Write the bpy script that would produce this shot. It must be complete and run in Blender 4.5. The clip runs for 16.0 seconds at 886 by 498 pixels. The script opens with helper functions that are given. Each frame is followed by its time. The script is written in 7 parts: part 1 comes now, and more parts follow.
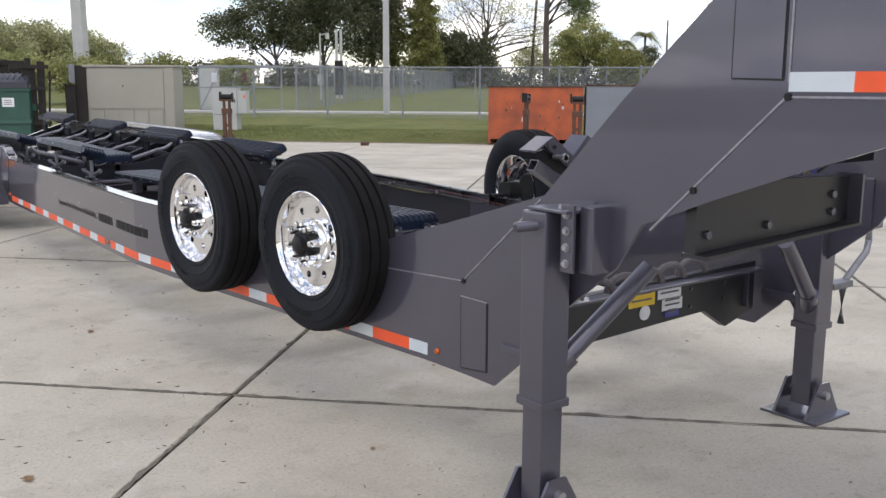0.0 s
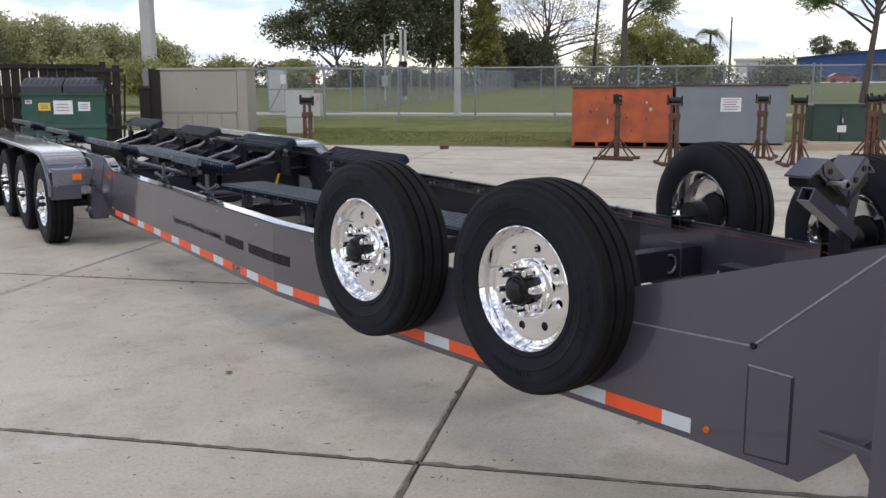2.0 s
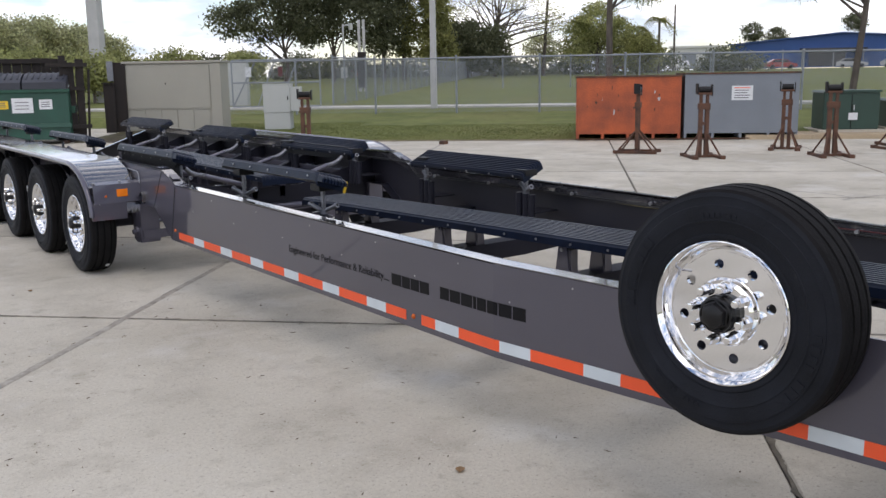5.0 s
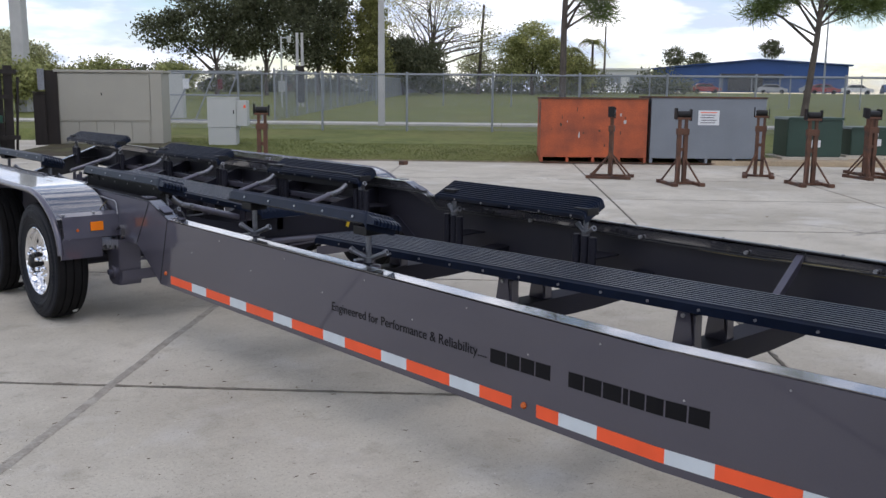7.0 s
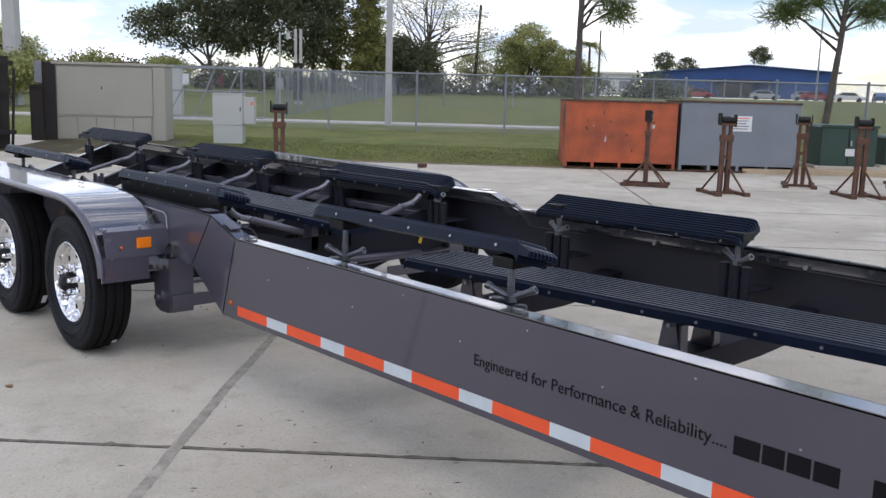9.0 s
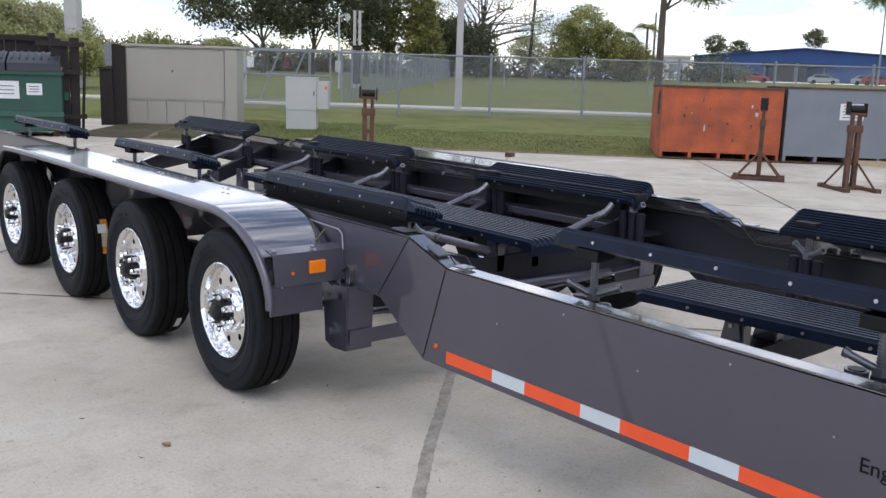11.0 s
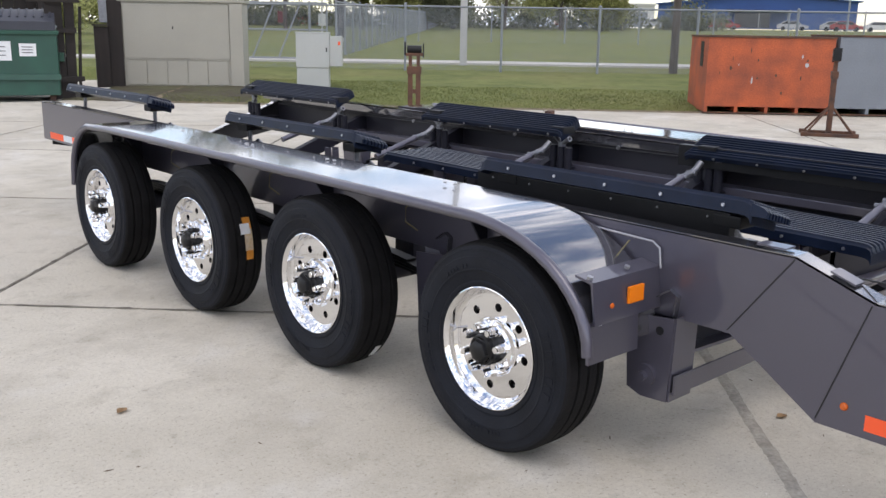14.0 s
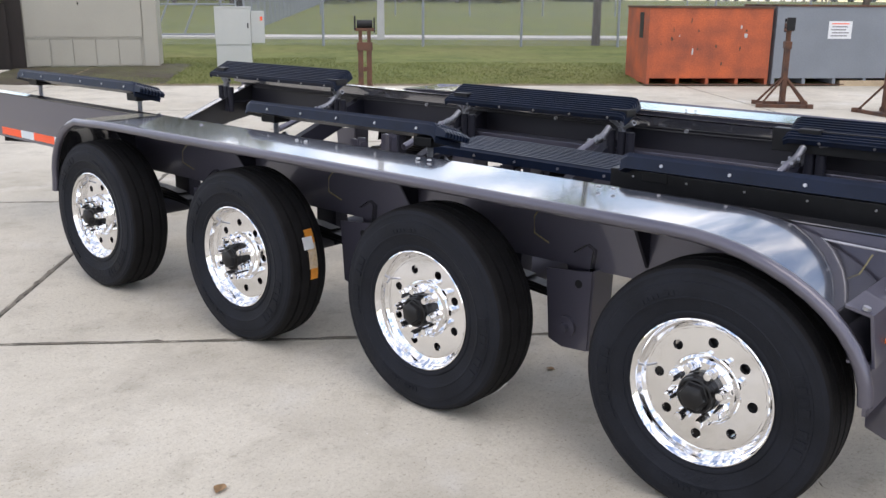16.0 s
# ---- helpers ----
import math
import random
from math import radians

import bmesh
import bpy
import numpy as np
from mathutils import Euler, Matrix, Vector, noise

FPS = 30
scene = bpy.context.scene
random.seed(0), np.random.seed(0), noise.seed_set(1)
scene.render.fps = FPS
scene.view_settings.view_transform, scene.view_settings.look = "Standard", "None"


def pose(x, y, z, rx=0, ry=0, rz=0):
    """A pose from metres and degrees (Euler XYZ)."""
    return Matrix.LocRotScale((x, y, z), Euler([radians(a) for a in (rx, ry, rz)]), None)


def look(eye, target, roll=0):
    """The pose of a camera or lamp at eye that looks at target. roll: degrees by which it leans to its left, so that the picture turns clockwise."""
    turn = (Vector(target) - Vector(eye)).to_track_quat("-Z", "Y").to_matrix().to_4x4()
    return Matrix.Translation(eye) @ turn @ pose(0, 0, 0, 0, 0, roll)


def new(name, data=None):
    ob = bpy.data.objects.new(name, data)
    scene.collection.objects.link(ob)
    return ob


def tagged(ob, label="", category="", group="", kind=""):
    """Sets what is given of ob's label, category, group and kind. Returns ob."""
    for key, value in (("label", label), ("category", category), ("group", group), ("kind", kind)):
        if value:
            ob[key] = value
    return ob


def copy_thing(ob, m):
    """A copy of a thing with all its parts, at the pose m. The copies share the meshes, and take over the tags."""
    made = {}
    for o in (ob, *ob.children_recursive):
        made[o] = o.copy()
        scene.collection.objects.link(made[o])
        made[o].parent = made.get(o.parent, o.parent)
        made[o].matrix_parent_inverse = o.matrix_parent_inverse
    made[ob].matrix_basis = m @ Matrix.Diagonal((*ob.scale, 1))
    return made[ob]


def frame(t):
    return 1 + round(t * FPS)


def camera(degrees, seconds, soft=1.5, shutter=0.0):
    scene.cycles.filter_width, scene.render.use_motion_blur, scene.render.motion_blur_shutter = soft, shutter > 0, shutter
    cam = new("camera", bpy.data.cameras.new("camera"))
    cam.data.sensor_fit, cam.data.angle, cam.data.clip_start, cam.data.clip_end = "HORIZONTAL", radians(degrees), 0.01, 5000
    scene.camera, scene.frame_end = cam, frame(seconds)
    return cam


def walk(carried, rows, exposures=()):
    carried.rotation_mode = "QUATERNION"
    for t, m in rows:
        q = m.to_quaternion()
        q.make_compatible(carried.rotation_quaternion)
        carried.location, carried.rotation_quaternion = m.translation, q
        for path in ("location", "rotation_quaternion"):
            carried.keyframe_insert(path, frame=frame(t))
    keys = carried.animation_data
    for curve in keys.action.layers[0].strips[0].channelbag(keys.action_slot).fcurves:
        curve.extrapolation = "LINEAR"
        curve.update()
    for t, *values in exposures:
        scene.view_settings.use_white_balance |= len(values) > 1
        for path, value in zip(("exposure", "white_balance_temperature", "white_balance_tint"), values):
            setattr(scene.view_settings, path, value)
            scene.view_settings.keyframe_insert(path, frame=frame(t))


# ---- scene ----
cam = camera(51.3, 16.0)
PATH = [
    (0, (0.49, 0.253, 1.479), (1.657, 1.838, 1.129), 0.2),
    (0.5, (0.35, 0.495, 1.478), (1.559, 2.047, 1.118), 1.2),
    (1, (0.269, 0.727, 1.489), (1.481, 2.267, 1.085), -1.6),
    (1.5, (0.338, 0.993, 1.522), (1.473, 2.601, 1.168), -2.3),
    (2, (0.348, 1.254, 1.522), (1.423, 2.904, 1.171), -0.2),
    (2.5, (0.285, 1.554, 1.532), (1.42, 3.16, 1.169), -0.8),
    (3, (0.241, 1.856, 1.508), (1.375, 3.453, 1.104), 0.6),
    (3.5, (0.214, 2.199, 1.529), (1.311, 3.826, 1.148), 0.3),
    (4, (0.085, 2.528, 1.518), (1.197, 4.15, 1.153), 0.6),
    (4.2, (0.02, 2.65, 1.536), (1.164, 4.249, 1.167), -0.2),
    (6.3, (-0.175, 4.007, 1.558), (1.08, 5.524, 1.204), -0.5),
    (6.5, (-0.144, 4.133, 1.574), (1.149, 5.622, 1.239), -0.9),
    (7, (-0.107, 4.405, 1.574), (1.206, 5.876, 1.236), 0.5),
    (7.5, (-0.104, 4.722, 1.579), (1.252, 6.16, 1.271), -0.3),
    (8, (-0.047, 5.028, 1.562), (1.294, 6.481, 1.26), 0.3),
    (8.5, (0.027, 5.311, 1.561), (1.35, 6.779, 1.258), 0.7),
    (9, (0.001, 5.591, 1.543), (1.338, 7.04, 1.207), 1.5),
    (9.5, (-0.034, 5.896, 1.54), (1.301, 7.334, 1.152), 0.3),
    (10, (0.004, 6.249, 1.557), (1.279, 7.746, 1.193), 1.0),
    (10.2, (0.008, 6.377, 1.559), (1.265, 7.889, 1.192), 1.5),
    (12.3, (-0.207, 7.714, 1.571), (1.117, 9.161, 1.183), 1.2),
    (12.5, (-0.249, 7.825, 1.594), (1.1, 9.255, 1.221), 0.3),
    (13, (-0.283, 8.148, 1.576), (1.048, 9.592, 1.195), 0.9),
    (13.5, (-0.281, 8.425, 1.579), (1.003, 9.899, 1.153), -0.2),
    (14, (-0.339, 8.635, 1.557), (0.974, 10.068, 1.086), 0.9),
    (14.5, (-0.422, 8.867, 1.545), (0.974, 10.211, 1.051), -0.1),
    (15, (-0.42, 9.167, 1.525), (0.981, 10.491, 0.991), 0.4),
    (15.5, (-0.426, 9.486, 1.541), (0.963, 10.821, 1.003), 0.1),
    (16, (-0.497, 9.807, 1.541), (0.967, 11.066, 1.019), 0.4),
]
EXPOSURES = [(0.0, 0.57, 7000, 15), (1.0, 0.59, 7000, 15), (2.0, 0.25, 6950, 15), (3.0, 0.37, 6980, 15), (4.0, 0.38, 7000, 15), (6.5, 0.13, 6600, 15), (9.5, 0.34, 6550, 15), (12.5, 0.52, 6750, 15), (13.5, 0.56, 6850, 15), (14.5, 0.84, 6950, 15), (16.0, 0.84, 6950, 15)]
walk(cam, [(t, look(eye, target, roll)) for t, eye, target, roll in PATH], EXPOSURES)

# ---- light: bright broken cloud, soft sun high and behind the camera ----
SUN_EL, SUN_AZ = 62.0, 205.0
world = bpy.data.worlds.new("sky")
scene.world = world
world.use_nodes = True
wn, wl = world.node_tree.nodes, world.node_tree.links
wn.clear()
w_out = wn.new("ShaderNodeOutputWorld")
w_sky = wn.new("ShaderNodeTexSky")
w_sky.sky_type, w_sky.sun_disc = "NISHITA", False
w_sky.sun_elevation, w_sky.sun_rotation = radians(SUN_EL), radians(SUN_AZ)
w_sky.dust_density, w_sky.ozone_density = 0.15, 2.5
w_bg = wn.new("ShaderNodeBackground")
w_bg.inputs["Strength"].default_value = 0.12
w_tc = wn.new("ShaderNodeTexCoord")
w_map = wn.new("ShaderNodeMapping")
w_map.inputs["Scale"].default_value = (1.7, 1.7, 6.5)
w_noise = wn.new("ShaderNodeTexNoise")
w_noise.inputs["Scale"].default_value, w_noise.inputs["Detail"].default_value = 2.9, 7.0
w_noise.inputs["Roughness"].default_value = 0.56
w_ramp = wn.new("ShaderNodeValToRGB")
w_ramp.color_ramp.elements[0].position, w_ramp.color_ramp.elements[1].position = 0.40, 0.56
w_noise2 = wn.new("ShaderNodeTexNoise")
w_noise2.inputs["Scale"].default_value, w_noise2.inputs["Detail"].default_value = 5.0, 5.0
w_cloud = wn.new("ShaderNodeValToRGB")
w_cloud.color_ramp.elements[0].color = (3.7, 4.4, 5.6, 1)
w_cloud.color_ramp.elements[1].color = (8.6, 8.8, 9.2, 1)
w_cloud.color_ramp.elements[0].position, w_cloud.color_ramp.elements[1].position = 0.40, 0.57
# clouds brightened towards the horizon to whiten reflections in glossy paint
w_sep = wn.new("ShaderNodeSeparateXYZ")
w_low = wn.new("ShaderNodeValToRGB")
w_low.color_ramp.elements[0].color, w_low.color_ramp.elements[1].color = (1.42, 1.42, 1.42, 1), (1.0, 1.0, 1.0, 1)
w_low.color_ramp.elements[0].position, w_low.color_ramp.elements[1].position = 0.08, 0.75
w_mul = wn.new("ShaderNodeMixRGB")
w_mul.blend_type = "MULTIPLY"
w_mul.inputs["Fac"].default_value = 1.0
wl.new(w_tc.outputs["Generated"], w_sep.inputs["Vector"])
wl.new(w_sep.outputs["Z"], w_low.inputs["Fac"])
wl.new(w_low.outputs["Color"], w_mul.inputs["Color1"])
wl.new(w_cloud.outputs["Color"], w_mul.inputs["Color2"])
w_mix = wn.new("ShaderNodeMixRGB")
wl.new(w_tc.outputs["Generated"], w_map.inputs["Vector"])
wl.new(w_map.outputs["Vector"], w_noise.inputs["Vector"])
wl.new(w_map.outputs["Vector"], w_noise2.inputs["Vector"])
wl.new(w_noise.outputs["Fac"], w_ramp.inputs["Fac"])
wl.new(w_noise2.outputs["Fac"], w_cloud.inputs["Fac"])
wl.new(w_ramp.outputs["Color"], w_mix.inputs["Fac"])
wl.new(w_sky.outputs["Color"], w_mix.inputs["Color1"])
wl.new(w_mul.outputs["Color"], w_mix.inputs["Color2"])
wl.new(w_mix.outputs["Color"], w_bg.inputs["Color"])
wl.new(w_bg.outputs["Background"], w_out.inputs["Surface"])
sun = new("sun", bpy.data.lights.new("sun", "SUN"))
sun.data.energy, sun.data.angle, sun.data.color = 0.6, radians(40), (1.0, 0.96, 0.91)
sun.rotation_euler = (radians(90 - SUN_EL), 0, radians(180 - SUN_AZ))

# ---- materials ----


def material(name, base, rough=0.5, metal=0.0, var=0.15, scale=6.0, bump=0.0, bscale=80.0, coat=0.0, second=None, fine=0.08, crough=0.08, island=0.0, stretch=(1, 1, 1)):
    """A surface with large stains, fine grain, uneven gloss and a little relief."""
    m = bpy.data.materials.new(name)
    m.use_nodes = True
    n, l = m.node_tree.nodes, m.node_tree.links
    b = n["Principled BSDF"]
    b.inputs["Roughness"].default_value, b.inputs["Metallic"].default_value = rough, metal
    if coat:
        b.inputs["Coat Weight"].default_value, b.inputs["Coat Roughness"].default_value = coat, crough
    tc = n.new("ShaderNodeTexCoord")
    mp = n.new("ShaderNodeMapping")
    mp.inputs["Scale"].default_value = stretch
    l.new(tc.outputs["Object"], mp.inputs["Vector"])
    big, small = n.new("ShaderNodeTexNoise"), n.new("ShaderNodeTexNoise")
    big.inputs["Scale"].default_value, big.inputs["Detail"].default_value = scale, 6
    small.inputs["Scale"].default_value, small.inputs["Detail"].default_value = bscale, 4
    for t in (big, small):
        l.new(mp.outputs["Vector"], t.inputs["Vector"])
    ramp = n.new("ShaderNodeValToRGB")
    ramp.color_ramp.elements[0].position, ramp.color_ramp.elements[1].position = 0.3, 0.7
    lo = second or tuple(c * (1 - var) for c in base)
    hi = tuple(min(1, c * (1 + var)) for c in base)
    ramp.color_ramp.elements[0].color, ramp.color_ramp.elements[1].color = (*lo, 1), (*hi, 1)
    l.new(big.outputs["Fac"], ramp.inputs["Fac"])
    grain = n.new("ShaderNodeMixRGB")
    grain.blend_type = "OVERLAY"
    grain.inputs["Fac"].default_value = fine
    l.new(ramp.outputs["Color"], grain.inputs["Color1"])
    l.new(small.outputs["Fac"], grain.inputs["Color2"])
    last = grain.outputs["Color"]
    if island:
        oi, hsv, mr = n.new("ShaderNodeObjectInfo"), n.new("ShaderNodeHueSaturation"), n.new("ShaderNodeMapRange")
        mr.inputs["To Min"].default_value, mr.inputs["To Max"].default_value = 1 - island, 1 + island
        l.new(oi.outputs["Random"], mr.inputs["Value"])
        l.new(mr.outputs["Result"], hsv.inputs["Value"])
        l.new(last, hsv.inputs["Color"])
        last = hsv.outputs["Color"]
    l.new(last, b.inputs["Base Color"])
    rr = n.new("ShaderNodeMapRange")
    rr.inputs["To Min"].default_value, rr.inputs["To Max"].default_value = max(0.02, rough * 0.82), min(1, rough * 1.18)
    l.new(big.outputs["Fac"], rr.inputs["Value"])
    l.new(rr.outputs["Result"], b.inputs["Roughness"])
    if bump:
        bp = n.new("ShaderNodeBump")
        bp.inputs["Strength"].default_value, bp.inputs["Distance"].default_value = bump, 0.01
        l.new(small.outputs["Fac"], bp.inputs["Height"])
        l.new(bp.outputs["Normal"], b.inputs["Normal"])
    return m



def concrete():
    """Old slab concrete: broad stains, wash marks, fine speckle and pores."""
    m = material("concrete", (0.56, 0.522, 0.445), 0.88, 0, 0.10, 0.45, 0.22, 55, fine=0.18, island=0.045, second=(0.475, 0.438, 0.362))
    n, l = m.node_tree.nodes, m.node_tree.links
    b = n["Principled BSDF"]
    b.inputs["Specular IOR Level"].default_value = 0.15
    geo = n.new("ShaderNodeNewGeometry")
    last = b.inputs["Base Color"].links[0].from_socket
    for scale, lo, hi, col, fac in ((1.5, 0.50, 0.66, (0.31, 0.280, 0.228, 1), 0.40), (0.5, 0.50, 0.64, (0.38, 0.345, 0.28, 1), 0.40), (1.05, 0.55, 0.68, (0.655, 0.635, 0.59, 1), 0.55), (5.0, 0.55, 0.68, (0.29, 0.26, 0.205, 1), 0.32), (14.0, 0.62, 0.70, (0.22, 0.19, 0.15, 1), 0.35), (60.0, 0.58, 0.68, (0.17, 0.145, 0.115, 1), 0.55), (150.0, 0.56, 0.66, (0.24, 0.205, 0.16, 1), 0.55)):
        t, r, mx, mul = n.new("ShaderNodeTexNoise"), n.new("ShaderNodeMapRange"), n.new("ShaderNodeMixRGB"), n.new("ShaderNodeMath")
        t.inputs["Scale"].default_value, t.inputs["Detail"].default_value, t.inputs["Roughness"].default_value = scale, 7, 0.62
        l.new(geo.outputs["Position"], t.inputs["Vector"])
        r.inputs["From Min"].default_value, r.inputs["From Max"].default_value = lo, hi
        l.new(t.outputs["Fac"], r.inputs["Value"])
        mul.operation = "MULTIPLY"
        mul.inputs[1].default_value = fac
        l.new(r.outputs["Result"], mul.inputs[0])
        l.new(mul.outputs["Value"], mx.inputs["Fac"])
        l.new(last, mx.inputs["Color1"])
        mx.inputs["Color2"].default_value = col
        last = mx.outputs["Color"]
    l.new(last, b.inputs["Base Color"])
    return m


def grass():
    """Mown lawn: patches of green, dry straw and thin dark spots."""
    m = material("grass", (0.165, 0.182, 0.066), 0.9, 0, 0.2, 0.9, 0.7, 24, fine=0.5, second=(0.112, 0.132, 0.044))
    n, l = m.node_tree.nodes, m.node_tree.links
    b = n["Principled BSDF"]
    b.inputs["Specular IOR Level"].default_value = 0.1
    geo = n.new("ShaderNodeNewGeometry")
    last = b.inputs["Base Color"].links[0].from_socket
    for scale, lo, hi, col, fac in ((0.22, 0.50, 0.66, (0.20, 0.18, 0.077, 1), 0.55), (2.6, 0.52, 0.66, (0.08, 0.10, 0.031, 1), 0.5), (7.0, 0.52, 0.66, (0.175, 0.172, 0.07, 1), 0.5), (26.0, 0.50, 0.62, (0.10, 0.12, 0.04, 1), 0.4)):
        t, r, mx, mul = n.new("ShaderNodeTexNoise"), n.new("ShaderNodeMapRange"), n.new("ShaderNodeMixRGB"), n.new("ShaderNodeMath")
        t.inputs["Scale"].default_value, t.inputs["Detail"].default_value, t.inputs["Roughness"].default_value = scale, 6, 0.6
        l.new(geo.outputs["Position"], t.inputs["Vector"])
        r.inputs["From Min"].default_value, r.inputs["From Max"].default_value = lo, hi
        l.new(t.outputs["Fac"], r.inputs["Value"])
        mul.operation = "MULTIPLY"
        mul.inputs[1].default_value = fac
        l.new(r.outputs["Result"], mul.inputs[0])
        l.new(mul.outputs["Value"], mx.inputs["Fac"])
        l.new(last, mx.inputs["Color1"])
        mx.inputs["Color2"].default_value = col
        last = mx.outputs["Color"]
    l.new(last, b.inputs["Base Color"])
    return m


M_PAINT = material("grey_paint", (0.089, 0.0845, 0.113), 0.38, 0.5, 0.06, 1.5, 0.02, 260, coat=0.9, crough=0.05)
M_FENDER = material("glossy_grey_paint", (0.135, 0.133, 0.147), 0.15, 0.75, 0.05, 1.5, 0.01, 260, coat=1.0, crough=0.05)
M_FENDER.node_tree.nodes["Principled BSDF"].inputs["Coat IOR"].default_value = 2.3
# the rails' own grey, darkened to hold the shade inside the frame
M_PAINT_SHADED = material("grey_paint_shaded", (0.016, 0.016, 0.024), 0.5, 0.0, 0.12, 2.0, 0.05, 200)
# glossy grey darkened: shade under neck and frame is in the colour
M_GLOSS_SHADED = material("grey_gloss_shaded", (0.020, 0.020, 0.023), 0.32, 0.0, 0.2, 7, 0.03, 130)
# rail grey with the shade of the inner faces in its colour
M_RAIL_SHADED = material("grey_rail_shaded", (0.023, 0.022, 0.031), 0.45, 0.0, 0.12, 2.0, 0.03, 200)
M_STEEL = material("bare_steel", (0.42, 0.42, 0.44), 0.35, 0.9, 0.15, 12, 0.05, 200)
M_GALV = material("zinc_steel", (0.21, 0.215, 0.235), 0.42, 0.8, 0.2, 20, 0.05, 160)
M_CHROME = material("polished_alloy", (0.88, 0.88, 0.89), 0.07, 1.0, 0.02, 9, 0.0, 120)
M_RUBBER = material("tyre_rubber", (0.0105, 0.012, 0.0165), 0.6, 0, 0.3, 7, 0.25, 140)
M_TREAD = material("tread_rubber", (0.012, 0.0115, 0.012), 0.8, 0, 0.35, 9, 0.3, 90)
M_BUNK = material("black_bunk_plastic", (0.006, 0.011, 0.026), 0.33, 0, 0.25, 8, 0.05, 120)
M_BLACK = material("black_iron", (0.010, 0.010, 0.011), 0.4, 0.0, 0.2, 20, 0.05, 160)
M_HUB = material("black_hub_plastic", (0.008, 0.008, 0.009), 0.35, 0, 0.2, 20)
for m_dark, lvl in ((M_PAINT_SHADED, 0.22), (M_RUBBER, 0.16), (M_TREAD, 0.11), (M_BUNK, 0.19), (M_BLACK, 0.3), (M_HUB, 0.35)):
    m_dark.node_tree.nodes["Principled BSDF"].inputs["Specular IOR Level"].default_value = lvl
M_RED = material("red_tape", (0.92, 0.105, 0.028), 0.4, 0, 0.05, 10, 0.05, 400)
M_WHITE = material("silver_tape", (0.60, 0.655, 0.69), 0.4, 0, 0.05, 10, 0.05, 400)
M_AMBER = material("amber_lens", (0.9, 0.22, 0.01), 0.2, 0, 0.05, 10)
M_LENS = material("dark_amber_lens", (0.55, 0.11, 0.015), 0.2, 0, 0.05, 10)
M_LETTER = material("black_vinyl", (0.008, 0.008, 0.01), 0.4, 0, 0.1, 10)
M_LETTER.node_tree.nodes["Principled BSDF"].inputs["Specular IOR Level"].default_value = 0.12
M_YELLOW = material("yellow_label", (0.75, 0.5, 0.03), 0.4, 0, 0.06, 20)
M_PAPER = material("white_label", (0.7, 0.71, 0.72), 0.5, 0, 0.06, 20)
M_BLUE = material("blue_label", (0.05, 0.06, 0.3), 0.4, 0, 0.06, 20)
M_PRINT = material("grey_print", (0.12, 0.11, 0.12), 0.6, 0, 0.1, 20)
M_CONC = concrete()
M_WALK = material("sidewalk_concrete", (0.5, 0.48, 0.44), 0.85, 0, 0.1, 0.5, 0.2, 60, fine=0.15)
M_SOIL = material("joint_dirt", (0.075, 0.065, 0.052), 0.95, 0, 0.3, 3, 0.3, 60)
M_GRASS = grass()
M_ORANGE = material("orange_rusty_paint", (0.43, 0.092, 0.030), 0.65, 0, 0.18, 2.2, 0.2, 40, second=(0.23, 0.058, 0.028), fine=0.45)
M_GREYBOX = material("grey_box_paint", (0.19, 0.21, 0.235), 0.6, 0, 0.08, 1.5, 0.1, 40, fine=0.15)
M_RUST = material("rusty_iron", (0.12, 0.055, 0.032), 0.8, 0.2, 0.4, 5, 0.4, 60, second=(0.055, 0.035, 0.028), fine=0.4)
M_GREENBOX = material("dark_green_enamel", (0.022, 0.055, 0.040), 0.45, 0, 0.12, 2, 0.05, 50)
M_DUMP = material("green_dumpster_paint", (0.010, 0.060, 0.038), 0.45, 0, 0.2, 2, 0.1, 40)
M_LID = material("dark_lid_plastic", (0.035, 0.038, 0.05), 0.5, 0, 0.15, 4, 0.05, 60)
M_BEIGE = material("beige_enamel", (0.355, 0.338, 0.285), 0.55, 0, 0.05, 1.0, 0.05, 60)
M_OFFWHITE = material("offwhite_enamel", (0.44, 0.45, 0.43), 0.5, 0, 0.05, 1.0, 0.05, 60)
M_POLE = material("pale_concrete_pole", (0.46, 0.455, 0.445), 0.8, 0, 0.1, 1.5, 0.15, 40)
M_WOOD = material("weathered_dark_wood", (0.022, 0.017, 0.015), 0.85, 0, 0.35, 3, 0.5, 40, stretch=(4, 4, 0.5), fine=0.4)
M_BARK = material("bark", (0.095, 0.078, 0.065), 0.9, 0, 0.35, 4, 0.8, 22, stretch=(2, 2, 0.6), fine=0.4)
M_FENCE = material("galvanised_fence", (0.26, 0.28, 0.30), 0.6, 0.4, 0.1, 4, 0.05, 60)
M_BLUEW = material("blue_steel_siding", (0.022, 0.075, 0.24), 0.5, 0, 0.08, 0.2, 0.05, 10)
M_WALLW = material("white_siding", (0.62, 0.61, 0.58), 0.6, 0, 0.06, 0.2, 0.05, 10)
M_GLASSY = material("dark_glass", (0.02, 0.024, 0.03), 0.1, 0, 0.1, 2)
M_WIRE = material("black_cable", (0.012, 0.012, 0.013), 0.5, 0, 0.1, 10)
M_REDW = material("red_cable", (0.10, 0.010, 0.010), 0.45, 0, 0.1, 10)
M_YELW = material("yellow_cable", (0.15, 0.125, 0.055), 0.45, 0, 0.1, 10)


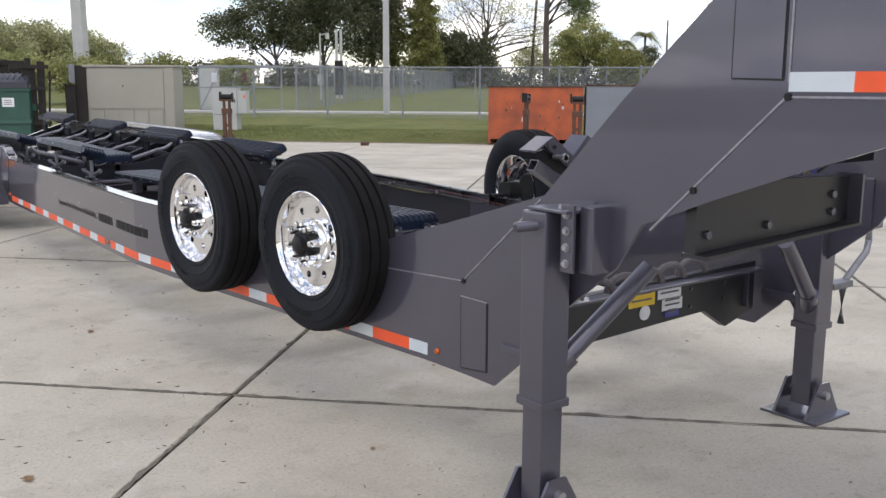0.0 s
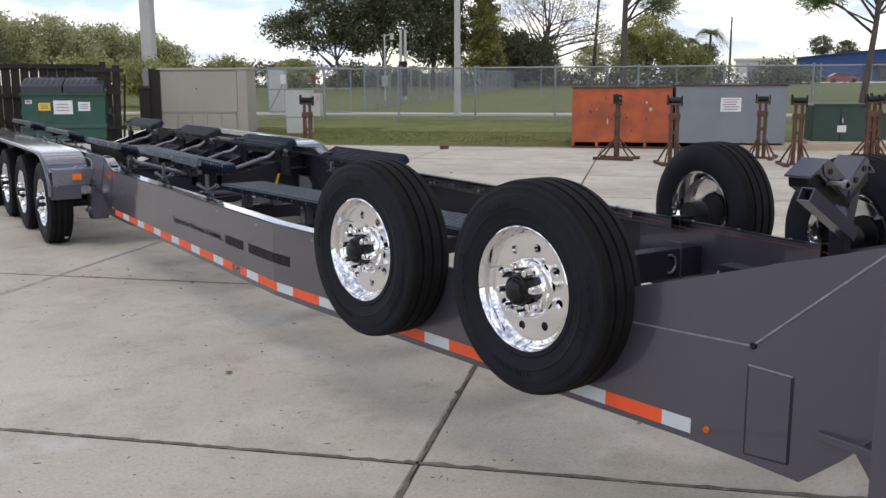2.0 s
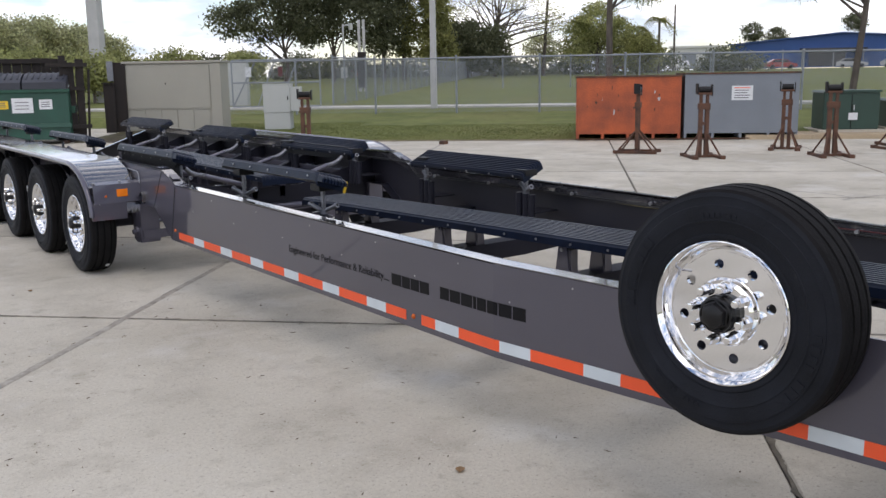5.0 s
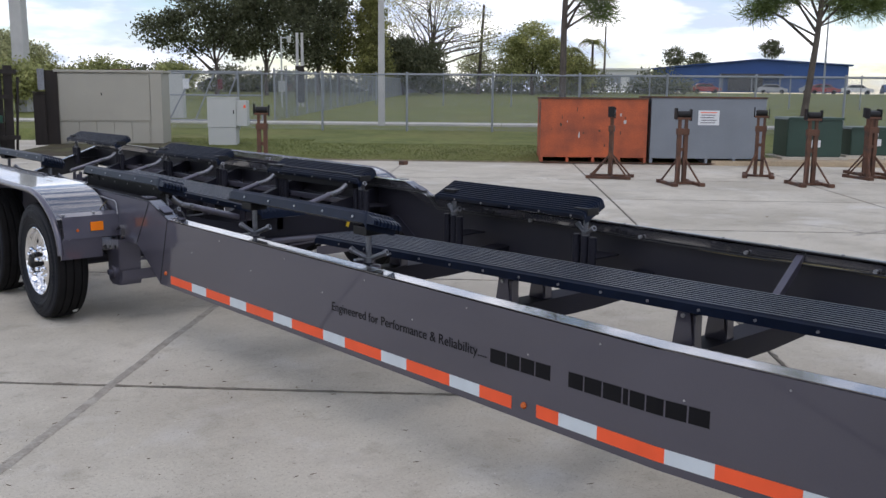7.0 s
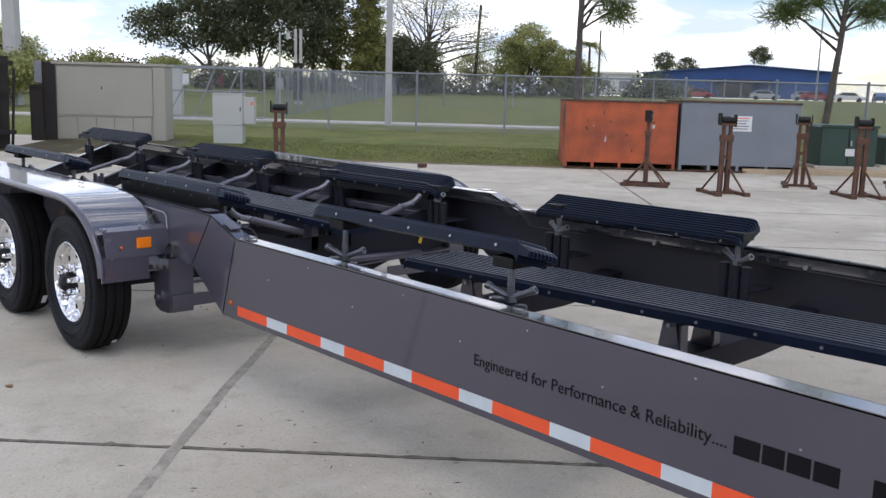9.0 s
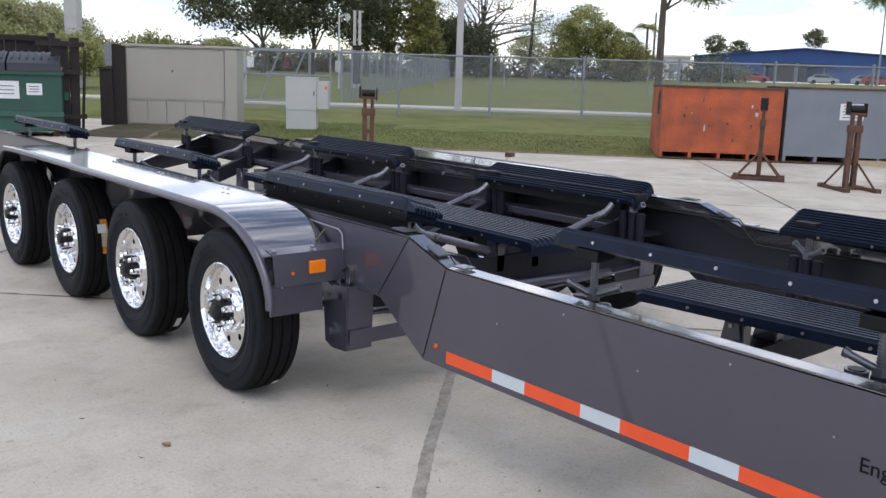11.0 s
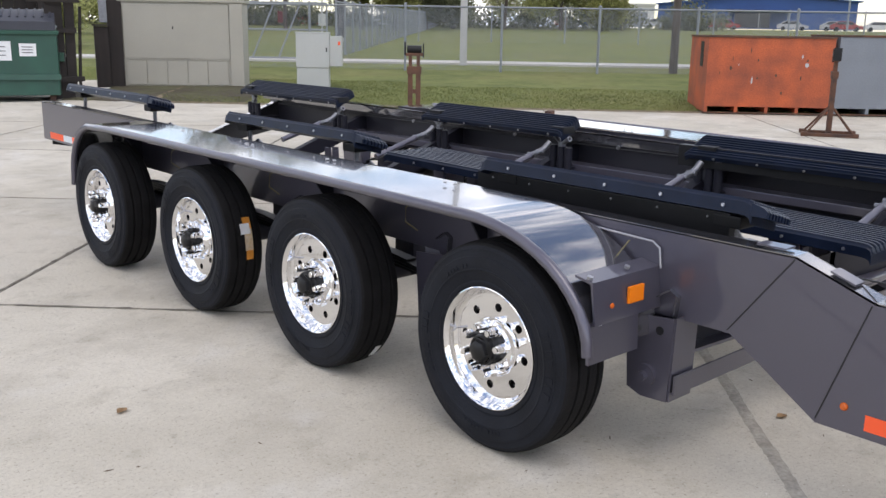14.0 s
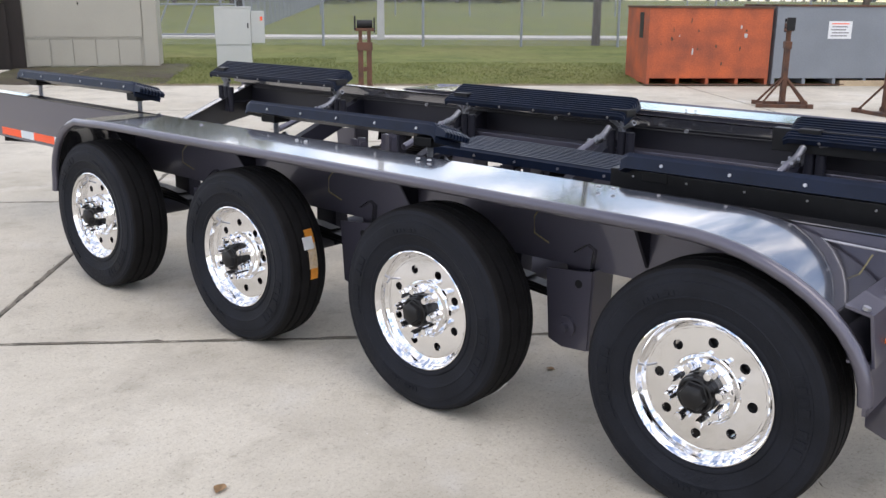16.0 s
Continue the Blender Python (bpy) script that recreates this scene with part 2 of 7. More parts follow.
def leaf_material(name, base, dark):
    m = material(name, base, 0.6, 0, 0.3, 0.6, 0, 5, second=dark)
    b = m.node_tree.nodes["Principled BSDF"]
    b.inputs["Specular IOR Level"].default_value = 0.25
    n, l = m.node_tree.nodes, m.node_tree.links
    g, hsv, mr = n.new("ShaderNodeNewGeometry"), n.new("ShaderNodeHueSaturation"), n.new("ShaderNodeMapRange")
    mr.inputs["To Min"].default_value, mr.inputs["To Max"].default_value = 0.6, 1.45
    l.new(g.outputs["Random Per Island"], mr.inputs["Value"])
    l.new(mr.outputs["Result"], hsv.inputs["Value"])
    l.new(b.inputs["Base Color"].links[0].from_socket, hsv.inputs["Color"])
    l.new(hsv.outputs["Color"], b.inputs["Base Color"])
    thin, mixer = n.new("ShaderNodeBsdfTranslucent"), n.new("ShaderNodeMixShader")
    mixer.inputs["Fac"].default_value = 0.55
    l.new(hsv.outputs["Color"], thin.inputs["Color"])
    l.new(b.outputs["BSDF"], mixer.inputs[1])
    l.new(thin.outputs["BSDF"], mixer.inputs[2])
    l.new(mixer.outputs["Shader"], n["Material Output"].inputs["Surface"])
    return m


M_OAK = leaf_material("oak_leaves", (0.155, 0.165, 0.10), (0.095, 0.105, 0.06))
M_LIGHTLEAF = leaf_material("pale_leaves", (0.38, 0.38, 0.17), (0.25, 0.27, 0.11))
M_OLIVE = leaf_material("olive_leaves", (0.29, 0.285, 0.11), (0.16, 0.17, 0.065))
# dry foliage lifted paler, with the backlight put into its colour
M_BACKLIT_DRYLEAF = leaf_material("dry_backlit_leaves", (0.46, 0.45, 0.27), (0.29, 0.31, 0.16))
M_PINE = leaf_material("pine_needles", (0.17, 0.21, 0.075), (0.09, 0.13, 0.05))
M_BLADE = leaf_material("grass_blades", (0.17, 0.185, 0.066), (0.12, 0.138, 0.045))
M_SEAM = material("seam_shadow_gap", (0.012, 0.012, 0.014), 0.6, 0, 0.2, 20, 0.05, 160)
M_BEAD = material("weld_bead", (0.30, 0.29, 0.32), 0.3, 0.7, 0.2, 40, 0.4, 220, coat=0.5)

# ---- building blocks ----


def thing(name, at, label, category, group="", rz=0.0, kind=""):
    """An empty at the base of a thing; its parts are built round it."""
    ob = new(name)
    ob.empty_display_size = 0.2
    ob.matrix_basis = pose(*at, 0, 0, rz)
    return tagged(ob, label, category, group, kind)


def part(name, bm, mat, parent=None, label="", smooth=False, at=None):
    """Links a bmesh as one mesh object under a thing or a part."""
    if isinstance(bm, bmesh.types.BMesh):
        me = bpy.data.meshes.new(name)
        bm.to_mesh(me)
        bm.free()
        me.materials.append(mat)
        if smooth:
            me.shade_smooth()
            me.set_sharp_from_angle(angle=radians(38))
    else:
        me = bm
    ob = new(name, me)
    ob.parent = parent
    if at is not None:
        ob.matrix_basis = at
    return tagged(ob, label)


def box(bm, lo, hi, bevel=0.0, m=None):
    """A box from corner lo to corner hi, with bevelled edges if asked."""
    r = bmesh.ops.create_cube(bm, size=1.0)
    s = [hi[i] - lo[i] for i in range(3)]
    c = [(hi[i] + lo[i]) / 2 for i in range(3)]
    bmesh.ops.scale(bm, vec=s, verts=r["verts"])
    bmesh.ops.translate(bm, vec=c, verts=r["verts"])
    vs = r["verts"]
    if bevel:
        es = list({e for v in vs for e in v.link_edges})
        rr = bmesh.ops.bevel(bm, geom=es, offset=bevel, segments=2, profile=0.7, affect="EDGES")
        vs = list({v for f in rr["faces"] for v in f.verts} | {v for v in vs if v.is_valid})
    if m is not None:
        bmesh.ops.transform(bm, matrix=m, verts=vs)
    return vs


def rod(bm, a, b, r, seg=10, r2=None):
    """A round bar from a to b."""
    a, b = Vector(a), Vector(b)
    d = b - a
    q = d.to_track_quat("Z", "Y").to_matrix().to_4x4()
    bmesh.ops.create_cone(bm, cap_ends=True, segments=seg, radius1=r, radius2=r if r2 is None else r2, depth=d.length, matrix=Matrix.Translation((a + b) / 2) @ q)


def tube_path(bm, pts, r, seg=8):
    """A round bar that follows points."""
    pts = [Vector(p) for p in pts]
    rings = []
    for i, p in enumerate(pts):
        d = (pts[min(i + 1, len(pts) - 1)] - pts[max(i - 1, 0)]).normalized()
        q = d.to_track_quat("Z", "Y").to_matrix()
        rings.append([bm.verts.new(p + q @ Vector((r * math.cos(a), r * math.sin(a), 0))) for a in [2 * math.pi * k / seg for k in range(seg)]])
    for a, b in zip(rings, rings[1:]):
        for k in range(seg):
            bm.faces.new((a[k], a[(k + 1) % seg], b[(k + 1) % seg], b[k]))
    bm.faces.new(list(reversed(rings[0])))
    bm.faces.new(rings[-1])


def prism(bm, outline, axis, lo, hi):
    """A plate: an outline in the two other axes, from lo to hi along axis."""
    order = {"x": lambda p, v: (v, p[0], p[1]), "y": lambda p, v: (p[0], v, p[1]), "z": lambda p, v: (p[0], p[1], v)}[axis]
    a = [bm.verts.new(order(p, lo)) for p in outline]
    b = [bm.verts.new(order(p, hi)) for p in outline]
    n = len(outline)
    bm.faces.new(a)
    bm.faces.new(list(reversed(b)))
    for i in range(n):
        bm.faces.new((a[i], b[i], b[(i + 1) % n], a[(i + 1) % n]))
    bmesh.ops.recalc_face_normals(bm, faces=bm.faces[:])


def sheet(bm, pts, width_vec, thick_vec):
    """A bent strip of plate: a path of points, widened by one vector and thickened by another."""
    w, t = Vector(width_vec), Vector(thick_vec)
    rows = [[bm.verts.new(Vector(p) + o) for o in (Vector(), w, w + t, t)] for p in pts]
    for a, b in zip(rows, rows[1:]):
        for k in range(4):
            bm.faces.new((a[k], a[(k + 1) % 4], b[(k + 1) % 4], b[k]))
    bm.faces.new(rows[0])
    bm.faces.new(list(reversed(rows[-1])))
    bmesh.ops.recalc_face_normals(bm, faces=bm.faces[:])


def lathe(bm, profile, seg=48):
    """Turns a profile of (x, r) about the x axis."""
    rings = []
    for x, r in profile:
        if r < 1e-5:
            rings.append([bm.verts.new((x, 0, 0))])
        else:
            rings.append([bm.verts.new((x, r * math.cos(2 * math.pi * k / seg), r * math.sin(2 * math.pi * k / seg))) for k in range(seg)])
    for a, b in zip(rings, rings[1:]):
        for k in range(seg):
            j = (k + 1) % seg
            if len(a) == 1 and len(b) > 1:
                bm.faces.new((a[0], b[j], b[k]))
            elif len(b) == 1 and len(a) > 1:
                bm.faces.new((a[k], a[j], b[0]))
            elif len(a) > 1:
                bm.faces.new((a[k], a[j], b[j], b[k]))
    bmesh.ops.recalc_face_normals(bm, faces=bm.faces[:])


def bolt(bm, at, direction, r=0.011, h=0.010):
    d = Vector(direction).normalized()
    rod(bm, at, Vector(at) + d * h, r, 6)


def BM():
    return bmesh.new()

# ---- the yard: concrete slabs on a diagonal grid, lawn, walk ----
U_LINES = [-24.0, -19.6, -15.3, -10.9, -6.6, -2.2, 2.13, 6.49, 10.87, 15.12, 19.54, 23.9, 28.25, 32.6, 37.0, 41.4, 45.8]
V_LINES = [-35.6, -30.2, -24.8, -19.4, -14.0, -8.6, -3.25, 2.09, 7.40, 12.97, 18.4, 23.9, 29.3, 34.7, 40.1]


def edge_u(v):
    """How far the concrete reaches along u at v."""
    return 33.8 if v < 18.4 else 43.0


def lawn_z(u):
    return float(np.interp(u, (33.0, 37.2, 44.6, 48.3, 51.0, 151.0), (0.025, 0.17, 0.33, 0.40, 0.45, 1.6)))


def turf_z(u, v):
    """The lawn starts level with the concrete and swells up behind its edge."""
    e = min(edge_u(v - 0.001), edge_u(v + 0.001))
    f = min(1.0, max(0.0, (u - e) / 0.9))
    return 0.006 + (lawn_z(u) - 0.006) * f * f * (3 - 2 * f)


def uv_xy(u, v):
    return (u - v) / 2, (u + v) / 2


def ground_sheet():
    us = sorted(set([-3000, -800, -200, -60, -30, 10, 25, 30, 33.5, 33.74, 34.0, 34.3, 34.7, 35, 36.7, 36.94, 37.2, 37.5, 37.9, 38.5, 40, 42.7, 42.94, 43.2, 43.5, 43.9, 45, 48, 52, 56.6, 58, 62, 70, 90, 120, 151, 250, 600, 1500, 3500]))
    vs = sorted(set([-3500, -1200, -400, -150, -80, -50, -40, -30, -20, -10, 0, 5, 10, 11.5, 14, 17, 18.2, 18.4, 18.6, 20, 24, 30, 36, 42, 60, 100, 200, 500, 1500, 3500]))
    bm = BM()
    grid = []
    for u in us:
        row = []
        for v in vs:
            d = min(u - edge_u(v - 0.001), u - edge_u(v + 0.001))
            inside = d <= -0.15 and -40 <= v <= 42 and u > -30
            z = -0.05 if inside else turf_z(u, v)
            row.append(bm.verts.new((*uv_xy(u, v), z)))
        grid.append(row)
    for a, b in zip(grid, grid[1:]):
        for k in range(len(vs) - 1):
            bm.faces.new((a[k], b[k], b[k + 1], a[k + 1]))
    bmesh.ops.recalc_face_normals(bm, faces=bm.faces[:])
    g = part("ground", bm, M_GRASS)
    return tagged(g, "mown green lawn with bare worn patches", "lawn", kind="structure")


ground_sheet()

bm = BM()
for k in range(24):
    v0 = -62 + 3.9 * k
    pts = [uv_xy(48.6, v0 + 0.01), uv_xy(51.3, v0 + 0.01), uv_xy(51.3, v0 + 3.88), uv_xy(48.6, v0 + 3.88)]
    prism(bm, pts, "z", 0.25, lawn_z(51.3) + 0.008)
tagged(part("sidewalk", bm, M_WALK), "narrow pale concrete footpath behind the fence", "footpath", kind="structure")

# ---- the trailer ----
CX = 3.44
trailer = thing("boat_trailer", (CX, 9.0, 0), "long dark grey four-axle boat trailer with black bunks", "trailer")
OFF = Matrix.Translation((-CX, -9.0, 0))


def tpart(name, bm, mat, label="", smooth=False, parent=None):
    """A part of the trailer, built in the world's metres."""
    bmesh.ops.transform(bm, matrix=OFF, verts=bm.verts[:])
    return part(name, bm, mat, parent or trailer, label, smooth)


BENDS, BEND_X = (1.0, 1.7, 3.0, 4.6, 6.1), (2.675, 2.662, 2.622, 2.4975, 2.355)


def side_x(y, side):
    """The outer face of the side rail: straight at the back, drawn in towards the neck."""
    x = float(np.interp(y, BENDS, BEND_X))
    return x if side < 0 else 2 * CX - x


def side_plate(bm, outline, side, thick, offset=0.0):
    """An outline of (y, z) laid on the rail's outer face and thickened inwards."""
    flat = BM()
    flat.faces.new([flat.verts.new((0, y, z)) for y, z in outline])
    lo, hi = min(p[0] for p in outline), max(p[0] for p in outline)
    for bend in BENDS[1:]:
        if lo < bend < hi:
            bmesh.ops.bisect_plane(flat, geom=flat.verts[:] + flat.edges[:] + flat.faces[:], plane_co=(0, bend, 0), plane_no=(0, 1, 0))
    rim = [e for e in flat.edges if len(e.link_faces) == 1]
    a = {v: bm.verts.new((side_x(v.co.y, side) + side * offset, v.co.y, v.co.z)) for v in flat.verts}
    b = {v: bm.verts.new((side_x(v.co.y, side) + side * (offset - thick), v.co.y, v.co.z)) for v in flat.verts}
    for f in flat.faces:
        bm.faces.new([a[v] for v in f.verts])
        bm.faces.new([b[v] for v in reversed(f.verts)])
    for e in rim:
        p, q = e.verts
        bm.faces.new((a[p], b[p], b[q], a[q]))
    flat.free()
    bmesh.ops.recalc_face_normals(bm, faces=bm.faces[:])


RAIL = [(5.6, 0.336), (9.83, 0.36), (10.15, 0.57), (16.45, 0.605), (16.45, 0.905), (9.94, 0.872), (9.68, 0.78), (5.6, 0.752)]
# the run forward to y -2.8 is unseen, lengthened to shut out light
NECK_LOW = [(5.6, 0.336), (5.6, 0.752), (3.80, 0.745), (2.58, 1.108), (2.25, 1.432), (1.938, 1.712), (1.58, 2.05), (-2.8, 2.08), (-2.8, 1.43), (1.20, 1.41), (1.415, 1.335), (1.661, 1.247), (1.921, 1.149), (2.154, 1.055), (2.249, 0.905), (2.468, 0.729), (2.70, 0.472), (2.83, 0.360), (3.25, 0.366), (4.6, 0.345)]
for side in (-1, 1):
    bm = BM()
    side_plate(bm, RAIL, side, 0.008)
    tpart("side_rail", bm, M_PAINT)
    bm = BM()
    side_plate(bm, NECK_LOW, side, 0.012)
    tpart("gooseneck_panel", bm, M_PAINT)
    # top flange of the rail with its folded lip
    bm = BM()
    top = [(5.3, 0.753), (6.1, 0.758), (9.69, 0.784), (9.95, 0.876), (16.45, 0.909)]
    pts = [(side_x(y, side), y, z) for y, z in top]
    sheet(bm, pts, (-side * 0.085, 0, 0), (0, 0, -0.008))
    lip = [(side_x(y, side) - side * 0.085, y, z) for y, z in top]
    sheet(bm, lip, (side * 0.006, 0, 0), (0, 0, -0.06))
    # lighter, glossier grey than the web, so sky sheen is built into the flange
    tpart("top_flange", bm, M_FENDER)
    bm = BM()
    low = [(3.3, 0.370), (4.6, 0.349), (6.1, 0.342), (9.82, 0.364), (10.14, 0.574), (16.45, 0.609)]
    sheet(bm, [(side_x(y, side) - side * 0.009, y, z) for y, z in low], (-side * 0.075, 0, 0), (0, 0, 0.008))
    tpart("bottom_flange", bm, M_PAINT_SHADED)


for side in (-1, 1):
    for y0, z0, y1, z1 in ((9.76, 0.816, 9.84, 0.844), (9.99, 0.884, 10.09, 0.885), (9.60, 0.790, 9.67, 0.790)):
        bm = BM()
        sheet(bm, [(side_x(y0, side) - side * 0.012, y0, z0), (side_x(y1, side) - side * 0.012, y1, z1)], (-side * 0.062, 0, 0), (0, 0, 0.006))
        tpart("cover_tab", bm, M_PAINT)


# thin sheet added inside each rail, its dark tone standing for shade
INNER_SHADE = [(5.3, 0.35), (9.80, 0.38), (10.12, 0.59), (16.40, 0.625), (16.40, 0.84), (9.95, 0.81), (9.68, 0.72), (5.3, 0.685)]
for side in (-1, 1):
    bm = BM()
    side_plate(bm, INNER_SHADE, side, 0.004, -0.0105)
    tpart("inner_shade", bm, M_RAIL_SHADED, "inner face of the rail, darkened for shade")

# wheels: eight-stud polished rims on ribbed tyres; the axle lies along x, the outer face towards -x
def tyre_mesh():
    R, W = 0.40, 0.118
    prof = [(-0.090, 0.226), (-0.101, 0.236), (-0.106, 0.247), (-0.106, 0.252), (-0.103, 0.256), (-0.112, 0.286), (-0.1155, 0.296), (-0.1175, 0.298), (-0.1175, 0.301), (-0.116, 0.303), (-0.118, 0.325), (-0.116, 0.345), (-0.1155, 0.3475), (-0.1125, 0.349), (-0.111, 0.353), (-0.107, 0.370), (-0.1075, 0.374), (-0.104, 0.378), (-0.101, 0.386), (-0.092, 0.3945)]
    for g in (-0.052, 0.0, 0.052):
        prof += [(g - 0.007, R), (g - 0.005, R - 0.012), (g + 0.005, R - 0.012), (g + 0.007, R)]
    prof += [(0.090, 0.394), (0.100, 0.386), (0.106, 0.372), (0.113, 0.352), (0.118, 0.325), (0.115, 0.295), (0.103, 0.246), (0.090, 0.226)]
    bm = BM()
    lathe(bm, prof, 72)
    # raised blocks of moulded writing round the side wall, too small to read
    for start, count, w in ((1.05, 8, 0.011), (2.75, 11, 0.0065), (4.1, 8, 0.011), (5.5, 7, 0.0065)):
        for k in range(count):
            if k == 4:
                continue
            m = Matrix.Rotation(start + k * w * 9.0, 4, "X")
            h = 0.030 if w > 0.01 else 0.014
            box(bm, (-0.1200, -w, 0.309), (-0.113, w, 0.309 + h), 0, m)
            if w > 0.01 and k % 2 == 0:
                box(bm, (-0.1206, -w * 0.4, 0.315), (-0.1195, w * 0.4, 0.309 + h * 0.8), 0, m)
    return bm


def rim_mesh():
    bm = BM()
    lathe(bm, [(-0.088, 0.236), (-0.098, 0.246), (-0.104, 0.247), (-0.106, 0.243), (-0.100, 0.236), (-0.090, 0.228), (-0.070, 0.222), (-0.0605, 0.2125), (-0.060, 0.211), (-0.060, 0.205)], 64)
    # the disc with its eight round hand holes
    hole_r, mid = 0.0175, 0.163
    for s in range(8):
        c = 2 * math.pi * s / 8
        outer, inner, inner2 = [], [], []
        for k in range(16):
            a = 2 * math.pi * k / 16
            u, w = math.cos(a), math.sin(a)
            q = max(abs(u), abs(w))
            rr = 0.1625 + 0.0425 * u / q
            an = c + (math.pi / 8) * w / q
            outer.append(bm.verts.new((-0.060, rr * math.cos(an), rr * math.sin(an))))
            p = Vector((-0.060, mid + hole_r * u, hole_r * w))
            e = Matrix.Rotation(c, 3, "X") @ p
            inner.append(bm.verts.new(e))
            inner2.append(bm.verts.new(e + Vector((0.016, 0, 0))))
        for k in range(16):
            j = (k + 1) % 16
            bm.faces.new((outer[k], outer[j], inner[j], inner[k]))
            bm.faces.new((inner[k], inner[j], inner2[j], inner2[k]))
    lathe(bm, [(-0.060, 0.120), (-0.063, 0.117), (-0.078, 0.110), (-0.088, 0.100), (-0.088, 0.060)], 48)
    # barrel and back flange
    lathe(bm, [(-0.056, 0.218), (-0.02, 0.205), (0.06, 0.205), (0.085, 0.228), (0.104, 0.247), (0.100, 0.236), (0.088, 0.222), (0.058, 0.198), (-0.02, 0.197), (-0.044, 0.205)], 48)
    bmesh.ops.remove_doubles(bm, verts=bm.verts[:], dist=0.0004)
    bmesh.ops.scale(bm, vec=(1, 0.945, 0.945), verts=bm.verts[:])
    bmesh.ops.recalc_face_normals(bm, faces=bm.faces[:])
    return bm


def hub_mesh():
    bm = BM()
    lathe(bm, [(0.0, 0.0), (0.0, 0.10), (-0.075, 0.064), (-0.112, 0.062), (-0.116, 0.058), (-0.130, 0.056), (-0.132, 0.050)], 28)
    lathe(bm, [(-0.132, 0.050), (-0.134, 0.045), (-0.150, 0.041), (-0.155, 0.033), (-0.157, 0.0)], 6)
    return bm


def nut_mesh():
    bm = BM()
    lathe(bm, [(-0.084, 0.022), (-0.091, 0.022), (-0.097, 0.0175), (-0.132, 0.0160), (-0.143, 0.012), (-0.146, 0.0)], 8)
    return bm


def back_mesh():
    bm = BM()
    lathe(bm, [(-0.03, 0.0), (-0.03, 0.16), (0.10, 0.16), (0.10, 0.0)], 32)
    return bm


def valve_mesh():
    bm = BM()
    rod(bm, (-0.062, 0.205, 0.0), (-0.098, 0.185, 0.004), 0.004, 8)
    return bm


WHEEL = {}


def wheel(at, side, spin, drum=True, yaw=0.0, label="polished alloy wheel with a black ribbed tyre"):
    if not WHEEL:
        for key, bm, mat, sm in (("rim", rim_mesh(), M_CHROME, True), ("tyre", tyre_mesh(), M_RUBBER, True), ("hub", hub_mesh(), M_HUB, True), ("lug_nut", nut_mesh(), M_CHROME, True), ("brake_drum", back_mesh(), M_BLACK, True), ("valve", valve_mesh(), M_STEEL, False)):
            me = bpy.data.meshes.new(key)
            bm.to_mesh(me)
            bm.free()
            me.materials.append(mat)
            if key == "tyre":
                me.materials.append(M_TREAD)
                for f in me.polygons:
                    c = f.center
                    if math.hypot(c.y, c.z) > 0.384:
                        f.material_index = 1
            if sm:
                me.shade_smooth()
                me.set_sharp_from_angle(angle=radians(14 if key == "rim" else 32))
            if key == "rim":
                for f in me.polygons:
                    if abs(f.normal.x) > 0.999:
                        f.use_smooth = False
            WHEEL[key] = me
    w = part("wheel", WHEEL["rim"], None, trailer, label)
    w.matrix_basis = OFF @ Matrix.Translation(at) @ pose(0, 0, 0, 0, 0, yaw) @ (pose(0, 0, 0, 0, 0, 180) if side > 0 else Matrix.Identity(4)) @ pose(0, 0, 0, spin, 0, 0)
    part("tyre", WHEEL["tyre"], None, w, "black rubber")
    part("hub", WHEEL["hub"], None, w, "black hub with screwed cap")
    part("valve", WHEEL["valve"], None, w)
    if drum:
        part("brake_drum", WHEEL["brake_drum"], None, w)
    for k in range(8):
        a = 2 * math.pi * (k + 0.5) / 8
        part("lug_nut", WHEEL["lug_nut"], None, w, "", at=Matrix.Translation((0, 0.086 * math.cos(a), 0.086 * math.sin(a))))
    return w


WHEEL_Y = (10.90, 12.04, 13.17, 14.41)
for k, y in enumerate(WHEEL_Y):
    for side in (-1, 1):
        wheel((CX + side * (CX - 2.062), y, 0.40), side, 11 + 17 * k + 5 * side)
    bm = BM()
    rod(bm, (2.2, y, 0.40), (2 * CX - 2.2, y, 0.40), 0.062, 20)
    box(bm, (2.52, y - 0.07, 0.36), (2.60, y + 0.07, 0.60), 0.006)
    box(bm, (2 * CX - 2.60, y - 0.07, 0.36), (2 * CX - 2.52, y + 0.07, 0.60), 0.006)
    tpart("axle", bm, M_PAINT_SHADED, "", True)
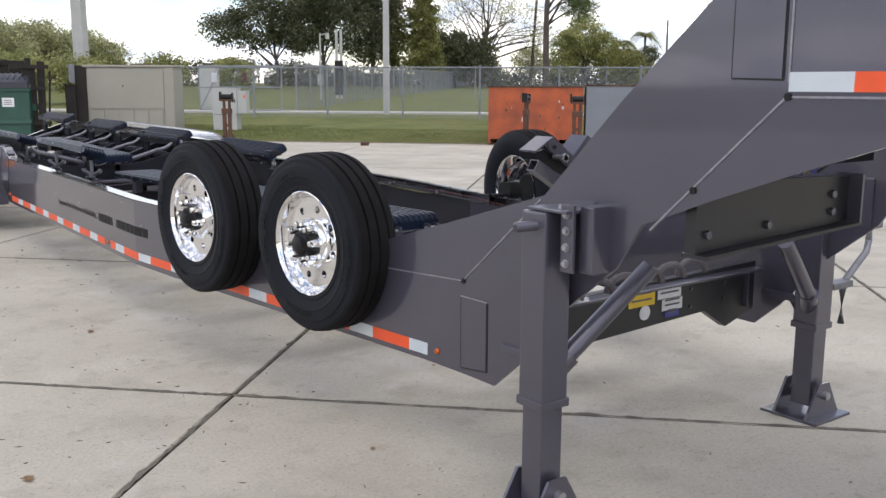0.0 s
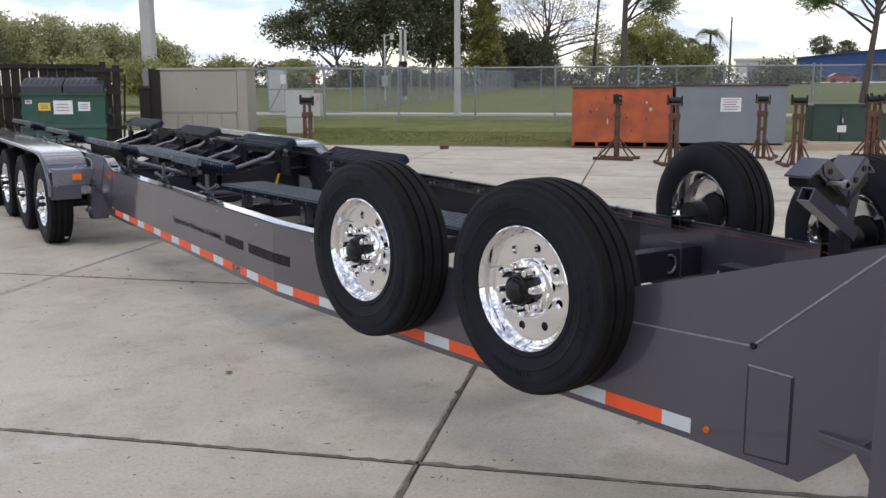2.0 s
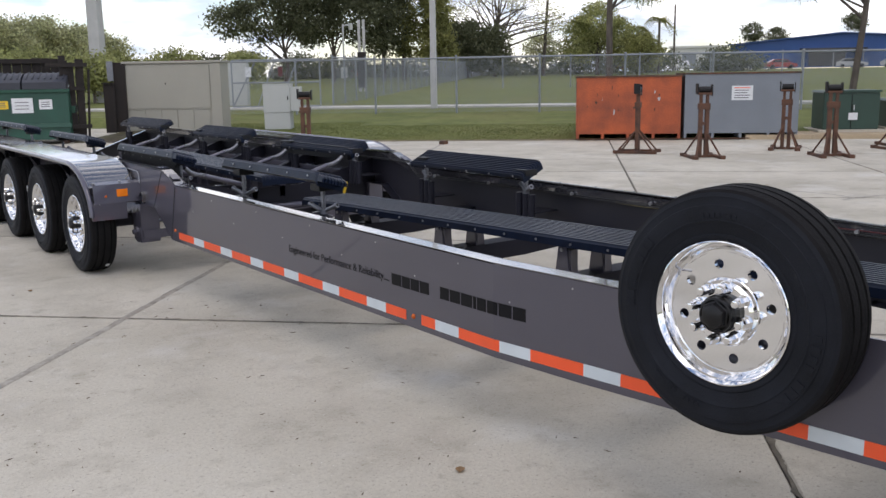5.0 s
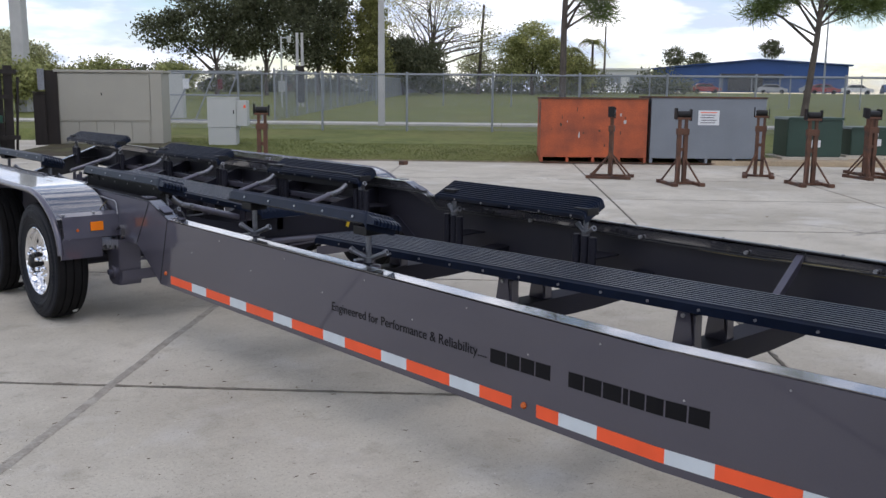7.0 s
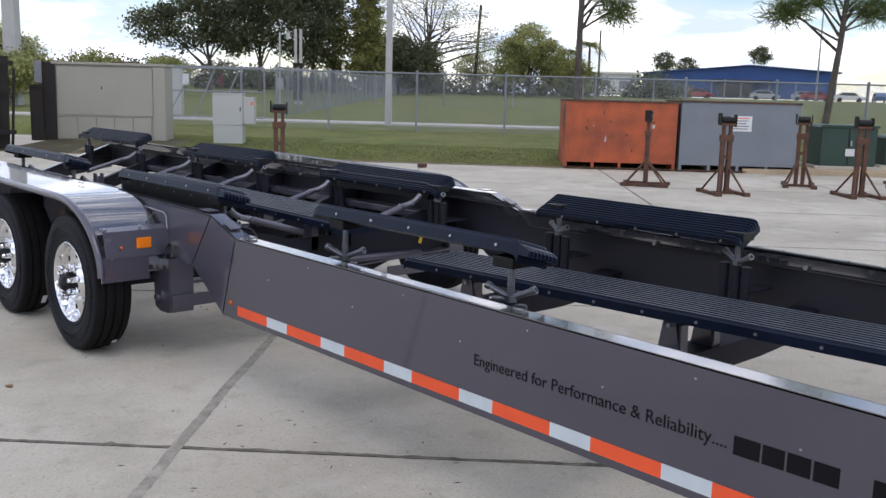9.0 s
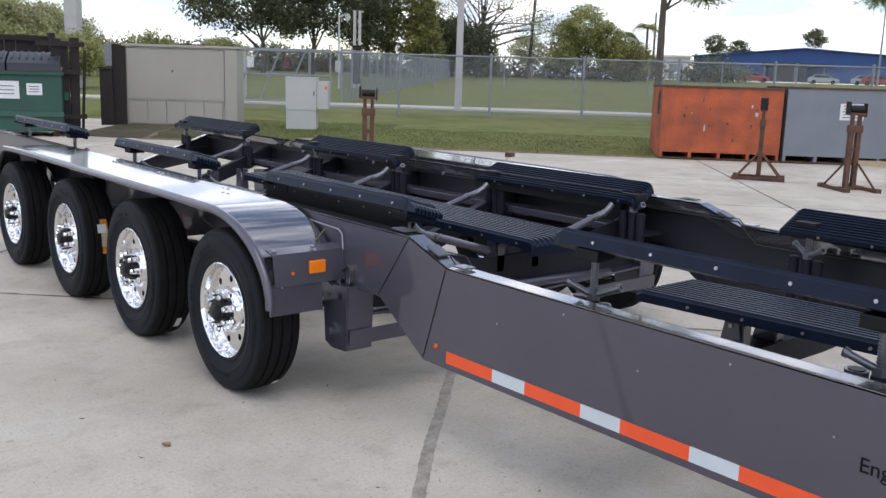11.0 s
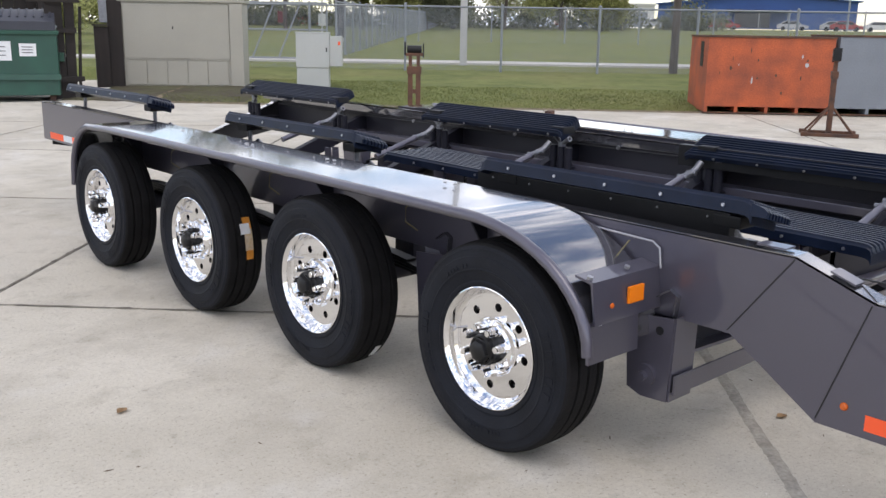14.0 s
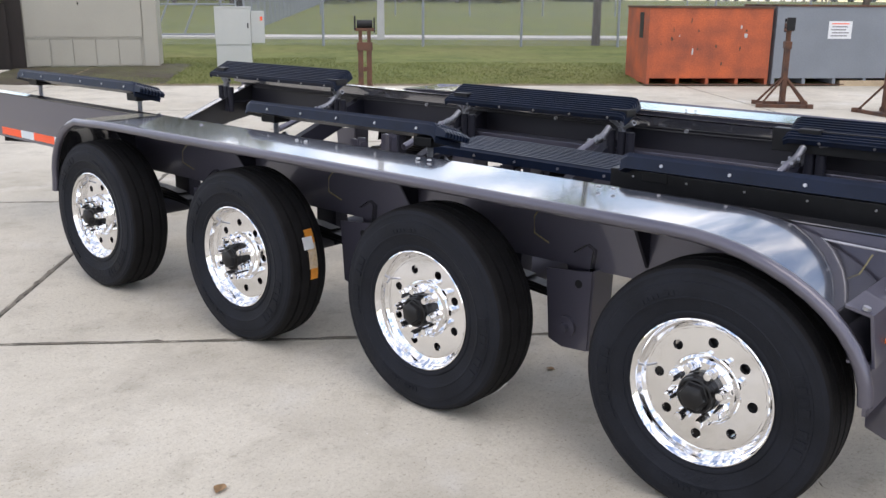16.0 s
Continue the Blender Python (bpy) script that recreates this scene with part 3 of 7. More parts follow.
# spare wheels carried against the rails near the neck
for side in (-1, 1):
    for y, x, z, spin in ((3.87, 2.37, 0.785, 14), (4.90, 2.25, 0.79, 33)):
        xc = x + (0.118 if side < 0 else 0.018)
        w = wheel((xc if side < 0 else 2 * CX - xc, y, z), side, spin, False, -6.8 * side, "spare alloy wheel with a black tyre on the rail")
        if side > 0:
            bm = BM()
            lathe(bm, [(0.099, 0.222), (0.085, 0.214), (0.030, 0.207), (0.006, 0.190), (-0.010, 0.120), (-0.012, 0.05)], 48)
            part("inner_dish", bm, M_CHROME, w, "polished inner dish", True)
        bm = BM()
        xr = side_x(y, side)
        if side < 0:
            rod(bm, (xr - side * 0.1, y, z - 0.01), (xr + side * 0.1, y, z), 0.045, 18)
        else:
            for lo, hi in (((-0.035, -0.035), (0.035, -0.029)), ((-0.035, 0.029), (0.035, 0.035)), ((-0.035, -0.029), (-0.029, 0.029)), ((0.029, -0.029), (0.035, 0.029))):
                box(bm, (xr - 0.10, y + lo[0], z - 0.05 + lo[1]), (xr + 0.05, y + hi[0], z - 0.05 + hi[1]))
            rod(bm, (xr + 0.0, y, z), (xr + 0.10, y, z), 0.062, 20)
        if side < 0:
            box(bm, (min(xr - side * 0.02, xr - side * 0.07), y - 0.035, z - 0.3), (max(xr - side * 0.02, xr - side * 0.07), y + 0.035, z + 0.05), 0.006)
        tpart("spare_carrier", bm, M_BLACK, "", True)


# mudguards: a rolled plate over the wheels with a round edge bar
def fender_curve():
    pts = []
    for k in range(0, 13):
        a = math.pi * k / 24
        pts.append((11.03 - 0.60 * math.cos(a), 0.515 + 0.385 * math.sin(a)))
    pts += [(12.0, 0.908), (13.2, 0.914), (14.22, 0.918)]
    for k in range(1, 9):
        a = math.pi * k / 16
        pts.append((14.44 + 0.36 * math.sin(a), 0.918 - 0.36 * (1 - math.cos(a))))
    pts.append((14.81, 0.50))
    return pts


for side in (-1, 1):
    x0 = 1.955 if side < 0 else 2 * CX - 1.955
    bm = BM()
    sheet(bm, [(x0, y, z) for y, z in fender_curve()], (-side * 0.385, 0, 0), (0, 0.0, -0.006))
    f = tpart("mudguard", bm, M_FENDER, "glossy grey mudguard with a flat top", True)
    bm = BM()
    tube_path(bm, [(x0 - side * 0.004, y, z - 0.014) for y, z in fender_curve()], 0.021, 10)
    tpart("edge_bar", bm, M_PAINT, "", True, f)
    # screw heads along the top
    for y in (11.4, 11.46, 12.25, 12.31, 13.0, 13.06, 13.8):
        bm = BM()
        bolt(bm, (x0 - side * 0.30, y, 0.914), (0, 0, 1), 0.009, 0.006)
        tpart("bolt", bm, M_STEEL, "", False, f)
    # under-guard web between the wheels and the frame, its shade put into the grey
    bm = BM()
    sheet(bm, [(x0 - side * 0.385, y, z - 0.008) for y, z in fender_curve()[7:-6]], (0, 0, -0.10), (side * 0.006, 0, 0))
    tpart("inner_flange", bm, M_PAINT_SHADED, "", False, f)


# ribbed black bunks
def bunk_mesh(p_out, p_in, y0, y1, drop=0.07, ribs=9, rise=0.0):
    """A ribbed cap between its outer and inner upper edges, from y0 to y1, with a down-turned skirt."""
    o, i = Vector((p_out[0], 0, p_out[1])), Vector((p_in[0], 0, p_in[1]))
    d = (i - o)
    w = d.length
    d.normalize()
    nrm = Vector((-d.z, 0, d.x))
    if nrm.z < 0:
        nrm = -nrm
    prof = [o - nrm * drop, o - nrm * 0.006]
    for k in range(ribs):
        a, b = w * (k + 0.19) / ribs, w * (k + 0.81) / ribs
        prof += [o + d * a, o + d * (a + 0.004) + nrm * 0.010, o + d * (b - 0.004) + nrm * 0.010, o + d * b]
    prof += [i - nrm * 0.006, i - nrm * drop]
    bm = BM()
    rows = []
    for y, lift in ((y0 - 0.022, -0.030), (y0 - 0.014, -0.010), (y0, -0.003), (y0 + 0.025, 0.0), (y1 - 0.025, rise), (y1, rise - 0.014)):
        rows.append([bm.verts.new((p.x, y, p.z + lift)) for p in prof])
    n = len(prof)
    for a, b in zip(rows, rows[1:]):
        for k in range(n):
            bm.faces.new((a[k], a[(k + 1) % n], b[(k + 1) % n], b[k]))
    bm.faces.new(rows[0])
    bm.faces.new(list(reversed(rows[-1])))
    bmesh.ops.recalc_face_normals(bm, faces=bm.faces[:])
    return bm, o, i, nrm, d


def bunk(p_out, p_in, y0, y1, label, ribs=9, drop=0.07, rise=0.0, teeth=False):
    bm, o, i, nrm, d = bunk_mesh(p_out, p_in, y0, y1, drop, ribs, rise)
    b = tpart("bunk", bm, M_BUNK, label)
    for edge, dirn in ((o, -d), (i, d)):
        y = y0 + 0.09
        while y < y1 - 0.04:
            bb = BM()
            at = edge - nrm * (drop * 0.55)
            bolt(bb, (at.x, y, at.z + rise * (y - y0) / (y1 - y0)), dirn, 0.0068, 0.006)
            tpart("bolt", bb, M_STEEL, "", False, b)
            y += 0.262
    # ribbed end block that folds down over the front
    w = (i - o).length
    for k in range(ribs if teeth else 0):
        c = o + d * (w * (k + 0.5) / ribs)
        hw = d * (w * 0.30 / ribs)
        bb = BM()
        prof = [(y0 - 0.012, -0.004), (y0 - 0.060, -0.016), (y0 - 0.078, -0.028), (y0 - 0.078, -0.050), (y0 - 0.012, -0.050)]
        a = [bb.verts.new((c.x - hw.x + nrm.x * q, yy, c.z - hw.z + nrm.z * q)) for yy, q in prof]
        e = [bb.verts.new((c.x + hw.x + nrm.x * q, yy, c.z + hw.z + nrm.z * q)) for yy, q in prof]
        bb.faces.new(a)
        bb.faces.new(list(reversed(e)))
        for q in range(5):
            bb.faces.new((a[q], e[q], e[(q + 1) % 5], a[(q + 1) % 5]))
        bmesh.ops.recalc_face_normals(bb, faces=bb.faces[:])
        tpart("end_rib", bb, M_BUNK, "", False, b)
    return b


def lift(y):
    """The frame climbs a little towards the back."""
    return 0.012 * (y - 8.5)


SIDE_BUNKS = ((7.96, 9.29), (10.24, 11.55), (12.5, 13.82), (14.92, 16.42))
for y0, y1 in SIDE_BUNKS:
    dz = lift((y0 + y1) / 2)
    dn = dz + (0.033 if y0 < 9 else 0.0)
    bunk((2.56, 0.955 + dn), (2.735, 0.906 + dn), y0, y1, "black ribbed plastic bunk tilted inwards", 8, 0.05, 0.0, True)
    bunk((2 * CX - 2.53, 0.938 + dz), (4.17, 0.850 + dz), y0 - 0.01, y1, "black ribbed plastic bunk tilted inwards", 9, 0.032)
bunk((3.24, 0.735), (3.64, 0.735), 4.6, 9.42, "long flat black ribbed keel bunk", 11, 0.045, -0.105)
bunk((3.24, 0.745), (3.64, 0.745), 10.1, 13.1, "long flat black ribbed keel bunk", 11, 0.045, 0.038)


# black box added to fill the dark gap under the bunk beside the mudguard
for side in (-1, 1):
    bm = BM()
    xa, xb = CX + side * (CX - 2.605), CX + side * (CX - 2.665)
    box(bm, (min(xa, xb), 10.33, 0.80), (max(xa, xb), 11.62, 0.918), 0.004)
    ch = tpart("bunk_channel", bm, M_BLACK, "black fill with small bolts under the bunk")
    for k in range(6):
        bm = BM()
        bolt(bm, (xa, 10.42 + 0.22 * k, 0.896), (side, 0, 0), 0.0045, 0.004)
        tpart("bolt", bm, M_STEEL, "", False, ch)


# screw jacks that carry the side bunks
def jack(x, y, z_rail, z_top, side):
    b = BM()
    rod(b, (x, y, z_rail - 0.17), (x, y, z_rail + 0.035), 0.026, 14)
    j = tpart("jack", b, M_PAINT_SHADED, "screw jack in a cluster of welded tubes", True)
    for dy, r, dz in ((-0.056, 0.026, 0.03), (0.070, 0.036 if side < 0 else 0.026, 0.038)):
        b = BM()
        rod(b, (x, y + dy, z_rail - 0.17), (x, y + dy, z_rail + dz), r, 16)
        # far-side tubes take the grey with shade mixed into its colour
        tube = tpart("tube", b, M_PAINT if side < 0 else M_PAINT_SHADED, "", True, j)
        b = BM()
        rod(b, (x, y + dy, z_rail + dz + 0.001), (x, y + dy, z_rail + dz + 0.003), r * 0.74, 16)
        tpart("bore", b, M_BLACK, "", False, tube)
    b = BM()
    box(b, (min(x, x + side * 0.22), y - 0.09, z_rail - 0.10), (max(x, x + side * 0.22), y + 0.09, z_rail - 0.092))
    tpart("gusset", b, M_PAINT_SHADED, "", False, j)
    b = BM()
    rod(b, (x, y, z_rail), (x, y, z_top - 0.05), 0.0125, 10)
    for k in range(int((z_top - z_rail - 0.12) / 0.011)):
        zz = z_rail + 0.065 + k * 0.011
        rod(b, (x, y, zz), (x, y, zz + 0.005), 0.0155, 10)
    tpart("screw", b, M_GALV, "", True, j)
    b = BM()
    rod(b, (x, y, z_rail + 0.036), (x, y, z_rail + 0.062), 0.026, 6)
    for s in (-1, 1):
        rod(b, (x + side * 0.035 * s, y + 0.082 * s, z_rail + 0.088), (x, y, z_rail + 0.050), 0.013, 10)
        rod(b, (x + side * 0.035 * s, y + 0.082 * s, z_rail + 0.088), (x + side * 0.041 * s, y + 0.098 * s, z_rail + 0.096), 0.017, 10)
    wing = tpart("wing_nut", b, M_GALV, "zinc wing handle", True, j)
    for s in (-1, 1):
        b = BM()
        e = Vector((x + side * 0.041 * s, y + 0.098 * s, z_rail + 0.096))
        o = Vector((side * 0.006 * s, 0.020 * s, 0.007)).normalized()
        rod(b, e, e + o * 0.002, 0.010, 10)
        tpart("bore", b, M_BLACK, "", False, wing)
    b = BM()
    box(b, (x - 0.055, y - 0.055, z_top - 0.085), (x + 0.055, y + 0.055, z_top - 0.040), 0.006)
    tpart("bracket", b, M_BLACK, "", False, j)


for y0, y1 in SIDE_BUNKS:
    for y in (y0 + 0.07, y1 - 0.12):
        dz = lift(y)
        zr = 0.775 if y < 9.6 else 0.86 + 0.005 * (y - 10)
        for side in (-1, 1):
            x = 2.655 if side < 0 else 2 * CX - 2.63
            jack(x, y + (0.03 if side < 0 and y < y0 + 0.5 else -0.05 if y < y0 + 0.5 else 0.0), zr - (0.10 if side > 0 else 0.09 if y < 9.6 else 0.19), (0.955 if y < 9.6 and side < 0 else 0.93) + dz, side)


# cross members: V beams under the hull
def cross_member(y, z_side, z_mid, h=0.14, t=0.10, flat=0.28):
    bm = BM()
    a = side_x(y, -1) + 0.012
    b = side_x(y, 1) - 0.012
    o = [(a, z_side), (CX - flat, z_mid), (CX + flat, z_mid), (b, z_side), (b, z_side - h), (CX + flat, z_mid - h), (CX - flat, z_mid - h), (a, z_side - h)]
    prism(bm, o, "y", y - t / 2, y + t / 2)
    return tpart("cross_member", bm, M_PAINT_SHADED)


for y in (4.55, 5.55, 6.62, 7.72, 8.95):
    cross_member(y, 0.50, 0.47, 0.11, 0.14, 0.5)
    z1 = 0.735 - 0.105 * (y - 4.6) / 4.9 - 0.045
    for dx in (-0.13, 0.13):
        bm = BM()
        prism(bm, [(y - 0.055, 0.47), (y + 0.055, 0.47), (y + 0.03, z1), (y - 0.03, z1)], "x", CX + dx - 0.035, CX + dx - 0.025)
        prism(bm, [(y - 0.055, 0.47), (y + 0.055, 0.47), (y + 0.03, z1), (y - 0.03, z1)], "x", CX + dx + 0.025, CX + dx + 0.035)
        box(bm, (CX + dx - 0.025, y - 0.055, 0.471), (CX + dx + 0.025, y - 0.047, z1 - 0.02))
        br = tpart("bunk_bracket", bm, M_PAINT)
        bm = BM()
        rod(bm, (CX + dx - 0.045, y, z1 - 0.025), (CX + dx + 0.045, y, z1 - 0.025), 0.010, 8)
        tpart("pin", bm, M_STEEL, "", True, br)
bm = BM()
a, b = side_x(10.36, -1) + 0.012, side_x(10.36, 1) - 0.012
prism(bm, [(a, 0.80), (CX - 0.30, 0.62), (CX + 0.30, 0.62), (b, 0.80), (b, 0.46), (CX + 0.3, 0.415), (CX - 0.3, 0.415), (a, 0.46)], "y", 10.375, 10.387)
tpart("front_web", bm, M_PAINT_SHADED, "deep cross plate of the rear frame in shade-darkened grey")
bm = BM()
prism(bm, [(a, 0.435), (CX, 0.395), (b, 0.435), (b, 0.447), (CX, 0.407), (a, 0.447)], "y", 10.33, 10.42)
tpart("web_flange", bm, M_PAINT)
bm = BM()
box(bm, (-0.012, -0.004, -0.055), (0.012, 0.004, 0.055), 0.002, Matrix.Translation((4.2, 10.366, 0.55)) @ pose(0, 0, 0, 0, 18, 0))
tpart("strap", bm, M_YELLOW, "short yellow webbing strap")
for y in (10.42, 11.5, 12.62, 13.75, 14.95, 16.38):
    cross_member(y, 0.82 if y > 10.6 else 0.79, 0.53, 0.20 if y < 10.6 else 0.13, 0.06)
    if y < 16:
        for side in (-1, 1):
            bm = BM()
            rod(bm, (CX + side * 0.22, y - 0.04, 0.655), (CX + side * 0.60, y - 0.04, 0.765), 0.021, 12)
            br = tpart("brace_tube", bm, M_PAINT, "", True)
            bm = BM()
            tube_path(bm, [(CX + side * 0.58, y - 0.04, 0.762), (CX + side * 0.655, y - 0.045, 0.778), (CX + side * 0.70, y - 0.05, 0.80), (CX + side * 0.74, y - 0.055, 0.835)], 0.019, 10)
            rod(bm, (CX + side * 0.59, y - 0.07, 0.768), (CX + side * 0.59, y - 0.01, 0.768), 0.013, 8)
            rod(bm, (CX + side * 0.665, y - 0.075, 0.782), (CX + side * 0.665, y - 0.015, 0.782), 0.013, 8)
            kn = tpart("knuckle", bm, M_GALV, "zinc knuckle with clamp bolts", True, br)
            bm = BM()
            rod(bm, (CX + side * 0.74, y - 0.055, 0.835), (CX + side * 0.7412, y - 0.0552, 0.8362), 0.012, 10)
            tpart("bore", bm, M_BLACK, "", False, kn)
for y in (10.42, 11.5, 12.62, 13.75):
    z1 = 0.745 + 0.05 * (y - 10.1) / 3.9 - 0.048
    for dx in (-0.13, 0.13):
        bm = BM()
        for k in (-1, 1):
            prism(bm, [(y - 0.045, 0.53), (y + 0.045, 0.53), (y + 0.03, z1), (y - 0.03, z1)], "x", CX + dx + 0.03 * k - 0.005, CX + dx + 0.03 * k + 0.005)
        box(bm, (CX + dx - 0.025, y - 0.045, 0.531), (CX + dx + 0.025, y - 0.038, z1 - 0.02))
        tpart("bunk_bracket", bm, M_PAINT)
bm = BM()
a, b = side_x(16.3, -1) + 0.012, side_x(16.3, 1) - 0.012
prism(bm, [(a, 0.835), (CX - 0.28, 0.55), (CX + 0.28, 0.55), (b, 0.835), (b, 0.57), (CX + 0.28, 0.43), (CX - 0.28, 0.43), (a, 0.57)], "y", 16.30, 16.312)
rw = tpart("rear_web", bm, M_GLOSS_SHADED, "cross plate with shade and edge sheen put into its greys")
for xa, xb in ((a, CX - 0.28), (b, CX + 0.28)):
    bm = BM()
    prism(bm, [(xa, 0.837), (xb, 0.552), (xb, 0.559), (xa, 0.844)], "y", 16.27, 16.335)
    # top edges brightened with the glossier grey to hold the sky's reflection
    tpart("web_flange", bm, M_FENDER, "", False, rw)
# foot tube of the first V beam and the pipe between the hangers
bm = BM()
rod(bm, (2.7, 10.36, 0.47), (2 * CX - 2.7, 10.36, 0.43), 0.03, 12)
tpart("cross_tube", bm, M_PAINT, "", True)
for side in (-1, 1):
    bm = BM()
    xs = CX + side * 0.93
    box(bm, (xs - 0.09, 10.46, 0.655), (xs + 0.03, 14.9, 0.70), 0.004)
    tpart("stringer", bm, M_PAINT)


# landing legs
def leg(side, x, y):
    h = 0.058
    bm = BM()
    box(bm, (x - h, y - h, 0.42), (x + h, y + h, 1.075), 0.008)
    l = tpart("landing_leg", bm, M_PAINT, "square grey landing leg with a pinned foot")
    bm = BM()
    box(bm, (x - h + 0.010, y - h + 0.010, 0.05), (x + h - 0.010, y + h - 0.010, 0.44), 0.006)
    tpart("inner_leg", bm, M_PAINT, "", False, l)
    bm = BM()
    box(bm, (x - h - 0.006, y - h - 0.006, 0.405), (x + h + 0.006, y + h + 0.006, 0.435), 0.004)
    tpart("collar", bm, M_PAINT, "", False, l)
    bm = BM()
    box(bm, (x - 0.14, y - 0.14, 0.0), (x + 0.14, y + 0.14, 0.012), 0.003)
    tpart("foot_plate", bm, M_PAINT, "", False, l)
    for s in (-1, 1):
        bm = BM()
        prism(bm, [(x - 0.125, 0.012), (x + 0.125, 0.012), (x + 0.04, 0.16), (x - 0.04, 0.16)], "y", y + s * 0.080 - 0.006, y + s * 0.080 + 0.006)
        tpart("foot_gusset", bm, M_PAINT, "", False, l)
    bm = BM()
    rod(bm, (x, y - 0.11, 0.105), (x, y + 0.11, 0.105), 0.018, 12)
    tpart("foot_pin", bm, M_STEEL, "", True, l)
    # bolted mounting bracket: an angle plate and a box against the neck
    bm = BM()
    x0, y0, x, y = x, y, CX + side * (CX - 2.578), 2.455
    xo = x + side * 0.012
    box(bm, (min(xo, xo - side * 0.10), y - 0.178, 0.885), (max(xo, xo - side * 0.10), y - 0.118, 1.102), 0.006)
    tpart("mounting_box", bm, M_PAINT, "", False, l)
    bm = BM()
    box(bm, (min(x + side * 0.045, x + side * 0.033), y - 0.122, 0.885), (max(x + side * 0.045, x + side * 0.033), y - 0.064, 1.105), 0.003)
    tpart("mounting_plate", bm, M_PAINT, "", False, l)
    bm = BM()
    box(bm, (x - 0.07, y - 0.115, 1.077), (x + 0.07, y + 0.07, 1.087), 0.003)
    tpart("cap_plate", bm, M_PAINT, "", False, l)
    for k in range(4):
        bm = BM()
        at = (x + side * 0.045, y - 0.094, 0.915 + 0.053 * k)
        rod(bm, at, (at[0] + side * 0.005, at[1], at[2]), 0.0145, 14)
        bolt(bm, at, (side, 0, 0), 0.0105, 0.014)
        tpart("bolt", bm, M_STEEL, "", False, l)
    bm = BM()
    bolt(bm, (x + side * 0.02, y - 0.05, 1.088), (0, 0, 1), 0.017, 0.012)
    tpart("bolt", bm, M_STEEL, "", False, l)
    x, y = x0, y0
    bm = BM()
    rod(bm, (x - side * 0.05, y - 0.02, 0.54), (x - side * 0.40, y - 0.10, 0.85), 0.033, 16)
    tpart("brace", bm, M_PAINT, "", True, l)
    bm = BM()
    rod(bm, (x - side * 0.03, y - 0.0, 0.50), (x - side * 0.09, y - 0.035, 0.575), 0.039, 16)
    tpart("brace_sleeve", bm, M_PAINT, "", True, l)
    return l, x, y


leg_n, x, y = leg(-1, 2.553, 2.478)
bm = BM()
rod(bm, (2.52, 2.465, 1.03), (2.43, 2.495, 1.025), 0.018, 16)
tpart("crank_stub", bm, M_PAINT, "", True, leg_n)
leg_f, x, y = leg(1, 4.24, 2.53)
bm = BM()
rod(bm, (x + 0.06, y, 0.98), (x + 0.40, y - 0.02, 0.985), 0.016, 12)
tube_path(bm, [(4.67, 2.56, 1.0), (4.70, 2.55, 0.95), (4.69, 2.54, 0.76), (4.66, 2.53, 0.71), (4.46, 2.51, 0.60), (4.425, 2.50, 0.56), (4.43, 2.50, 0.40)], 0.016, 10)
tpart("crank_handle", bm, M_GALV, "bent crank handle", True, leg_f)
bm = BM()
box(bm, (4.30, 2.47, 0.575), (4.46, 2.53, 0.605), 0.004)
tpart("handle_clip", bm, M_GALV, "", False, leg_f)

# cross beams between the neck panels
bm = BM()
prism(bm, [(2.70, 0.44), (3.82, 0.485), (3.98, 0.39), (4.18, 0.45), (4.18, 0.675), (2.70, 0.645)], "y", 2.80, 2.84)
beam = tpart("neck_beam", bm, M_GLOSS_SHADED)
bm = BM()
box(bm, (4.10, 2.775, 0.47), (4.108, 2.80, 0.64), 0.002)
tpart("end_plate", bm, M_PAINT, "", False, beam)
for x, z in ((3.72, 0.60), (3.72, 0.52), (3.95, 0.60), (3.95, 0.53)):
    bm = BM()
    bolt(bm, (x, 2.80, z), (0, -1, 0), 0.008, 0.006)
    tpart("bolt", bm, M_PAINT, "", False, beam)
bm = BM()
box(bm, (2.70, 2.735, 0.640), (4.17, 2.80, 0.652), 0.003)
tpart("beam_flange", bm, M_PAINT, "", False, beam)
for x0, x1, z0, z1, mat in ((3.32, 3.48, 0.585, 0.655, M_YELLOW), (3.50, 3.65, 0.60, 0.66, M_PAPER), (3.53, 3.66, 0.545, 0.598, M_PAPER), (3.55, 3.64, 0.515, 0.542, M_BLUE)):
    bm = BM()
    box(bm, (x0, 2.7955, z0 - 0.02), (x1, 2.798, z1 - 0.022))
    lab = tpart("label", bm, mat, "", False, beam)
    for k in range(2):
        bm = BM()
        zz = z0 - 0.01 + (z1 - z0) * (0.2 + 0.4 * k)
        box(bm, (x0 + 0.015, 2.7935, zz), (x1 - 0.02, 2.7945, zz + 0.008))
        tpart("print_bar", bm, M_PRINT, "", False, beam)
bm = BM()
rod(bm, (3.42, 2.798, 0.535), (3.42, 2.794, 0.535), 0.032, 20)
tpart("round_label", bm, M_PAPER, "", False, beam)
bm = BM()
prism(bm, [(2.69, 0.985), (3.50, 1.02), (3.50, 1.175), (2.69, 1.20)], "y", 1.98, 2.02)
beam = tpart("neck_beam", bm, M_GLOSS_SHADED)
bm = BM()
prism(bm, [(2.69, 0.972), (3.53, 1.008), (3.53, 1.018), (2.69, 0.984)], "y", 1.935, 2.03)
tpart("beam_flange", bm, M_GLOSS_SHADED, "", False, beam)
bm = BM()
prism(bm, [(3.50, 1.02), (3.512, 1.02), (3.512, 1.185), (3.50, 1.185)], "y", 1.93, 2.025)
tpart("end_plate", bm, M_PAINT, "", False, beam)
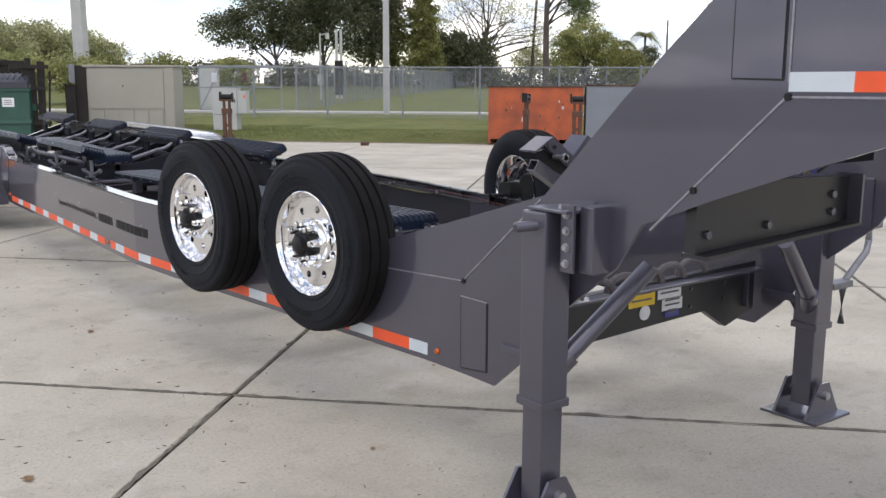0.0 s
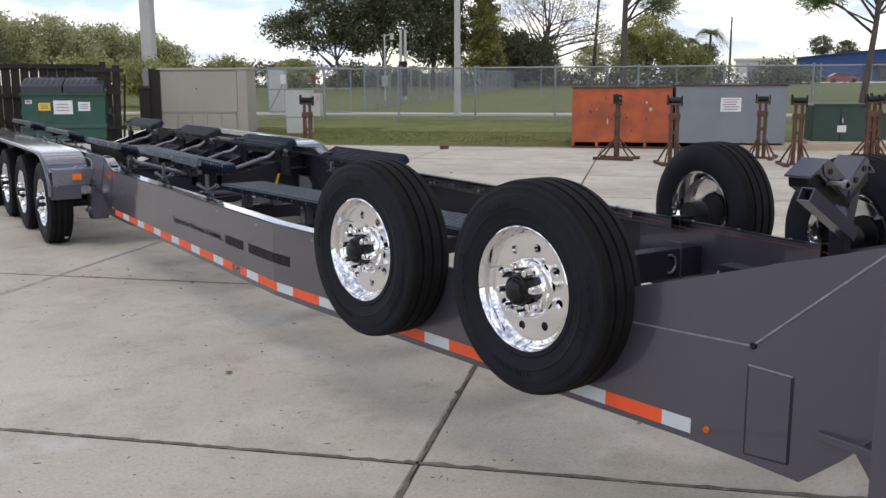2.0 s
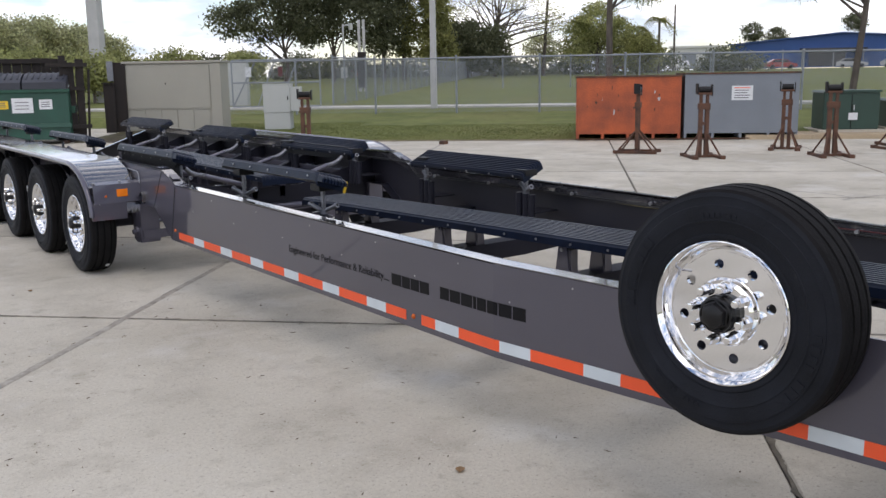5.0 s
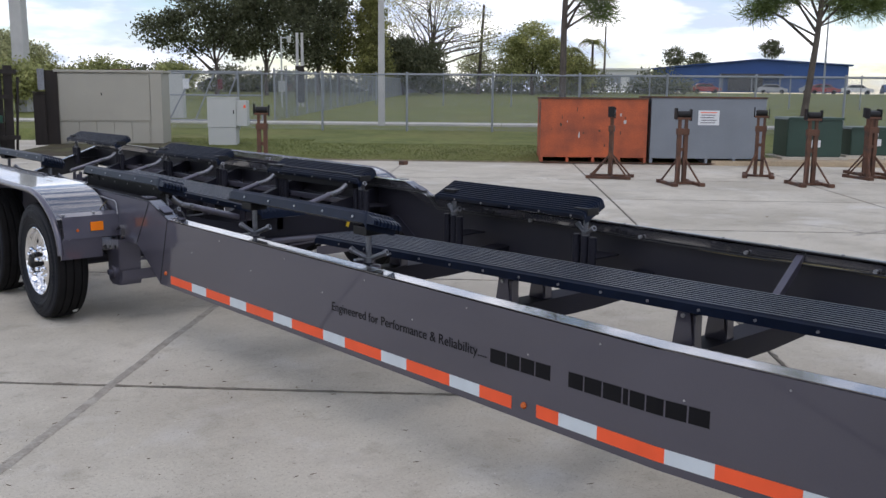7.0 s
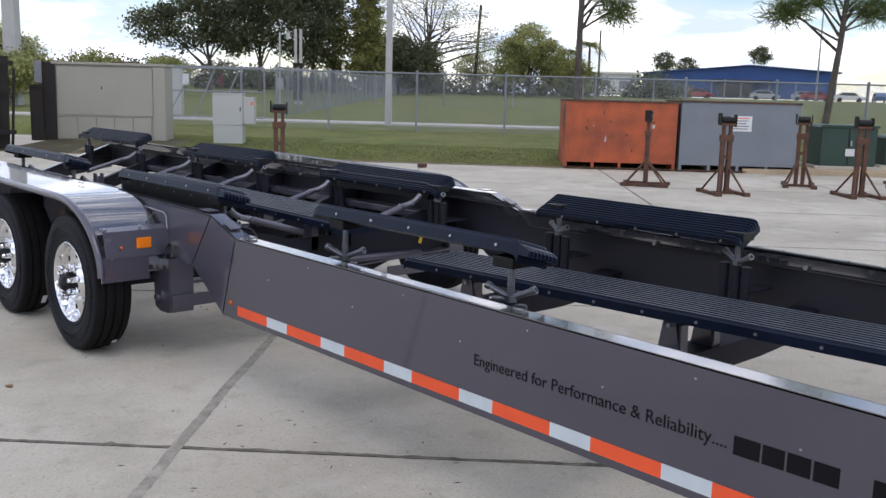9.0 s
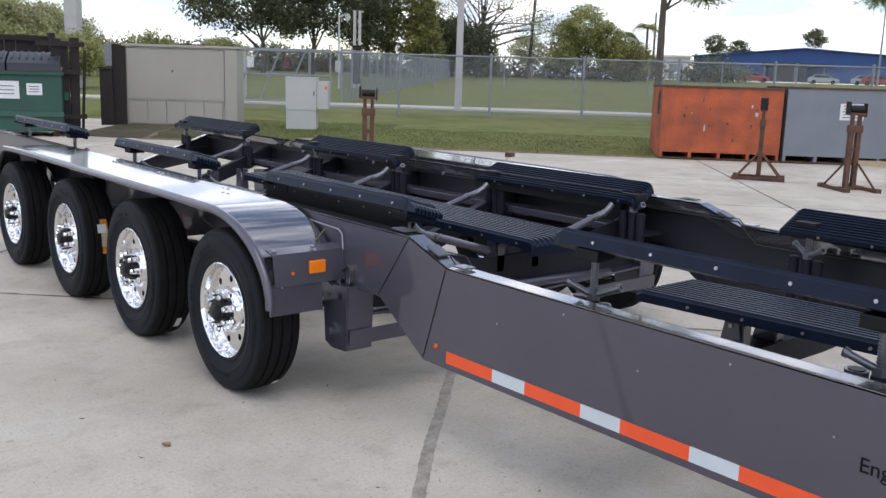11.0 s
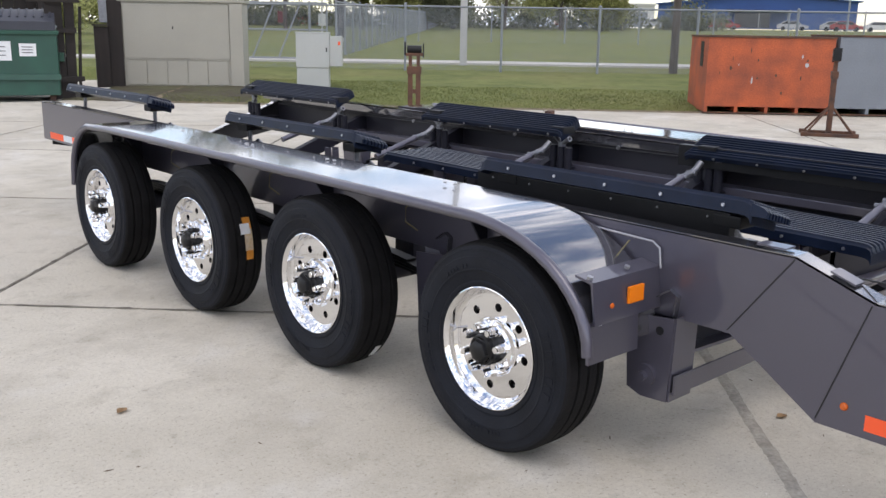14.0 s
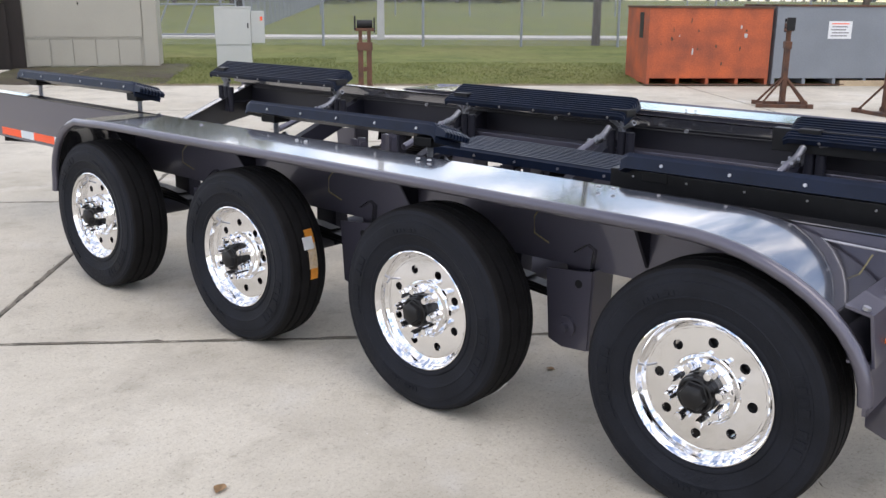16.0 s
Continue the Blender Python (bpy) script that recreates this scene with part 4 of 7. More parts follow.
for x, z in ((2.74, 1.04), (3.04, 1.045), (3.40, 1.06), (3.40, 1.12)):
    bm = BM()
    bolt(bm, (x, 1.98, z), (0, -1, 0), 0.014, 0.012)
    tpart("bolt", bm, M_PAINT, "", False, beam)
bm = BM()
prism(bm, [(2.72, 1.42), (2 * CX - 2.72, 1.42), (2 * CX - 2.72, 2.05), (2.72, 2.05)], "y", 0.9, 0.92)
tpart("neck_beam", bm, M_PAINT_SHADED)
bm = BM()
prism(bm, [(2.72, 1.18), (2 * CX - 2.72, 1.18), (2 * CX - 2.72, 1.44), (2.72, 1.44)], "y", 2.26, 2.28)
tpart("neck_bulkhead", bm, M_PAINT_SHADED)
# unseen deck and front plate, added to keep light out of the neck
bm = BM()
box(bm, (2.75, -2.7, 2.03), (2 * CX - 2.75, 1.6, 2.05))
box(bm, (2.75, -2.74, 1.45), (2 * CX - 2.75, -2.72, 2.05))
tpart("neck_light_shield", bm, M_PAINT_SHADED)
# coiled hoses and wiring under the neck
for k in range(5):
    bm = BM()
    cx0 = 2.95 + 0.16 * k
    tube_path(bm, [(cx0 + 0.09 * math.cos(a), 2.62 + 0.02 * k, 0.70 + 0.06 * math.sin(a)) for a in [math.pi * q / 8 for q in range(0, 9)]], 0.014, 8)
    tpart("hose", bm, M_PRINT, "grey ribbed hose loop", True)
for k, mat in enumerate((M_REDW, M_YELW, M_BLUE, M_WIRE)):
    bm = BM()
    tube_path(bm, [(3.0 + 0.03 * k, 1.85, 1.22), (3.06 + 0.04 * k, 1.80, 1.30), (3.18 + 0.03 * k, 1.70, 1.36), (3.3, 1.5, 1.40)], 0.006, 6)
    tpart("cable", bm, mat, "thin coloured cable", True)
bm = BM()
for k in range(3):
    box(bm, (3.5, 1.30, 1.24 + 0.06 * k), (3.56, 1.36, 1.28 + 0.06 * k), 0.004)
tpart("valve_block", bm, M_YELW, "brass valve fittings")

# weld seams, hatch and patches on the neck panels
def side_strip(y0, z0, y1, z1, w, mat, name, proud=0.003, parent=None, label="", side=-1):
    d = Vector((y1 - y0, z1 - z0)).normalized()
    n = Vector((-d.y, d.x)) * (w / 2)
    bm = BM()
    side_plate(bm, [(y0 + n.x, z0 + n.y), (y1 + n.x, z1 + n.y), (y1 - n.x, z1 - n.y), (y0 - n.x, z0 - n.y)], side, proud + 0.004, proud)
    return tpart(name, bm, mat, label, False, parent)


for y0, z0, y1, z1 in ((3.62, 0.706, 3.012, 0.735), (3.01, 0.74, 2.60, 1.09), (2.12, 1.045, 1.685, 1.455), (1.685, 1.49, 1.685, 1.95), (1.685, 1.451, -2.6, 1.46), (2.87, 0.673, 3.025, 0.673)):
    side_strip(y0, z0, y1, z1, 0.006, M_BEAD, "weld_seam")
for y0, z0, y1, z1 in ((9.70, 0.772, 9.83, 0.375), (9.95, 0.865, 10.16, 0.58)):
    side_strip(y0, z0, y1, z1, 0.0035, M_SEAM, "weld_seam")
bm = BM()
side_plate(bm, [(3.020, 0.389), (2.874, 0.405), (2.874, 0.668), (3.020, 0.668)], -1, 0.008, 0.004)
hatch = tpart("hatch", bm, M_PAINT, "flush rectangular hatch")
for y0, z0, y1, z1 in ((3.024, 0.387, 3.024, 0.670), (2.870, 0.403, 2.870, 0.670), (3.024, 0.386, 2.870, 0.402)):
    side_strip(y0, z0, y1, z1, 0.006, M_SEAM, "gap", 0.002, hatch)
bm = BM()
side_plate(bm, [(1.856, 1.502), (1.705, 1.498), (1.705, 1.915), (1.856, 1.775)], -1, 0.008, 0.005)
patch = tpart("patch_plate", bm, M_PAINT)
for y0, z0, y1, z1 in ((1.859, 1.499, 1.859, 1.775), (1.859, 1.499, 1.702, 1.495), (1.702, 1.495, 1.702, 1.918), (1.859, 1.775, 1.702, 1.918)):
    side_strip(y0, z0, y1, z1, 0.005, M_SEAM, "gap", 0.002, patch)
for y, z in ((1.685, 1.451), (1.968, 1.18), (3.012, 0.735)):
    bm = BM()
    xs = side_x(y, -1)
    rod(bm, (xs + 0.001, y, z), (xs - 0.005, y, z), 0.011, 14)
    tpart("drain_hole", bm, M_BLACK)
for k in range(5):
    a = 1.683 - 0.457 * k
    side_strip(a, 1.490, a - 0.178, 1.490, 0.05, M_WHITE, "tape", 0.0045, None, "silver reflective tape")
    side_strip(a - 0.178, 1.490, a - 0.457, 1.490, 0.05, M_RED, "tape", 0.0045, None, "red reflective tape")
# small tab low on the neck
for s in (-1, 1):
    xs = side_x(2.68, s)
    bm = BM()
    box(bm, (min(xs + s * 0.020, xs - s * 0.05), 2.56, 0.513), (max(xs + s * 0.020, xs - s * 0.05), 2.775, 0.541), 0.005)
    tab = tpart("brace_tab", bm, M_PAINT)
    bm = BM()
    prism(bm, [(2.66, 0.515), (2.57, 0.515), (2.545, 0.455), (2.575, 0.425), (2.61, 0.45)], "x", min(xs - s * 0.004, xs + s * 0.008), max(xs - s * 0.004, xs + s * 0.008))
    tpart("lug", bm, M_PAINT, "", False, tab)
    bm = BM()
    bolt(bm, (xs + s * 0.008, 2.582, 0.465), (s, 0, 0), 0.014, 0.012)
    tpart("bolt", bm, M_STEEL, "", False, tab)


# bow stop: a hollow square arm under two folded channels that meet in a V
bm = BM()
M_ARM = Matrix.Translation((3.205, 3.28, 1.135)) @ Matrix(((0.86, 0, 0.51, 0), (0, 1, 0, 0), (-0.51, 0, 0.86, 0), (0, 0, 0, 1)))
for lo, hi in (((0, -0.027, -0.027), (0.33, 0.027, -0.022)), ((0, -0.027, 0.022), (0.33, 0.027, 0.027)), ((0, -0.027, -0.022), (0.33, -0.022, 0.022)), ((0, 0.022, -0.022), (0.33, 0.027, 0.022))):
    box(bm, lo, hi, 0, M_ARM)
arm = tpart("bow_stop", bm, M_PAINT, "bow stop of square tube under two angled channels")
for s in (-1, 1):
    w = s * (1.05 if s < 0 else 0.74)
    bm = BM()
    top = [(CX + w * x, 3.27, z) for x, z in ((0.0, 1.165), (0.12, 1.255), (0.215, 1.197))]
    sheet(bm, top, (0, 0.11, 0), (0, 0, -0.008))
    ch = tpart("channel", bm, M_PAINT, "", False, arm)
    bm = BM()
    prism(bm, [(CX + w * 0.0, 1.161), (CX + w * 0.13, 1.251), (CX + w * 0.155, 1.237), (CX + w * 0.145, 1.200), (CX + w * 0.01, 1.110)], "y", 3.266, 3.274)
    tpart("web_and_shade", bm, M_PAINT, "", False, ch)
    # black block stands in for the shade inside the channel
    bm = BM()
    prism(bm, [(CX + w * 0.01, 1.110), (CX + w * 0.145, 1.200), (CX + w * 0.205, 1.187), (CX + w * 0.20, 1.155), (CX + w * 0.04, 1.075)], "y", 3.29, 3.37)
    tpart("web_and_shade", bm, M_BLACK, "", False, ch)
    for x, z in ((0.05, 1.170), (0.115, 1.210)):
        bm = BM()
        rod(bm, (CX + w * x, 3.2655, z), (CX + w * x, 3.262, z), 0.011, 14)
        tpart("hole", bm, M_BLACK, "", False, ch)
bm = BM()
rod(bm, (3.33, 3.20, 1.165), (3.33, 3.28, 1.165), 0.012, 10)
rod(bm, (3.33, 3.20, 1.165), (3.33, 3.215, 1.165), 0.020, 6)
tpart("bolt", bm, M_STEEL, "", True, arm)
bm = BM()
prism(bm, [(3.475, 0.97), (3.53, 0.97), (3.572, 1.165), (3.528, 1.165)], "y", 3.30, 3.36)
tpart("side_plate", bm, M_PAINT, "", False, arm)
bm = BM()
box(bm, (3.475, 3.30, 0.50), (3.53, 3.36, 0.97), 0.005)
tpart("bow_post", bm, M_PAINT_SHADED)
# small junction box with pale hose ends beside the cross tube
bm = BM()
box(bm, (3.88, 4.05, 0.56), (3.98, 4.22, 0.655), 0.008)
jb = tpart("junction_box", bm, M_PAINT_SHADED, "small box with two pale hose ends")
for dy in (0.06, 0.17):
    bm = BM()
    tube_path(bm, [(3.88, 4.02 + dy, 0.60), (3.84, 4.01 + dy, 0.63), (3.815, 4.0 + dy, 0.615), (3.81, 4.0 + dy, 0.57)], 0.006, 8)
    tpart("hose_end", bm, M_GALV, "", True, jb)
# short box beam towards the far rail, with an open ring welded at its end
bm = BM()
box(bm, (3.76, 4.76, 0.455), (2 * CX - side_x(4.8, -1) - 0.02, 4.86, 0.622), 0.008)
bb = tpart("box_beam", bm, M_PAINT_SHADED)
bm = BM()
box(bm, (4.20, 4.75, 0.45), (4.21, 4.87, 0.655), 0.002)
tpart("end_plate", bm, M_PAINT, "", False, bb)
bm = BM()
tube_path(bm, [(4.12 + 0.045 * math.sin(a), 4.752, 0.545 + 0.05 * math.cos(a)) for a in [math.pi * (q - 1) / 8 for q in range(11)]], 0.006, 8)
tpart("ring", bm, M_STEEL, "bright open ring", True, bb)
# black rubber strip screwed along the inner lip of the far rail
bm = BM()
sheet(bm, [(side_x(y, 1) - 0.093, y, z) for y, z in ((4.0, 0.752), (4.6, 0.754), (6.1, 0.760), (9.66, 0.787))], (0.03, 0, 0), (0, 0, 0.007))
strip = tpart("lip_strip", bm, M_BLACK, "black rubber strip")
for k in range(17):
    bm = BM()
    y = 4.1 + 0.34 * k
    bolt(bm, (side_x(y, 1) - 0.078, y, 0.757 + 0.0062 * (y - 4)), (0, 0, 1), 0.010, 0.007)
    tpart("bolt", bm, M_STEEL, "", False, strip)
# wiring clipped along the inside of the far rail
bm = BM()
tube_path(bm, [(2 * CX - side_x(y, -1) - 0.095, y, 0.725 + 0.006 * math.sin(5 * y)) for y in [3.6 + 0.2 * k for k in range(12)]], 0.0028, 6)
tpart("cable", bm, M_REDW, "thin red cable along the far rail", True)
bm = BM()
tube_path(bm, [(2 * CX - side_x(y, -1) - 0.095, y, 0.70 + 0.006 * math.sin(6 * y)) for y in [5.7 + 0.2 * k for k in range(9)]], 0.006, 6)
tpart("cable", bm, M_YELW, "thin yellow cable along the far rail", True)
bm = BM()
rod(bm, (2.75, 3.95, 0.66), (2 * CX - 2.75, 3.95, 0.66), 0.03, 12)
tpart("cross_tube", bm, M_PAINT, "", True)
bm = BM()
box(bm, (2.68, 3.2, 0.40), (2 * CX - 2.68, 3.3, 0.50), 0.006)
tpart("cross_member", bm, M_PAINT_SHADED)


# reflective tape along the rails: eleven inches of red, seven of silver
def low_z(y):
    return float(np.interp(y, (3.2, 4.6, 6.1, 9.68), (0.389, 0.372, 0.369, 0.385)))


def tape(y0, y1, mat, side):
    z0, z1 = low_z(y0), low_z(y1)
    bm = BM()
    side_plate(bm, [(y0, z0), (y1, z1), (y1, z1 + 0.05), (y0, z0 + 0.05)], side, 0.006, 0.0025)
    tpart("tape", bm, mat, "red reflective tape" if mat == M_RED else "silver reflective tape")


for side in (-1, 1):
    y = 9.678
    for k in range(6):
        tape(y, y - 0.279, M_RED, side)
        tape(y - 0.279, y - 0.457, M_WHITE, side)
        y -= 0.457
    tape(y, 6.76, M_RED, side)
    tape(6.63, 6.52, M_RED, side)
    tape(6.52, 6.342, M_WHITE, side)
    y = 6.342
    while y > 3.9:
        tape(y, y - 0.279, M_RED, side)
        tape(y - 0.279, y - 0.457, M_WHITE, side)
        y -= 0.457
    tape(y, 3.345, M_RED, side)
    tape(3.345, 3.228, M_WHITE, side)
    for yy in (9.745, 6.695, 3.165):
        xs = side_x(yy, side)
        bm = BM()
        zz = low_z(yy) + (0.056 if yy > 9 else 0.03)
        lathe(bm, [(0.0, 0.013), (side * 0.004, 0.013), (side * 0.010, 0.009), (side * 0.012, 0.0)], 14)
        bmesh.ops.translate(bm, vec=(xs, yy, zz), verts=bm.verts[:])
        tpart("marker_lamp", bm, M_LENS, "small round amber marker lamp", True)
    # rear run behind the wheels
    y = 16.3
    for k in range(3):
        for a, b, mat in ((y, y - 0.279, M_RED), (y - 0.279, y - 0.457, M_WHITE)):
            bm = BM()
            side_plate(bm, [(a, 0.622), (b, 0.62), (b, 0.67), (a, 0.672)], side, 0.006, 0.0025)
            tpart("tape", bm, mat, "red reflective tape" if mat == M_RED else "silver reflective tape")
        y -= 0.457

# rivet heads on the rail
rv = random.Random(2)
for k in range(19):
    y = 3.3 + 0.338 * k
    if 3.3 < y < 9.5:
        z = 0.715 if k % 2 else 0.60
        bm = BM()
        bolt(bm, (side_x(y, -1), y, z + 0.006 * (y - 6)), (-1, 0, 0), 0.0042, 0.002)
        tpart("rivet", bm, M_STEEL)

# the maker's name as plain bars, one to a letter, and the slogan
LET = ((0.082, 0), (0.066, 0), (0.068, 0), (0.072, 0.08), (0.066, 0), (0.075, 0), (0.078, 0), (0.020, 0), (0.060, 0), (0.066, 0), (0.075, 0), (0.072, 0))
y = 6.879
for w, gap in LET:
    bm = BM()
    side_plate(bm, [(y, 0.529), (y - w, 0.529), (y - w, 0.586), (y, 0.586)], -1, 0.004, 0.0015)
    tpart("letter_bar", bm, M_LETTER)
    y -= w + 0.0078 + gap
cu = bpy.data.curves.new("slogan", "FONT")
cu.body = "Engineered for Performance & Reliability...."
cu.size, cu.extrude, cu.resolution_u = 0.07, 0.0004, 3
tmp = new("slogan_curve", cu)
bpy.context.view_layer.update()
me = bpy.data.meshes.new_from_object(tmp.evaluated_get(bpy.context.evaluated_depsgraph_get()))
bpy.data.objects.remove(tmp)
bm = BM()
bm.from_mesh(me)
bpy.data.meshes.remove(me)
xs = [v.co.x for v in bm.verts]
k = 1.052 / (max(xs) - min(xs))
bmesh.ops.transform(bm, matrix=Matrix.Translation((2.3535, 7.957, 0.540)) @ Matrix(((0, 0, -1, 0), (-1, 0, 0, 0), (0, 1, 0, 0), (0, 0, 0, 1))) @ Matrix.Diagonal((k, k, 1, 1)), verts=bm.verts[:])
spans = []
for f in bm.faces:
    ys = [v.co.y for v in f.verts]
    spans.append((max(ys), min(ys)))
spans.sort(reverse=True)
cells = []
for hi, lo in spans:
    if cells and hi > cells[-1][1] + 0.0004:
        cells[-1][1] = min(cells[-1][1], lo)
    else:
        cells.append([hi, lo])
for hi, lo in cells:
    bl = bm.copy()
    bmesh.ops.delete(bl, geom=[f for f in bl.faces if not lo - 1e-4 <= f.calc_center_median().y <= hi + 1e-4], context="FACES")
    tpart("letter", bl, M_LETTER, "slim black printed letter")
bm.free()

# light boxes at the front of the mudguards
for side in (-1, 1):
    def X(x):
        return x if side < 0 else 2 * CX - x

    bm = BM()
    o = [(10.50, 0.60), (10.425, 0.60), (10.445, 0.745), (10.52, 0.76), (10.52, 0.752), (10.453, 0.738), (10.434, 0.608), (10.50, 0.608)]
    prism(bm, o, "x", min(X(1.985), X(2.385)), max(X(1.985), X(2.385)))
    lb = tpart("light_box", bm, M_PAINT, "folded grey plate with amber lamps")
    bm = BM()
    box(bm, (min(X(2.16), X(2.245)), 10.422, 0.645), (max(X(2.16), X(2.245)), 10.434, 0.705), 0.006, None)
    tpart("amber_reflector", bm, M_AMBER, "square amber reflector", False, lb)
    bm = BM()
    lathe(bm, [(0.0, 0.010), (-0.005, 0.0085), (-0.008, 0.0)], 14)
    bmesh.ops.transform(bm, matrix=Matrix.Translation((X(2.075), 10.430, 0.655)) @ pose(0, 0, 0, 0, 0, 90), verts=bm.verts[:])
    tpart("marker_lamp", bm, M_LENS, "", True, lb)
    for x, z in ((2.0, 0.752), (2.20, 0.756), (2.365, 0.758), (2.02, 0.603), (2.36, 0.606)):
        bm = BM()
        bolt(bm, (X(x), 10.47 if z > 0.7 else 10.44, z), (0, -0.3, 1 if z > 0.7 else -1), 0.011, 0.010)
        tpart("bolt", bm, M_STEEL, "", False, lb)
    bm = BM()
    sheet(bm, [(X(1.96), 10.43, 0.60), (X(1.96), 10.425, 0.47)], (-side * 0.27, 0, 0), (0, 0.012, 0))
    tpart("lower_flap", bm, M_PAINT, "", False, lb)
    # bent wire behind the mudguard
    bm = BM()
    tube_path(bm, [(X(2.345), 10.75, 0.84), (X(2.345), 10.47, 0.83), (X(2.345), 10.44, 0.81), (X(2.345), 10.43, 0.74)], 0.004, 6)
    tpart("wire_loop", bm, M_STEEL, "thin bright wire loop", True)

    # spring hangers
    for k, yc in enumerate((10.43, 11.595, 12.73, 13.87, 15.05)):
        bm = BM()
        plate = [(yc - 0.10, 0.585), (yc + 0.10, 0.565), (yc + 0.08, 0.29), (yc + 0.02, 0.268), (yc - 0.09, 0.275)]
        prism(bm, plate, "x", min(X(2.30), X(2.307)), max(X(2.30), X(2.307)))
        prism(bm, plate, "x", min(X(2.443), X(2.45)), max(X(2.443), X(2.45)))
        prism(bm, [(yc - 0.106, 0.585), (yc - 0.098, 0.585), (yc - 0.088, 0.275), (yc - 0.096, 0.275)], "x", min(X(2.307), X(2.443)), max(X(2.307), X(2.443)))
        hg = tpart("spring_hanger", bm, M_PAINT, "welded grey spring hanger")
        bm = BM()
        sheet(bm, [(X(2.33), yc - 0.075, 0.575), (X(2.33), yc - 0.085, 0.655), (X(2.33), yc - 0.055, 0.672), (X(2.33), yc + 0.0, 0.635)], (-side * 0.055, 0, 0), (0, 0.005, 0.003))
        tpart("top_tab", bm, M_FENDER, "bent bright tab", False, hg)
        bm = BM()
        rod(bm, (X(2.30), yc, 0.355), (X(2.285), yc, 0.355), 0.042, 18)
        rod(bm, (X(2.285), yc, 0.355), (X(2.262), yc, 0.355), 0.019, 8)
        tpart("eye_bolt", bm, M_PAINT, "", True, hg)
        bm = BM()
        rod(bm, (X(2.301), yc - 0.045, 0.53), (X(2.2985), yc - 0.045, 0.53), 0.016, 14)
        tpart("hole", bm, M_BLACK, "", False, hg)
        bm = BM()
        tube_path(bm, [(X(2.33), yc + 0.13, 0.82), (X(2.28), yc + 0.15, 0.76), (X(2.27), yc + 0.14, 0.70), (X(2.31), yc + 0.10, 0.66)], 0.003, 6)
        tpart("brake_hose", bm, M_YELW, "", True, hg)
    # leaf springs
    for k, y in enumerate(WHEEL_Y):
        bm = BM()
        for q in range(4):
            L = 0.50 - 0.09 * q
            sheet(bm, [(X(2.34), y + L * (i / 6 - 1), 0.455 + 0.016 * q - 0.05 * (i / 6 - 1) ** 2 * 1.5 * L) for i in range(13)], (-side * 0.06, 0, 0), (0, 0, 0.012))
        tpart("leaf_spring", bm, M_BLACK, "stack of dark spring leaves")
# angle-iron arms from the first hangers inwards
for side in (-1, 1):
    bm = BM()
    xa, xb = CX + side * (CX - 2.31), CX + side * (CX - 3.02)
    prism(bm, [(10.315, 0.305), (10.385, 0.305), (10.385, 0.313), (10.323, 0.313), (10.323, 0.375), (10.315, 0.375)], "x", min(xa, xb), max(xa, xb))
    tpart("hanger_arm", bm, M_PAINT)

# frame web above the wheels
for side in (-1, 1):
    for y in (11.0, 12.1, 13.2, 14.3):
        bm = BM()
        xa, xb = side_x(y, side) - side * 0.004, side_x(y, side) + side * 0.13
        prism(bm, [(xa, 0.62), (xa, 0.86), (xb, 0.86), (xb, 0.83)], "y", y + 0.30, y + 0.312)
        tpart("gusset", bm, M_PAINT_SHADED)

# cables along the far rail
for side, k in ((1, 0), (1, 1), (-1, 0)):
    bm = BM()
    pts = []
    y = 5.0
    while y < 16.2:
        zt = 0.715 if y < 9.6 else 0.825
        pts.append((side_x(y, side) - side * (0.092 + 0.006 * k), y, zt + 0.004 * math.sin(2.3 * y + k) - 0.012 * k))
        y += 0.12
    tube_path(bm, pts, 0.003 + 0.002 * k, 6)
    tpart("cable", bm, M_WIRE, "cable clipped inside the rail", True)
for y in (5.6, 6.3, 7.0, 7.7, 8.6, 9.3, 10.6, 11.2, 12.2, 13.1, 14.2):
    bm = BM()
    zt = 0.71 if y < 9.6 else 0.81
    xs = side_x(y, 1) - 0.095
    bolt(bm, (xs, y, zt + 0.01), (-1, 0, 0), 0.012, 0.016)
    tpart("cable_clip", bm, M_STEEL)
# a diagonal strut inside the far rail
bm = BM()
box(bm, (-0.02, -0.02, 0.0), (0.02, 0.02, 0.42), 0.003, Matrix.Translation((2 * CX - 2.75, 6.70, 0.48)) @ pose(0, 0, 0, 0, 52, 0))
tpart("strut", bm, M_PAINT)

# paper labels left on the tyres
def tread_label(y, z, a0, a1, x0, x1, mat, label):
    bm = BM()
    V = []
    for i in range(7):
        a = radians(a0 + (a1 - a0) * i / 6)
        V.append([bm.verts.new((x, y - 0.403 * math.cos(a), z + 0.403 * math.sin(a))) for x in (x0, x1)])
    for a, b in zip(V, V[1:]):
        bm.faces.new((a[0], a[1], b[1], b[0]))
    r = bmesh.ops.extrude_face_region(bm, geom=bm.faces[:])
    bmesh.ops.translate(bm, vec=(0, -0.001, 0), verts=[v for v in r["geom"] if isinstance(v, bmesh.types.BMVert)])
    tpart("tyre_label", bm, mat, label)


M_KRAFT = material("torn_paper_label", (0.42, 0.30, 0.17), 0.7, 0, 0.35, 30, 0.1, 90, second=(0.5, 0.42, 0.33), fine=0.5)
M_ORLAB = material("orange_label", (0.65, 0.25, 0.03), 0.6, 0, 0.2, 30)
tread_label(WHEEL_Y[2], 0.40, 0, 16, 2.055, 2.10, M_KRAFT, "torn brown paper label")
tread_label(WHEEL_Y[2], 0.40, -7, 0, 2.06, 2.10, M_ORLAB, "orange paper label")
tread_label(WHEEL_Y[2], 0.403, 12, 20, 2.035, 2.09, M_PAPER, "torn white paper label")
